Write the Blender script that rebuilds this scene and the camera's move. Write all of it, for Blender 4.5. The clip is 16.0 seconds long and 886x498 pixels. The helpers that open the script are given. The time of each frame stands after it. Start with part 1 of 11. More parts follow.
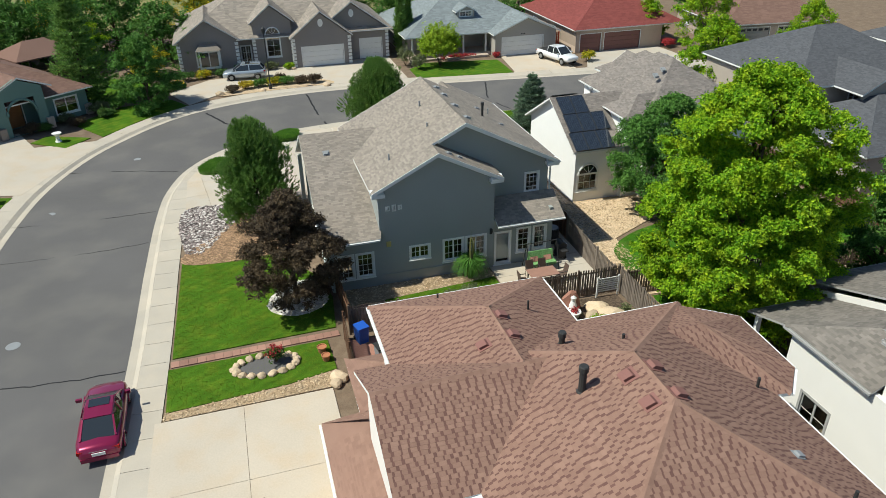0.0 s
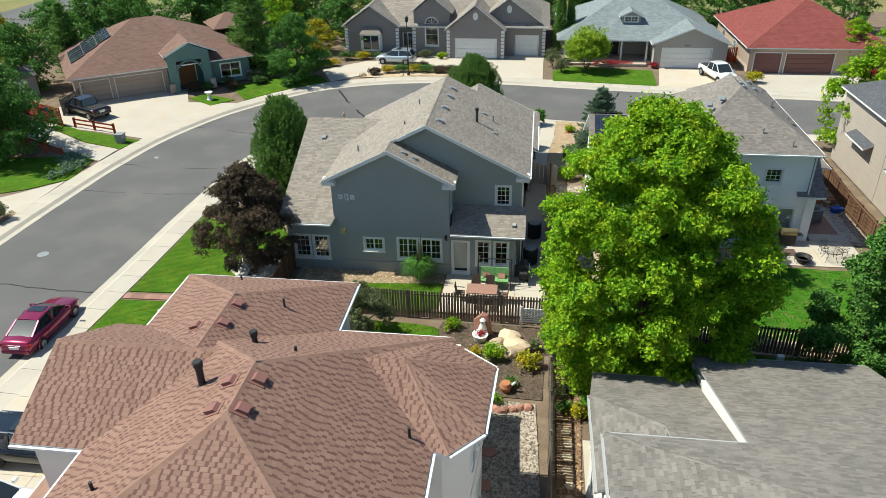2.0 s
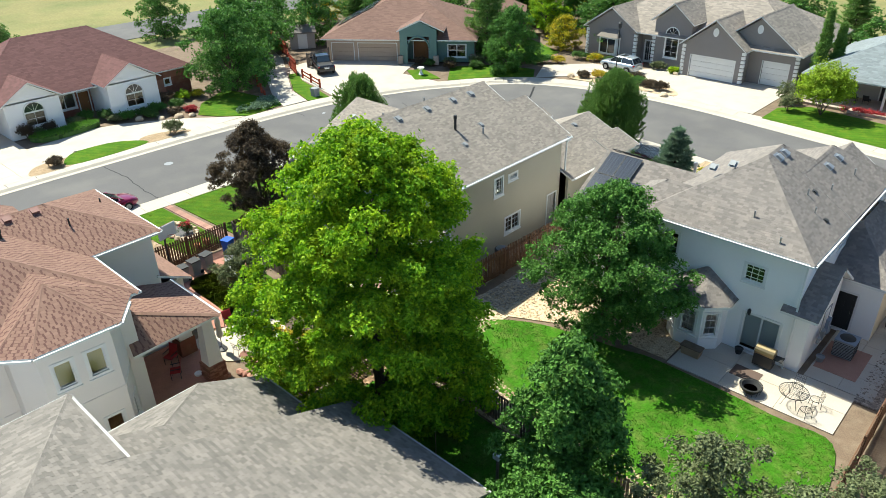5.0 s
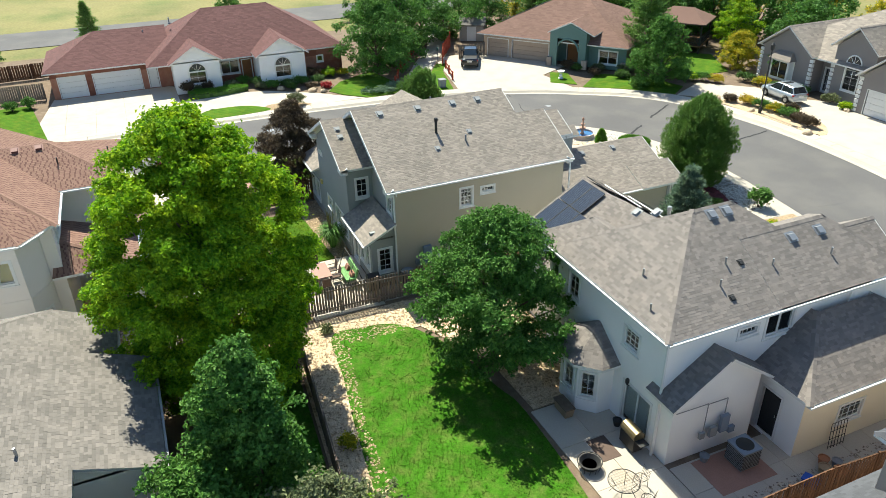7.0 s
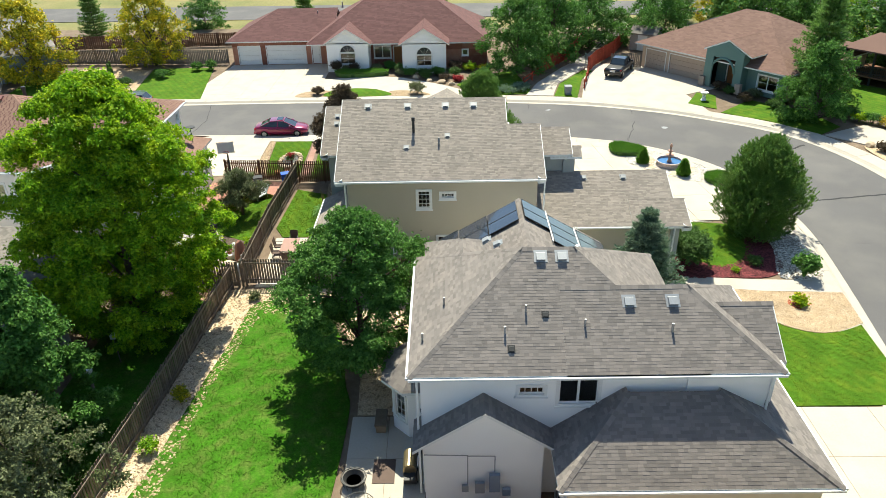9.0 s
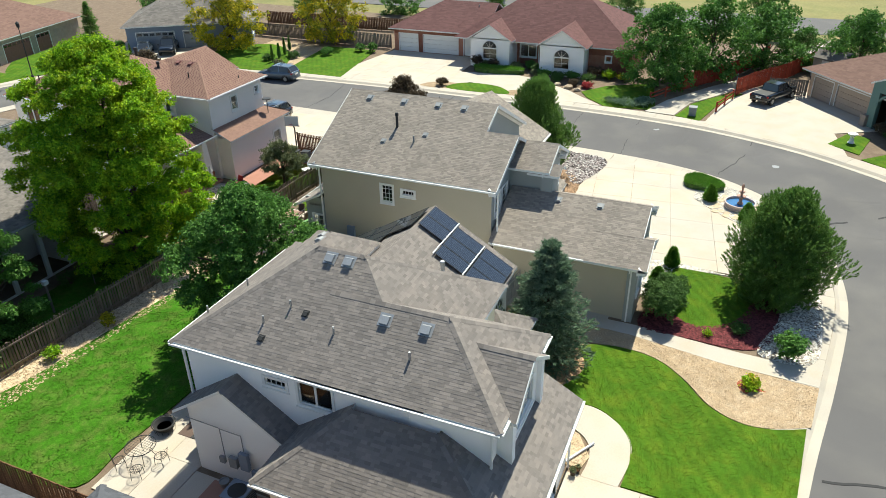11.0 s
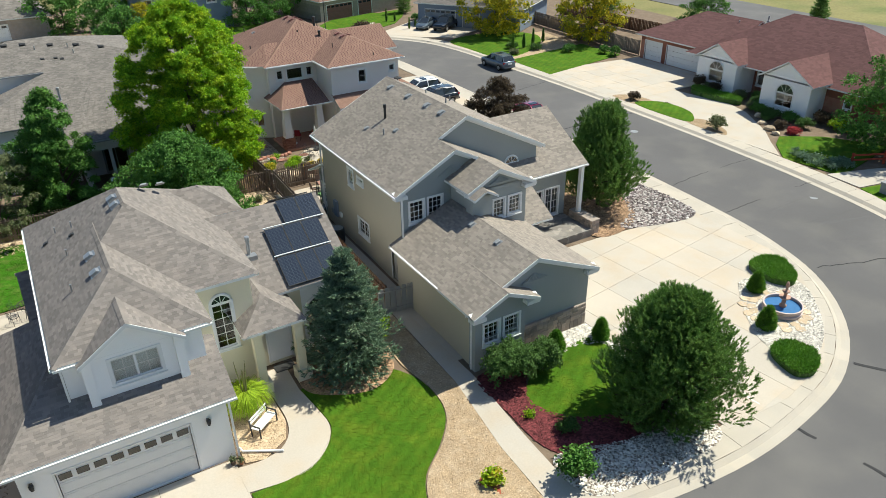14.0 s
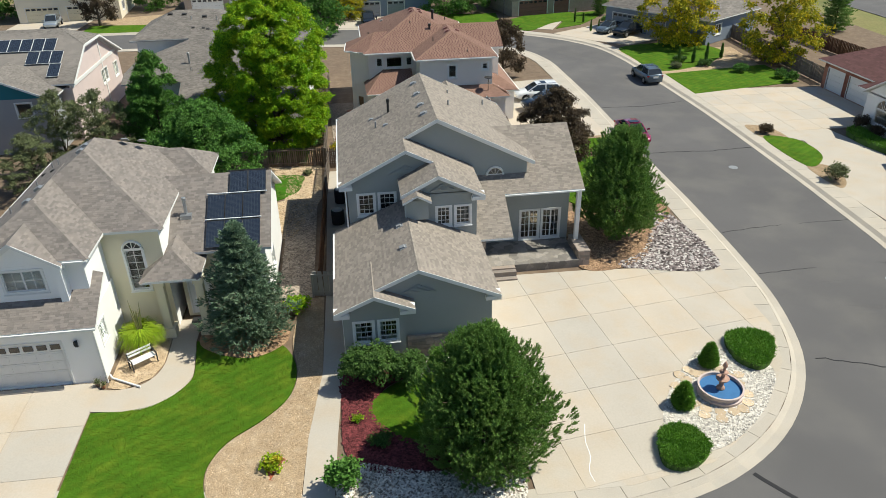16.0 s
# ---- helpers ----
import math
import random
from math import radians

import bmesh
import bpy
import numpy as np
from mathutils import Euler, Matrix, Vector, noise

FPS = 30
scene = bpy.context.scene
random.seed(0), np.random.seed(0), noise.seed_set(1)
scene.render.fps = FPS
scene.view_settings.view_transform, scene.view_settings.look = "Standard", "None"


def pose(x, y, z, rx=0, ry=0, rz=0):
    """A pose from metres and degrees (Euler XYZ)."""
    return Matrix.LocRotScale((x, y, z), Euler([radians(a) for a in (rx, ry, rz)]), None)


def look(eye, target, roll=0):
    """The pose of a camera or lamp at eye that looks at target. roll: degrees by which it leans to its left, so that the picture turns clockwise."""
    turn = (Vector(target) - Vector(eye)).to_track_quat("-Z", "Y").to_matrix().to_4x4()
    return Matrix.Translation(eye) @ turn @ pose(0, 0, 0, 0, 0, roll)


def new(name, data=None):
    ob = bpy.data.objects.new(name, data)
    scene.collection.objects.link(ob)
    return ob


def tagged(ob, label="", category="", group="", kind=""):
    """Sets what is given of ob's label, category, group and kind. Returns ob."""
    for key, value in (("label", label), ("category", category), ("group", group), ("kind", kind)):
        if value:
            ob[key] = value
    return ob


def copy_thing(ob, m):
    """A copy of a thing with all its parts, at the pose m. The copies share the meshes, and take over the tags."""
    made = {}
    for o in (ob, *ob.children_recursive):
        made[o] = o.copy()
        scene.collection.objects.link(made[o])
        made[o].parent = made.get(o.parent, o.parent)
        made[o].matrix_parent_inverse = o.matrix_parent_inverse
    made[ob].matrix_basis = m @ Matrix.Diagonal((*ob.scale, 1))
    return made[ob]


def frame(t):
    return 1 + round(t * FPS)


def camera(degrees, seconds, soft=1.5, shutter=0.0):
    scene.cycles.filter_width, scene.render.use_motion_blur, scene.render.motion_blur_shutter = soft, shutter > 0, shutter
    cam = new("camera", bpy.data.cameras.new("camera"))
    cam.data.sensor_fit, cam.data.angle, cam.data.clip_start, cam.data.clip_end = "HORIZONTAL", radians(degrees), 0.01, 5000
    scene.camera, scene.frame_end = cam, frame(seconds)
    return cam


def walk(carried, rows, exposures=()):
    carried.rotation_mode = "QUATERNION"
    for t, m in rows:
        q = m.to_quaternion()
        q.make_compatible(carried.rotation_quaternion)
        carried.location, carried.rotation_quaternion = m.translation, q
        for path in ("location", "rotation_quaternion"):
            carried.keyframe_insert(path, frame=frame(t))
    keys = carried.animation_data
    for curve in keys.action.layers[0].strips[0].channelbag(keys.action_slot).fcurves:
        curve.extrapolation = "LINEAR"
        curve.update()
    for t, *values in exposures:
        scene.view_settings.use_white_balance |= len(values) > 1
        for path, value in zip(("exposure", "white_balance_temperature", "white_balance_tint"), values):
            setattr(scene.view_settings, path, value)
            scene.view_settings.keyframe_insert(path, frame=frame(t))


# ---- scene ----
cam = camera(63.7, 16.0, 0.5)
METRES, EYE, TILT, LEAN, TURN = 142.0, 21.87, -28.9, 0.8, -16.5
ROWS = [
    (0.0, 0.0, 0.0, 0.0, 0.0, 0.0, -0.0),
    (0.5, 0.0303, 0.0014, 0.0017, 5.03, -0.26, -2.74),
    (1.0, 0.0625, 0.0056, 0.0049, 10.48, -0.77, -5.54),
    (1.5, 0.0918, 0.0125, 0.0091, 15.57, -1.47, -8.22),
    (2.0, 0.122, 0.0228, 0.0152, 21.12, -2.51, -10.99),
    (2.5, 0.1489, 0.0351, 0.0225, 26.4, -3.73, -13.45),
    (3.0, 0.176, 0.0506, 0.0317, 32.17, -5.31, -15.99),
    (3.5, 0.1994, 0.0672, 0.0415, 37.72, -7.06, -18.29),
    (4.0, 0.2224, 0.0872, 0.0531, 43.79, -9.18, -20.45),
    (6.5, 0.2914, 0.2067, 0.1202, 75.06, -22.67, -27.19),
    (7.0, 0.2966, 0.2349, 0.1357, 81.97, -25.94, -27.68),
    (7.5, 0.2981, 0.2618, 0.1504, 88.52, -29.07, -27.86),
    (8.0, 0.2967, 0.2904, 0.1661, 95.45, -32.38, -27.65),
    (8.5, 0.2921, 0.3168, 0.1805, 101.82, -35.38, -27.18),
    (9.0, 0.2838, 0.3448, 0.1951, 108.59, -38.46, -26.33),
    (11.5, 0.2036, 0.4584, 0.2558, 138.76, -50.68, -18.4),
    (12.0, 0.179, 0.4767, 0.2652, 144.57, -52.52, -16.06),
    (12.5, 0.1542, 0.4915, 0.2733, 149.93, -54.0, -13.77),
    (13.0, 0.126, 0.5052, 0.2805, 155.55, -55.29, -11.15),
    (13.5, 0.0983, 0.5157, 0.286, 160.68, -56.25, -8.58),
    (14.0, 0.0673, 0.5243, 0.2907, 166.13, -57.06, -5.72),
    (14.5, 0.0376, 0.5296, 0.2934, 171.16, -57.53, -3.02),
    (15.0, 0.0051, 0.5325, 0.2945, 176.53, -57.75, -0.06),
    (15.5, -0.0253, 0.5322, 0.2942, 181.57, -57.77, 2.69),
    (16.0, -0.0576, 0.5291, 0.2922, 186.93, -57.48, 5.67),
]
walk(cam, [(t, pose(0, 0, EYE, TILT, LEAN, TURN) @ pose(METRES * x, METRES * y, METRES * z, 90 + pitch, roll, yaw)) for t, x, y, z, yaw, pitch, roll in ROWS], [(0.0, 0.32, 6250, 2), (1.5, 0.54, 6250, 1), (4.0, 1.06, 6250, 0), (7.5, 1.17, 6500, 1), (9.0, 1.12, 6600, 1), (12.5, 0.71, 6300, 2), (14.5, 0.6, 6350, 3), (16.0, 0.4, 6400, 4)])
# ---- walls, roofs and small builders ----
class Geo:
    """Collects vertices and faces of one mesh."""

    def __init__(self):
        self.v, self.f, self.m = [], [], []

    def face(self, pts, m=0):
        k = len(self.v)
        self.v.extend([tuple(p) for p in pts])
        self.f.append(tuple(range(k, k + len(pts))))
        self.m.append(m)

    def box(self, x0, x1, y0, y1, z0, z1, m=0):
        k = len(self.v)
        self.v += [(x0, y0, z0), (x1, y0, z0), (x1, y1, z0), (x0, y1, z0), (x0, y0, z1), (x1, y0, z1), (x1, y1, z1), (x0, y1, z1)]
        for q in ((0, 3, 2, 1), (4, 5, 6, 7), (0, 1, 5, 4), (1, 2, 6, 5), (2, 3, 7, 6), (3, 0, 4, 7)):
            self.f.append(tuple(k + i for i in q))
            self.m.append(m)
        return self

    def obox(self, mat4, sx, sy, sz, m=0):
        """A box of that size, centred on the pose."""
        k = len(self.v)
        for z in (-sz / 2, sz / 2):
            for x, y in ((-sx / 2, -sy / 2), (sx / 2, -sy / 2), (sx / 2, sy / 2), (-sx / 2, sy / 2)):
                self.v.append(tuple(mat4 @ Vector((x, y, z))))
        for q in ((0, 3, 2, 1), (4, 5, 6, 7), (0, 1, 5, 4), (1, 2, 6, 5), (2, 3, 7, 6), (3, 0, 4, 7)):
            self.f.append(tuple(k + i for i in q))
            self.m.append(m)
        return self

    def beam(self, p, q, w, h, m=0):
        """A straight bar from p to q."""
        p, q = Vector(p), Vector(q)
        d = q - p
        turn = d.to_track_quat("Y", "Z").to_matrix().to_4x4()
        return self.obox(Matrix.Translation((p + q) / 2) @ turn, w, d.length, h, m)

    def hull(self, lower, upper, m=0):
        """A prism between two alike polygons."""
        self.face(lower[::-1], m)
        self.face(upper, m)
        for i in range(len(lower)):
            j = (i + 1) % len(lower)
            self.face((lower[i], lower[j], upper[j], upper[i]), m)
        return self

    def slab(self, pts, down, m_top=0, m_side=0):
        """A polygon with thickness, downwards."""
        pts = [Vector(p) for p in pts]
        n = sum(((pts[i] - pts[0]).cross(pts[(i + 1) % len(pts)] - pts[0]) for i in range(1, len(pts))), Vector())
        if n.z < 0:
            pts.reverse()
        low = [p - Vector((0, 0, down)) for p in pts]
        self.face(pts, m_top)
        self.face(low[::-1], m_side)
        for i in range(len(pts)):
            j = (i + 1) % len(pts)
            self.face((low[i], low[j], pts[j], pts[i]), m_side)
        return self

    def tube(self, path, radii, n=8, m=0, cap=True):
        """A round tube along points."""
        path = [Vector(p) for p in path]
        if isinstance(radii, (int, float)):
            radii = [radii] * len(path)
        k = len(self.v)
        for i, p in enumerate(path):
            d = (path[min(i + 1, len(path) - 1)] - path[max(i - 1, 0)]).normalized()
            side = d.cross(Vector((0, 0, 1)) if abs(d.z) < 0.95 else Vector((1, 0, 0))).normalized()
            up = side.cross(d)
            for j in range(n):
                a = 2 * math.pi * j / n
                self.v.append(tuple(p + (side * math.cos(a) + up * math.sin(a)) * radii[i]))
        for i in range(len(path) - 1):
            for j in range(n):
                a, b = k + i * n + j, k + i * n + (j + 1) % n
                self.f.append((a, b, b + n, a + n))
                self.m.append(m)
        if cap:
            self.f.append(tuple(k + j for j in range(n))[::-1])
            self.f.append(tuple(k + (len(path) - 1) * n + j for j in range(n)))
            self.m += [m, m]
        return self

    def lathe(self, at, profile, n=16, m=0):
        """A turned shape: (radius, height) pairs round a vertical axis."""
        k = len(self.v)
        for r, z in profile:
            for j in range(n):
                a = 2 * math.pi * j / n
                self.v.append((at[0] + r * math.cos(a), at[1] + r * math.sin(a), at[2] + z))
        for i in range(len(profile) - 1):
            for j in range(n):
                a, b = k + i * n + j, k + i * n + (j + 1) % n
                self.f.append((a, b, b + n, a + n))
                self.m.append(m)
        self.f.append(tuple(k + j for j in range(n))[::-1])
        self.f.append(tuple(k + (len(profile) - 1) * n + j for j in range(n)))
        self.m += [m, m]
        return self

    def mesh(self, name, mats, smooth=False):
        me = bpy.data.meshes.new(name)
        me.from_pydata(self.v, [], self.f)
        for mt in mats:
            me.materials.append(mt)
        if len(mats) > 1:
            me.polygons.foreach_set("material_index", self.m)
        if smooth:
            me.polygons.foreach_set("use_smooth", [True] * len(me.polygons))
        me.update()
        return me


def part(name, geo, material, parent, label="", smooth=False):
    """Links a mesh as one object under a thing or a part."""
    mats = material if isinstance(material, (list, tuple)) else [material]
    ob = new(name, geo.mesh(name, mats, smooth) if isinstance(geo, Geo) else geo)
    ob.parent = parent
    return tagged(ob, label)


def thing(name, label, category, at=(0, 0, 0), turn=0.0, group="", kind=""):
    """An empty at the base of a thing."""
    ob = new(name)
    ob.empty_display_size = 0.2
    ob.matrix_basis = pose(*at, 0, 0, turn)
    return tagged(ob, label, category, group, kind)


def solo(name, geo, material, label, category, group="", kind="", at=(0, 0, 0), turn=0.0, smooth=False):
    """A thing that is one mesh."""
    mats = material if isinstance(material, (list, tuple)) else [material]
    ob = new(name, geo.mesh(name, mats, smooth) if isinstance(geo, Geo) else geo)
    ob.matrix_basis = pose(*at, 0, 0, turn)
    return tagged(ob, label, category, group, kind)


def structure(name, geo, material, label, category, smooth=False):
    return solo(name, geo, material, label, category, kind="structure", smooth=smooth)


def smooth_ring(pts, steps=6):
    """A closed curve through points."""
    out, n = [], len(pts)
    for i in range(n):
        p0, p1, p2, p3 = (Vector((*pts[(i + k) % n], 0)) for k in (-1, 0, 1, 2))
        for s in range(steps):
            t = s / steps
            q = 0.5 * (2 * p1 + (p2 - p0) * t + (2 * p0 - 5 * p1 + 4 * p2 - p3) * t * t + (3 * p1 - p0 - 3 * p2 + p3) * t ** 3)
            out.append((q.x, q.y))
    return out


def smooth_line(pts, steps=6):
    out, n = [], len(pts)
    for i in range(n - 1):
        p0, p1, p2, p3 = (Vector((*pts[min(max(i + k, 0), n - 1)], 0)) for k in (-1, 0, 1, 2))
        for s in range(steps):
            t = s / steps
            q = 0.5 * (2 * p1 + (p2 - p0) * t + (2 * p0 - 5 * p1 + 4 * p2 - p3) * t * t + (3 * p1 - p0 - 3 * p2 + p3) * t ** 3)
            out.append((q.x, q.y))
    out.append(tuple(pts[-1]))
    return out


def offset_line(pts, d):
    """The line moved d metres to its left."""
    out = []
    for i in range(len(pts)):
        a, b = Vector(pts[max(i - 1, 0)]), Vector(pts[min(i + 1, len(pts) - 1)])
        t = (b - a).normalized()
        out.append((pts[i][0] - t.y * d, pts[i][1] + t.x * d))
    return out


def sheet(pts, z, thick=0.05):
    """A flat area of ground with a real edge."""
    return Geo().slab([(x, y, z) for x, y in pts], thick)


def clip_poly(poly, edges):
    """The part of a 2D polygon inside half planes (a, b, c): ax + by + c >= 0."""
    for a, b, c in edges:
        if not poly:
            return poly
        out = []
        for i in range(len(poly)):
            p, q = poly[i - 1], poly[i]
            dp, dq = a * p[0] + b * p[1] + c, a * q[0] + b * q[1] + c
            if dp >= 0:
                out.append(p)
            if (dp >= 0) != (dq >= 0):
                k = dp / (dp - dq)
                out.append((p[0] + (q[0] - p[0]) * k, p[1] + (q[1] - p[1]) * k))
        poly = out
    return poly


def shingles(polys, course=0.145, width=0.33, seed=1, raise_by=0.007, even=False, single=None):
    """Courses of overlapping tabs on convex roof planes, as one mesh; even: tabs of one width in a running bond.
    single: (x0, x1, y0, y1, most), the stretch of the plan where tabs become pieces of their own, given as matrices."""
    rng = random.Random(seed)
    geo = Geo()
    alone = []
    for pts in polys:
        pts = [Vector(p) for p in pts]
        n = sum(((pts[i] - pts[0]).cross(pts[i + 1] - pts[0]) for i in range(1, len(pts) - 1)), Vector()).normalized()
        if n.z < 0:
            pts.reverse()
            n = -n
        u = Vector((0, 0, 1)).cross(n).normalized()
        w = n.cross(u)
        o = pts[0]
        flat = [((p - o).dot(u), (p - o).dot(w)) for p in pts]
        edges = []
        for i in range(len(flat)):
            (x0, y0), (x1, y1) = flat[i], flat[(i + 1) % len(flat)]
            edges.append((-(y1 - y0), x1 - x0, (y1 - y0) * x0 - (x1 - x0) * y0))
        lo, hi = min(q[1] for q in flat), max(q[1] for q in flat)
        left, right = min(q[0] for q in flat), max(q[0] for q in flat)
        row, shift = lo, 0
        while row < hi:
            x = left - rng.random() * width * 2
            shift += 1
            tabno = 0
            while x < right:
                slot = 0
                if even:
                    slot = tabno % 2
                    tabno += 1
                    wd = width * (rng.choice((1.0, 1.25, 1.25, 1.5)) if not slot else rng.choice((0.4, 0.55, 0.7)))
                    up = raise_by * (1.3 if not slot else 0.5)
                else:
                    wd = width * rng.choice((0.55, 0.8, 1.0, 1.3, 1.0))
                    up = raise_by * rng.choice((0.75, 1.0, 1.35))
                whole = [(x + 0.005, row), (x + wd - 0.005, row), (x + wd - 0.005, row + course * 1.02), (x + 0.005, row + course * 1.02)]
                tab = clip_poly(whole, edges)
                if single and not slot and len(alone) < single[4] and len(tab) == 4 and abs(tab[0][0] - tab[2][0]) > wd - 0.02 and abs(wd - width * (1.25 if even else 1.0)) < 1e-6:
                    c = o + u * x + w * row
                    if single[0] < c.x < single[1] and single[2] < c.y < single[3] and all(abs(abs(p[1] - row - course * 0.51) - course * 0.51) < 1e-4 for p in tab):
                        alone.append(Matrix(((u.x, w.x, n.x, c.x), (u.y, w.y, n.y, c.y), (u.z, w.z, n.z, c.z), (0, 0, 0, 1))))
                        x += wd
                        continue
                if len(tab) >= 3:
                    top = [o + u * a + w * b + n * (up - (up - 0.002) * (b - row) / (course * 1.02)) for a, b in tab]
                    geo.face(top, slot)
                    k = len(geo.v) - len(top)
                    for i in range(len(tab)):
                        j = (i + 1) % len(tab)
                        if abs(tab[i][1] - row) < 1e-6 and abs(tab[j][1] - row) < 1e-6:
                            base = len(geo.v)
                            geo.v += [tuple(o + u * tab[i][0] + w * row), tuple(o + u * tab[j][0] + w * row)]
                            geo.f.append((base, base + 1, k + j, k + i))
                            geo.m.append(slot)
                x += wd
            row += course
    return geo, alone


def ridge_caps(lines, seed=3):
    """Bent caps along ridges and hips."""
    rng = random.Random(seed)
    geo = Geo()
    for p, q in lines:
        p, q = Vector(p), Vector(q)
        d = q - p
        n = max(2, int(d.length / 0.2))
        turn = d.to_track_quat("Y", "Z").to_matrix()
        dip = 0.098 if abs(d.z) < 0.02 * d.length else 0.07
        for i in range(n):
            a = p + d * (i / n)
            b = p + d * ((i + 1.25) / n)
            up0, up1 = 0.021 + rng.random() * 0.004, 0.014
            s, z = turn.col[0], turn.col[2]
            geo.face((a - s * 0.15 + z * (up0 - dip), b - s * 0.15 + z * (up1 - dip), b + z * up1, a + z * up0))
            geo.face((a + z * up0, b + z * up1, b + s * 0.15 + z * (up1 - dip), a + s * 0.15 + z * (up0 - dip)))
    return geo


def hip(x0, x1, y0, y1, z, s, axis="y", hip0=True, hip1=True):
    """Planes and ridge lines of a hipped or gabled roof over a rectangle. axis: the ridge's way; hip0, hip1: its two ends."""
    if axis == "x":
        planes, lines = hip(y0, y1, x0, x1, z, s, "y", hip0, hip1)
        sw = lambda p: (p[1], p[0], p[2])
        return [[sw(p) for p in pl] for pl in planes], [(sw(a), sw(b)) for a, b in lines]
    half = (x1 - x0) / 2
    xm, top = x0 + half, z + s * half
    a = (xm, y0 + half if hip0 else y0, top)
    b = (xm, y1 - half if hip1 else y1, top)
    planes = [[(x0, y0, z), a, b, (x0, y1, z)], [(x1, y0, z), (x1, y1, z), b, a]]
    lines = [(a, b)] if b[1] - a[1] > 0.1 else []
    if hip0:
        planes.append([(x0, y0, z), (x1, y0, z), a])
        lines += [((x0, y0, z), a), ((x1, y0, z), a)]
    if hip1:
        planes.append([(x1, y1, z), (x0, y1, z), b])
        lines += [((x0, y1, z), b), ((x1, y1, z), b)]
    return planes, lines
# ---- world and sun ----
SUN_ELEVATION, SUN_FROM = 55.5, 271.0  # degrees; the compass bearing that the sunlight comes from, y being north
world = bpy.data.worlds.new("sky")
scene.world = world
world.use_nodes = True
wn = world.node_tree.nodes
sky = wn.new("ShaderNodeTexSky")
sky.sky_type, sky.sun_disc = "NISHITA", False
sky.sun_elevation, sky.sun_rotation = radians(SUN_ELEVATION), radians(SUN_FROM)
sky.air_density, sky.dust_density, sky.altitude = 1.0, 1.2, 1500
wn["Background"].inputs["Strength"].default_value = 0.094
world.node_tree.links.new(sky.outputs["Color"], wn["Background"].inputs["Color"])
sun = new("sun", bpy.data.lights.new("sun", "SUN"))
sun.data.energy, sun.data.angle, sun.data.color = 4.6, radians(0.53), (1.0, 0.935, 0.815)
az, el = radians(SUN_FROM), radians(SUN_ELEVATION)
toward = Vector((math.sin(az) * math.cos(el), math.cos(az) * math.cos(el), math.sin(el)))
sun.matrix_basis = look(toward * 200, (0, 0, 0))


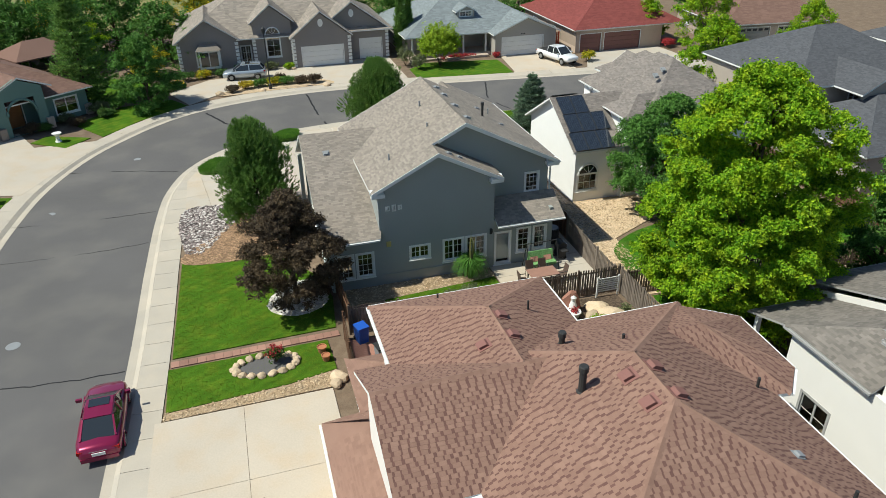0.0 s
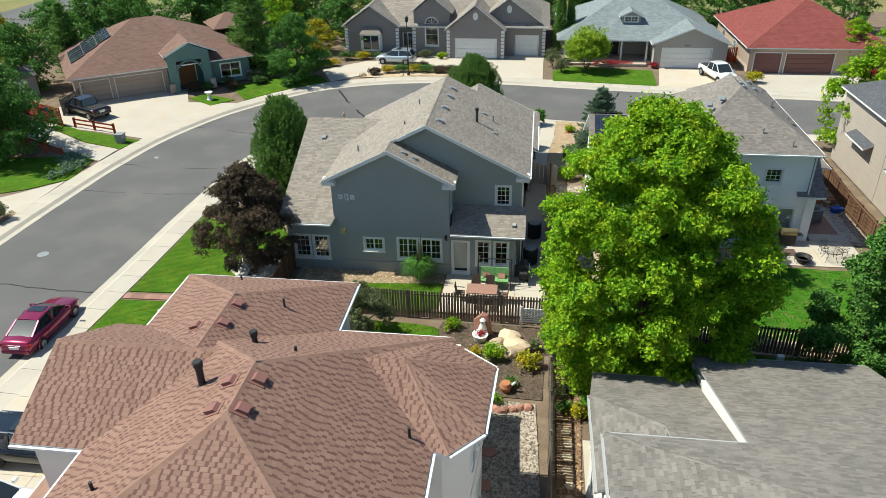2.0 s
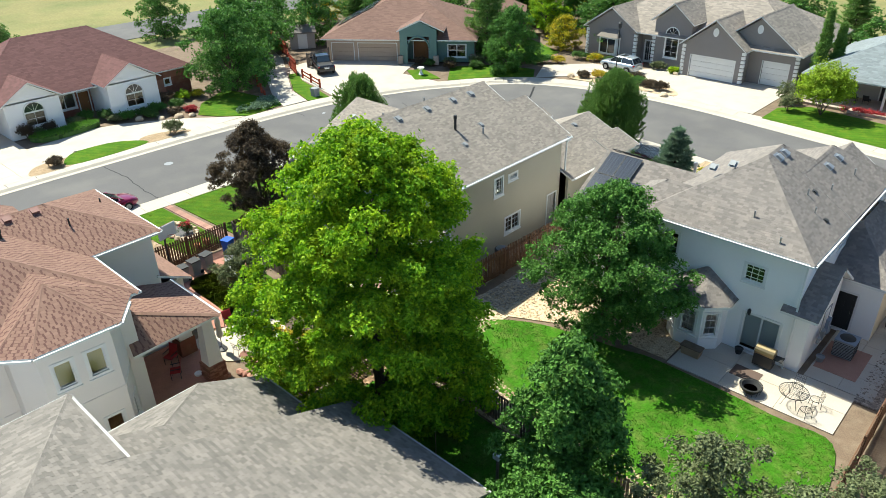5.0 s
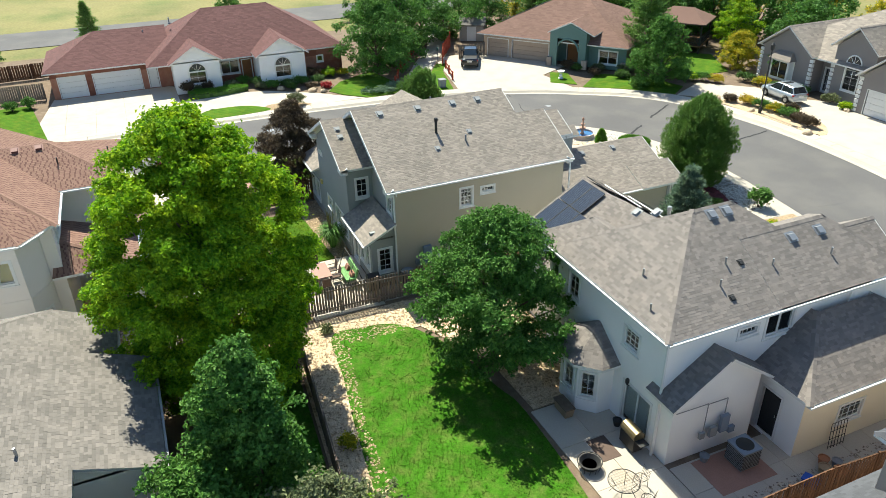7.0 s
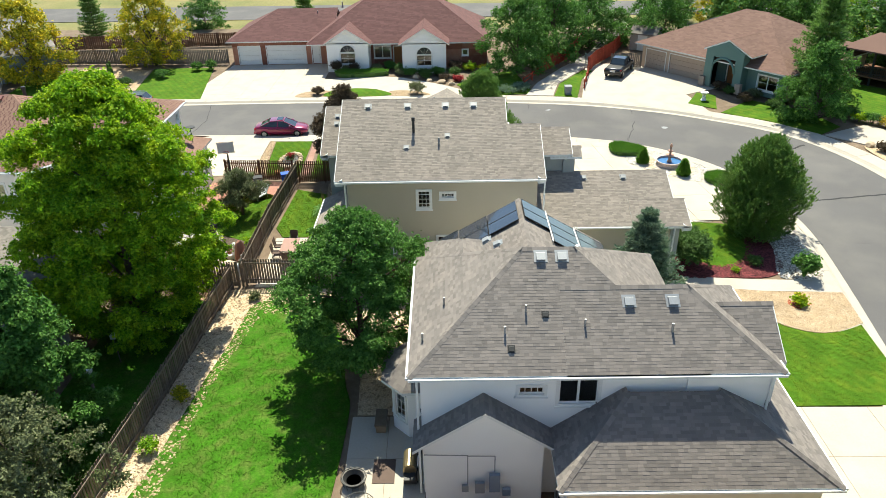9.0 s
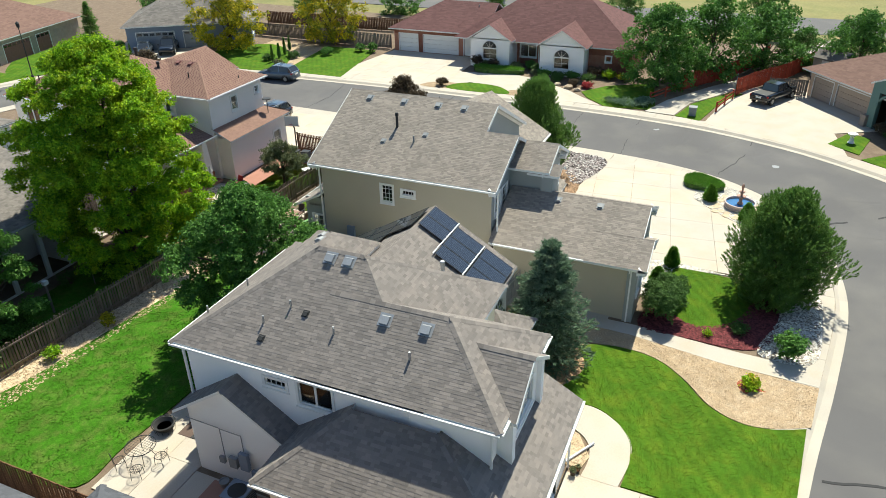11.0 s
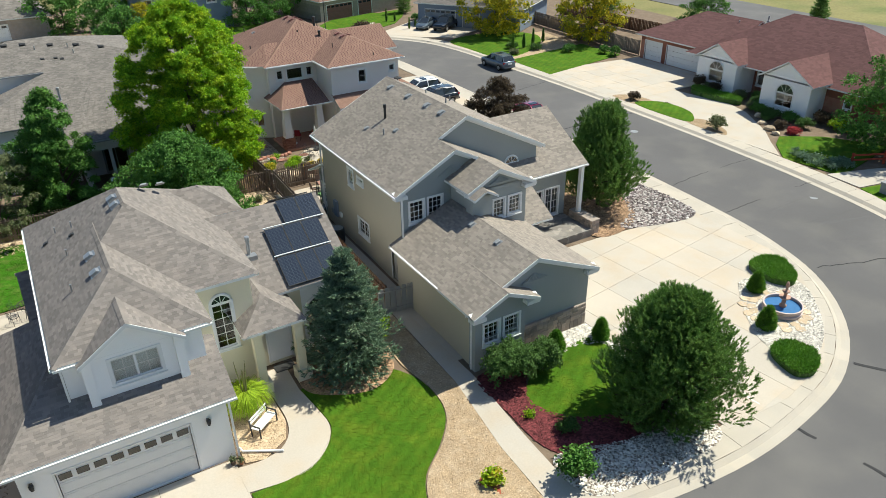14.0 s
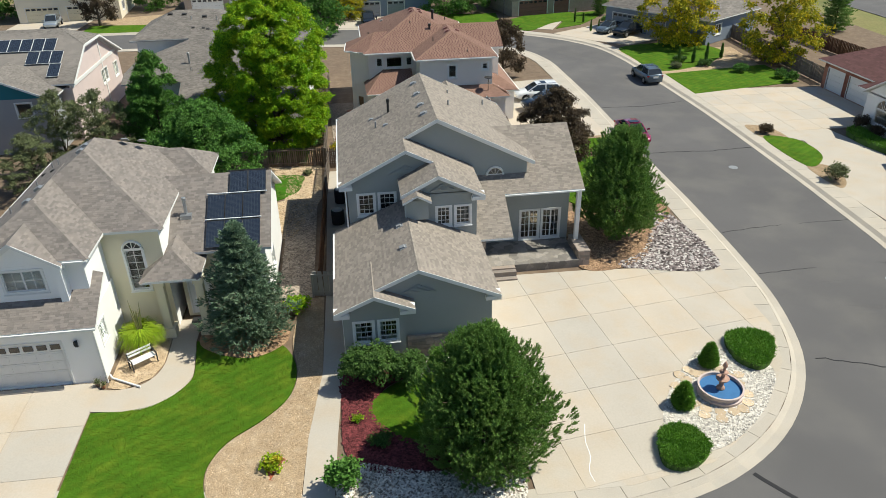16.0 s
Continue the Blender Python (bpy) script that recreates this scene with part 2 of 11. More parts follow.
# ---- materials ----
def mat(name, color, rough=0.8, var=0.15, scale=1.0, fine=30.0, bump=0.2, metal=0.0, pieces=0.0, tint=None, tint_amount=0.0, coat=0.0, spec=0.25, trans=0.0, bands=0.0, band_turn=0.0, cells=0.0, cell_var=0.4):
    """A surface with variation at two scales. pieces: how far single pieces differ; tint: a second colour that comes in patches."""
    m = bpy.data.materials.new(name)
    m.use_nodes = True
    nt = m.node_tree
    nodes, link = nt.nodes, nt.links.new
    bs = nodes["Principled BSDF"]
    bs.inputs["Roughness"].default_value, bs.inputs["Metallic"].default_value = rough, metal
    bs.inputs["Coat Weight"].default_value = coat
    bs.inputs["Specular IOR Level"].default_value = spec
    geo = nodes.new("ShaderNodeNewGeometry")
    big, small = nodes.new("ShaderNodeTexNoise"), nodes.new("ShaderNodeTexNoise")
    for nz, sc, det in ((big, scale, 5), (small, fine, 3)):
        nz.inputs["Scale"].default_value, nz.inputs["Detail"].default_value = sc, det
        link(geo.outputs["Position"], nz.inputs["Vector"])
    add = nodes.new("ShaderNodeMath")
    add.operation = "ADD"
    link(big.outputs["Fac"], add.inputs[0])
    link(small.outputs["Fac"], add.inputs[1])
    rng = nodes.new("ShaderNodeMapRange")
    rng.inputs[1].default_value, rng.inputs[2].default_value = 0.55, 1.45
    rng.inputs[3].default_value, rng.inputs[4].default_value = 1 - var, 1 + var
    link(add.outputs[0], rng.inputs[0])
    value = rng.outputs[0]
    if pieces:
        info = nodes.new("ShaderNodeObjectInfo")
        both = nodes.new("ShaderNodeMath")
        both.operation = "ADD"
        link(geo.outputs["Random Per Island"], both.inputs[0])
        link(info.outputs["Random"], both.inputs[1])
        fr = nodes.new("ShaderNodeMath")
        fr.operation = "FRACT"
        link(both.outputs[0], fr.inputs[0])
        pr = nodes.new("ShaderNodeMapRange")
        pr.inputs[3].default_value, pr.inputs[4].default_value = 1 - pieces, 1 + pieces
        link(fr.outputs[0], pr.inputs[0])
        mul = nodes.new("ShaderNodeMath")
        mul.operation = "MULTIPLY"
        link(value, mul.inputs[0])
        link(pr.outputs[0], mul.inputs[1])
        value = mul.outputs[0]
    if cells:
        vor = nodes.new("ShaderNodeTexVoronoi")
        vor.inputs["Scale"].default_value = cells
        link(geo.outputs["Position"], vor.inputs["Vector"])
        split = nodes.new("ShaderNodeSeparateColor")
        link(vor.outputs["Color"], split.inputs[0])
        cr = nodes.new("ShaderNodeMapRange")
        cr.inputs[3].default_value, cr.inputs[4].default_value = 1 - cell_var, 1 + cell_var
        link(split.outputs[0], cr.inputs[0])
        cm = nodes.new("ShaderNodeMath")
        cm.operation = "MULTIPLY"
        link(value, cm.inputs[0])
        link(cr.outputs[0], cm.inputs[1])
        value = cm.outputs[0]
    if bands:
        turn = nodes.new("ShaderNodeMapping")
        turn.inputs["Rotation"].default_value = (0, 0, radians(band_turn))
        link(geo.outputs["Position"], turn.inputs["Vector"])
        wave = nodes.new("ShaderNodeTexWave")
        wave.inputs["Scale"].default_value, wave.inputs["Distortion"].default_value = 0.55, 1.6
        wave.inputs["Detail"].default_value, wave.inputs["Detail Scale"].default_value = 2, 1.5
        link(turn.outputs[0], wave.inputs["Vector"])
        br = nodes.new("ShaderNodeMapRange")
        br.inputs[3].default_value, br.inputs[4].default_value = 1 - bands, 1 + bands
        link(wave.outputs["Fac"], br.inputs[0])
        bm_ = nodes.new("ShaderNodeMath")
        bm_.operation = "MULTIPLY"
        link(value, bm_.inputs[0])
        link(br.outputs[0], bm_.inputs[1])
        value = bm_.outputs[0]
    col = nodes.new("ShaderNodeMix")
    col.data_type, col.blend_type = "RGBA", "MIX"
    col.inputs["A"].default_value = (*color, 1)
    col.inputs["B"].default_value = (*(tint or color), 1)
    if tint:
        tn = nodes.new("ShaderNodeTexNoise")
        tn.inputs["Scale"].default_value, tn.inputs["Detail"].default_value = scale * 2.3, 6
        link(geo.outputs["Position"], tn.inputs["Vector"])
        tr = nodes.new("ShaderNodeMapRange")
        tr.inputs[1].default_value, tr.inputs[2].default_value = 0.45, 0.7
        tr.inputs[4].default_value = tint_amount
        link(tn.outputs["Fac"], tr.inputs[0])
        fac = tr.outputs[0]
        if pieces:
            half = nodes.new("ShaderNodeMath")
            half.operation = "MULTIPLY_ADD"
            link(fr.outputs[0], half.inputs[0])
            half.inputs[1].default_value = tint_amount
            link(tr.outputs[0], half.inputs[2])
            half.use_clamp = True
            fac = half.outputs[0]
        link(fac, col.inputs["Factor"])
    else:
        col.inputs["Factor"].default_value = 0.0
    hsv = nodes.new("ShaderNodeMix")
    hsv.data_type, hsv.blend_type = "RGBA", "MULTIPLY"
    hsv.inputs["Factor"].default_value = 1.0
    link(col.outputs["Result"], hsv.inputs["A"])
    link(value, hsv.inputs["B"])
    link(hsv.outputs["Result"], bs.inputs["Base Color"])
    if bump:
        bp = nodes.new("ShaderNodeBump")
        bp.inputs["Strength"].default_value, bp.inputs["Distance"].default_value = bump, 0.02
        link(small.outputs["Fac"], bp.inputs["Height"])
        link(bp.outputs["Normal"], bs.inputs["Normal"])
    if trans:
        leaf = nodes.new("ShaderNodeBsdfTranslucent")
        link(hsv.outputs["Result"], leaf.inputs["Color"])
        mix = nodes.new("ShaderNodeMixShader")
        mix.inputs[0].default_value = trans
        link(bs.outputs[0], mix.inputs[1])
        link(leaf.outputs[0], mix.inputs[2])
        link(mix.outputs[0], nodes["Material Output"].inputs["Surface"])
    return m


def glass_mat(name, tint):
    m = bpy.data.materials.new(name)
    m.use_nodes = True
    bs = m.node_tree.nodes["Principled BSDF"]
    bs.inputs["Base Color"].default_value = (*tint, 1)
    bs.inputs["Transmission Weight"].default_value = 1.0
    bs.inputs["Roughness"].default_value, bs.inputs["IOR"].default_value = 0.02, 1.5
    return m


GLASS = glass_mat("window_glass", (0.75, 0.82, 0.82))
CAR_GLASS = mat("car_glass", (0.02, 0.025, 0.03), 0.05, 0.0, bump=0, spec=0.8)
WATER = mat("pool_water", (0.06, 0.16, 0.33), 0.08, 0.1, 2, 9, 0.15)
WHITE = mat("white_trim_paint", (0.72, 0.72, 0.70), 0.5, 0.05, 2, 40, 0.03)
BLIND = mat("white_blind", (0.55, 0.54, 0.5), 0.7, 0.05)
YELLOW_BLIND = mat("pale_yellow_blind", (0.62, 0.50, 0.20), 0.7, 0.05)
LAP = mat("beige_lap_siding", (0.40, 0.345, 0.295), 0.8, 0.07, 1, 40, 0.1)
DRIP = mat("grey_drip_edge", (0.34, 0.335, 0.33), 0.5, 0.05, 2, 40, 0.05)
DARK_ROOM = mat("dim_interior", (0.09, 0.085, 0.08), 0.9, 0.1)
SIDING_A = mat("blue_grey_stucco", (0.305, 0.325, 0.315), 0.9, 0.07, 0.5, 60, 0.25)
# only on the corner house's east walls: warmer and lighter than its other stucco
EAST_STUCCO_A = mat("warmer_stucco_east", (0.43, 0.385, 0.30), 0.9, 0.06, 0.5, 60, 0.25)
SIDING_B = mat("white_stucco", (0.83, 0.825, 0.81), 0.9, 0.05, 0.6, 60, 0.25)
PALE_CREAM = mat("pale_cream_stucco", (0.74, 0.67, 0.53), 0.9, 0.05, 0.6, 60, 0.2)
CREAM_B = mat("cream_stucco", (0.68, 0.62, 0.46), 0.9, 0.05, 0.6, 60, 0.2)
SIDING_C = mat("cream_white_stucco", (0.74, 0.70, 0.66), 0.9, 0.06, 0.6, 60, 0.25)
SIDING_D = mat("warm_white_stucco", (0.72, 0.70, 0.67), 0.9, 0.05, 0.6, 60, 0.2)
SIDING_G = mat("grey_stucco", (0.24, 0.22, 0.21), 0.9, 0.06, 0.6, 40, 0.2)
SIDING_F = mat("tan_stucco", (0.42, 0.33, 0.26), 0.9, 0.08, 0.6, 40, 0.2)
GREEN_F = mat("teal_green_stucco", (0.13, 0.21, 0.19), 0.9, 0.06, 0.6, 40, 0.2)
SIDING_H = mat("beige_grey_stucco", (0.36, 0.34, 0.31), 0.9, 0.06, 0.6, 40, 0.2)
BRICK = mat("red_brick", (0.24, 0.085, 0.055), 0.9, 0.12, 0.8, 20, 0.3, pieces=0.3, tint=(0.3, 0.16, 0.11), tint_amount=0.5)
BRICK_PALE = mat("pale_brick", (0.42, 0.33, 0.26), 0.9, 0.1, 0.8, 20, 0.3, pieces=0.2)
STONE = mat("field_stone", (0.30, 0.265, 0.24), 0.9, 0.2, 2, 20, 0.4, pieces=0.3, tint=(0.36, 0.27, 0.2), tint_amount=0.4)
SIDING_K = mat("grey_lap_siding", (0.30, 0.31, 0.32), 0.8, 0.06, 1, 40, 0.1)
PINK = mat("pinkish_siding", (0.62, 0.52, 0.49), 0.8, 0.06, 1, 40, 0.1)
BLUE_GREY = mat("slate_blue_siding", (0.20, 0.24, 0.30), 0.8, 0.06, 1, 40, 0.1)
ROOF_A = mat("weathered_grey_shingle", (0.235, 0.206, 0.178), 0.95, 0.1, 0.5, 50, 0.3, pieces=0.15, tint=(0.29, 0.248, 0.21), tint_amount=0.4)
ROOF_B = mat("dark_grey_shingle", (0.185, 0.165, 0.152), 0.95, 0.1, 0.5, 50, 0.3, pieces=0.15, tint=(0.235, 0.203, 0.18), tint_amount=0.4)
ROOF_C = mat("brown_red_shingle", (0.222, 0.131, 0.1), 0.95, 0.1, 0.5, 50, 0.3, pieces=0.05, tint=(0.26, 0.16, 0.122), tint_amount=0.5)
ROOF_C_SLOT = mat("dark_brown_shingle_slot", (0.138, 0.073, 0.061), 0.95, 0.1, 0.5, 50, 0.3, pieces=0.08, tint=(0.14, 0.075, 0.062), tint_amount=0.5)
ROOF_D = mat("mid_grey_shingle", (0.15, 0.137, 0.124), 0.95, 0.1, 0.5, 50, 0.3, pieces=0.1, tint=(0.225, 0.2, 0.18), tint_amount=0.5)
ROOF_E = mat("dark_red_shingle", (0.135, 0.066, 0.062), 0.95, 0.12, 0.25, 50, 0.3, pieces=0.14)
ROOF_F = mat("faded_brown_shingle", (0.175, 0.105, 0.083), 0.95, 0.12, 0.25, 50, 0.3, pieces=0.14)
ROOF_H = mat("blue_grey_shingle", (0.19, 0.215, 0.225), 0.95, 0.1, 0.25, 50, 0.3, pieces=0.14)
ROOF_I = mat("red_shingle", (0.19, 0.052, 0.046), 0.95, 0.1, 0.25, 50, 0.3, pieces=0.14)
ROOF_K = mat("charcoal_shingle", (0.085, 0.088, 0.098), 0.95, 0.1, 0.25, 50, 0.3, pieces=0.16)
CONCRETE = mat("pale_concrete", (0.455, 0.415, 0.36), 0.9, 0.1, 0.3, 14, 0.15, pieces=0.06, tint=(0.46, 0.375, 0.28), tint_amount=0.5)
CONCRETE_OLD = mat("weathered_concrete", (0.42, 0.38, 0.325), 0.9, 0.12, 0.6, 22, 0.2, pieces=0.03, tint=(0.48, 0.41, 0.32), tint_amount=0.25)
ASPHALT = mat("worn_asphalt", (0.112, 0.107, 0.107), 0.92, 0.18, 0.13, 60, 0.3, tint=(0.146, 0.138, 0.13), tint_amount=0.75)
TAR = mat("crack_sealant", (0.02, 0.02, 0.022), 0.7, 0.1)
GRASS = mat("mown_lawn", (0.056, 0.126, 0.009), 0.95, 0.34, 0.6, 16, 0.9, tint=(0.12, 0.16, 0.014), tint_amount=0.55, spec=0.08, cells=14, cell_var=0.08, bands=0.07, band_turn=58)
GRASS_WEEDY = mat("patchy_lawn", (0.042, 0.13, 0.008), 0.95, 0.45, 0.7, 14, 0.9, tint=(0.13, 0.14, 0.04), tint_amount=0.5, spec=0.08, cells=9, cell_var=0.15)
DRY_GRASS = mat("dry_grassland", (0.20, 0.18, 0.07), 0.95, 0.3, 0.05, 3, 0.6, tint=(0.11, 0.135, 0.04), tint_amount=0.8)
SOIL = mat("brown_soil", (0.16, 0.115, 0.08), 0.95, 0.3, 0.8, 18, 0.6, tint=(0.22, 0.17, 0.12), tint_amount=0.6)
MULCH_RED = mat("red_mulch", (0.115, 0.028, 0.03), 0.95, 0.35, 2, 26, 0.9, pieces=0.45, cells=12, cell_var=0.45)
TAN_GRAVEL = mat("tan_river_gravel", (0.385, 0.275, 0.165), 0.95, 0.22, 1, 22, 0.9, pieces=0.3, tint=(0.47, 0.365, 0.25), tint_amount=0.6, cells=22, cell_var=0.24)
GREY_GRAVEL = mat("grey_brown_gravel", (0.25, 0.205, 0.165), 0.95, 0.25, 1, 22, 0.9, pieces=0.4, tint=(0.32, 0.27, 0.22), tint_amount=0.6, cells=10, cell_var=0.4)
WHITE_GRAVEL = mat("white_gravel", (0.56, 0.52, 0.46), 0.9, 0.2, 1.5, 22, 0.9, pieces=0.35, cells=10, cell_var=0.35)
ROCK_DARK = mat("purple_grey_cobble", (0.12, 0.095, 0.092), 0.9, 0.3, 1.5, 18, 0.8, pieces=0.5, tint=(0.25, 0.21, 0.2), tint_amount=0.7, cells=6, cell_var=0.5)
BOULDER = mat("tan_sandstone", (0.50, 0.39, 0.27), 0.9, 0.2, 2, 20, 0.6, pieces=0.2)
RED_STONE = mat("red_flagstone", (0.34, 0.17, 0.125), 0.9, 0.2, 1.5, 20, 0.4, pieces=0.25)
PAVER = mat("red_paver_brick", (0.30, 0.17, 0.13), 0.9, 0.15, 1.5, 20, 0.3, pieces=0.2)
WOOD_GREY = mat("weathered_fence_wood", (0.185, 0.152, 0.125), 0.9, 0.25, 2, 30, 0.5, pieces=0.15)
WOOD_OLD = mat("weathered_brown_wood", (0.15, 0.112, 0.085), 0.9, 0.3, 2, 30, 0.5, pieces=0.25, tint=(0.2, 0.16, 0.13), tint_amount=0.5)
WOOD_BROWN = mat("brown_fence_wood", (0.135, 0.072, 0.042), 0.9, 0.25, 2, 30, 0.5, pieces=0.3)
WOOD_RED = mat("red_stained_fence", (0.30, 0.055, 0.028), 0.85, 0.2, 2, 30, 0.4, pieces=0.2)
WOOD_NEW = mat("pale_cedar_wood", (0.40, 0.29, 0.18), 0.85, 0.2, 2, 30, 0.4, pieces=0.2)
DOOR_WOOD = mat("orange_brown_wood", (0.26, 0.12, 0.045), 0.6, 0.15, 3, 30, 0.2)
BARK = mat("tree_bark", (0.10, 0.075, 0.055), 0.95, 0.25, 6, 30, 0.9)
METAL = mat("galvanised_metal", (0.35, 0.36, 0.37), 0.45, 0.1, 3, 40, 0.05, metal=0.7)
DARK_METAL = mat("dark_painted_metal", (0.035, 0.035, 0.035), 0.5, 0.1, 3, 40, 0.05)
BROWN_METAL = mat("brown_painted_metal", (0.21, 0.10, 0.085), 0.6, 0.1, 3, 40, 0.05)
GREY_METAL = mat("grey_painted_metal", (0.24, 0.25, 0.26), 0.5, 0.08, 3, 40, 0.05)
RUBBER = mat("black_rubber", (0.018, 0.018, 0.018), 0.85, 0.1)
CHROME = mat("bright_metal", (0.6, 0.6, 0.6), 0.25, 0.03, metal=1.0, bump=0)
SOLAR = mat("solar_cell_blue_black", (0.014, 0.024, 0.05), 0.09, 0.1, 0.6, 30, 0.0, spec=0.6, coat=0.4)
sn = SOLAR.node_tree.nodes
grid, where = sn.new("ShaderNodeTexBrick"), sn.new("ShaderNodeTexCoord")  # thin conductor lines round the cells
grid.offset, grid.squash = 0.0, 1.0
grid.inputs["Color1"].default_value = grid.inputs["Color2"].default_value = (0.016, 0.022, 0.036, 1)
grid.inputs["Mortar"].default_value = (0.05, 0.06, 0.07, 1)
for key, val in (("Scale", 1.0), ("Mortar Size", 0.006), ("Brick Width", 0.155), ("Row Height", 0.08)):
    grid.inputs[key].default_value = val
SOLAR.node_tree.links.new(where.outputs["Object"], grid.inputs["Vector"])
SOLAR.node_tree.links.new(grid.outputs["Color"], sn["Principled BSDF"].inputs["Base Color"])
TERRACOTTA = mat("terracotta", (0.38, 0.16, 0.08), 0.8, 0.1, 4, 40, 0.2)
BLUE_PLASTIC = mat("blue_plastic", (0.02, 0.09, 0.42), 0.5, 0.05)
GREEN_CLOTH = mat("green_leaf_print_cloth", (0.16, 0.32, 0.12), 0.9, 0.4, 6, 12, 0.2)
RED_PLASTIC = mat("red_plastic", (0.45, 0.02, 0.02), 0.5, 0.05)


def leaf_mat(name, color, tint, amount=0.6, pieces=0.3, trans=0.27):
    return mat(name, color, 0.6, 0.2, 0.5, 3.0, 0.0, pieces=pieces, tint=tint, tint_amount=amount, trans=trans, spec=0.22)


LEAF_BRIGHT = leaf_mat("yellow_green_leaves", (0.145, 0.36, 0.014), (0.46, 0.5, 0.018), 0.42, 0.35, 0.4)
LEAF_GREEN = leaf_mat("mid_green_leaves", (0.07, 0.185, 0.03), (0.125, 0.25, 0.045), 0.6, 0.35)
LEAF_LIME = leaf_mat("lime_green_leaves", (0.22, 0.36, 0.02), (0.36, 0.44, 0.03), 0.5)
LEAF_DARK = leaf_mat("dark_green_leaves", (0.065, 0.14, 0.03), (0.10, 0.18, 0.04), 0.6)
LEAF_PURPLE = leaf_mat("purple_brown_leaves", (0.068, 0.05, 0.036), (0.125, 0.09, 0.05), 0.6)
LEAF_YELLOW = leaf_mat("autumn_yellow_leaves", (0.17, 0.25, 0.02), (0.6, 0.46, 0.02), 0.65)
LEAF_OLIVE = leaf_mat("grey_olive_leaves", (0.13, 0.16, 0.07), (0.19, 0.21, 0.10), 0.6)
NEEDLE = leaf_mat("pine_needles", (0.115, 0.235, 0.05), (0.2, 0.32, 0.07), 0.6, 0.3, 0.32)
NEEDLE_BLUE = leaf_mat("blue_spruce_needles", (0.11, 0.19, 0.115), (0.225, 0.30, 0.19), 0.6)
FLOWER_RED = leaf_mat("red_blossom", (0.4, 0.04, 0.05), (0.5, 0.08, 0.08), 0.5)
FLOWER_YELLOW = leaf_mat("yellow_blossom", (0.5, 0.36, 0.02), (0.45, 0.42, 0.05), 0.5)
# ---- ground, street, kerbs ----
ROAD_Z = -0.15
structure("ground", Geo().slab([(-2500, -2500, -0.78), (2500, -2500, -0.78), (2500, 2500, -0.78), (-2500, 2500, -0.78)], 0.5), DRY_GRASS, "dry yellow-green grassland round the houses", "ground")
INNER = [(75, -18), (40, -16.5), (12, -13), (1, -10.5), (-5.2, -7), (-7.6, -1), (-7.9, 6), (-7.9, 15), (-7.6, 24), (-7.25, 33), (-7.1, 42), (-6.9, 49), (-6.4, 54), (-4.9, 58.8), (-1.9, 62.7), (2.2, 65.3), (6.8, 66.4), (12, 66.7), (19, 65.8), (28, 64.3), (45, 62.3), (75, 59)]
OUTER = [(75, -27), (40, -25.5), (14, -22.5), (0, -19), (-9.5, -13.2), (-14.6, -7), (-16.4, 0), (-16.8, 10), (-17.1, 22), (-16.9, 33), (-16.6, 42), (-16.2, 50), (-15, 58), (-12, 66), (-6.8, 71.8), (-1, 74.6), (6, 75.9), (14, 75.9), (22, 75), (32, 73.8), (48, 72.2), (75, 69.5)]
inner, outer = smooth_line(INNER, 5), smooth_line(OUTER, 5)


def ribbon(a, b, z0, z1, thick):
    """A strip between two lines that run side by side."""
    geo = Geo()
    for i in range(len(a) - 1):
        geo.slab([(*a[i], z0), (*a[i + 1], z0), (*b[i + 1], z1), (*b[i], z1)], thick)
    return geo


structure("road", ribbon(inner, outer, ROAD_Z, ROAD_Z, 0.1), ASPHALT, "worn grey asphalt street that bends round the corner lot", "street")
# lots on either side, as broad sheets of soil under all that is laid on them
inner_lot = offset_line(inner, -0.6)
outer_lot = offset_line(outer, 0.6)
structure("ground_inner_block", Geo().slab([(*p, -0.04) for p in inner_lot] + [(75, 10, -0.04)], 0.2), SOIL, "bare brown soil between lawns and beds", "soil")
structure("ground_outer_block", Geo().slab([(*p, -0.04) for p in outer_lot] + [(140, 69.5, -0.04), (140, 118, -0.04), (-48, 118, -0.04), (-58, -60, -0.04), (75, -60, -0.04)], 0.2), SOIL, "bare brown soil on the far side of the street", "soil")


def kerb(name, line, side):
    """Gutter, sloped kerb and a walk of concrete slabs along a line; side: 1 if the walk lies to its left."""
    holder = thing(name, "pale concrete gutter, rolled kerb and pavement slabs along the street", "pavement", kind="structure")
    o = lambda d: offset_line(line, side * d)
    part("gutter", ribbon(o(-0.02), o(0.4), ROAD_Z + 0.012, ROAD_Z + 0.006, 0.1), CONCRETE_OLD, holder)
    part("kerbstone", ribbon(o(0.4), o(0.66), ROAD_Z + 0.006, 0.004, 0.25), CONCRETE_OLD, holder)
    a, b = o(0.665), o(2.02)
    acc, start = 0.0, 0
    for i in range(len(line) - 1):
        acc += math.dist(a[i], a[i + 1])
        if acc > 1.6 or i == len(line) - 2:
            n = max(1, round(acc / 2.0))
            for k in range(n):
                f0, f1 = k / n + 0.006 / n, (k + 1) / n - 0.006 / n
                lerp = lambda p, q, f: (p[0] + (q[0] - p[0]) * f, p[1] + (q[1] - p[1]) * f, 0.006)
                geo = Geo().slab([lerp(a[start], a[i + 1], f0), lerp(a[start], a[i + 1], f1), lerp(b[start], b[i + 1], f1), lerp(b[start], b[i + 1], f0)], 0.1)
                part("slab", geo, CONCRETE_OLD, holder)
            acc, start = 0.0, i + 1
    return holder


kerb("pavement_inner", inner, -1)
kerb("pavement_outer", outer, 1)


AREAS = {}


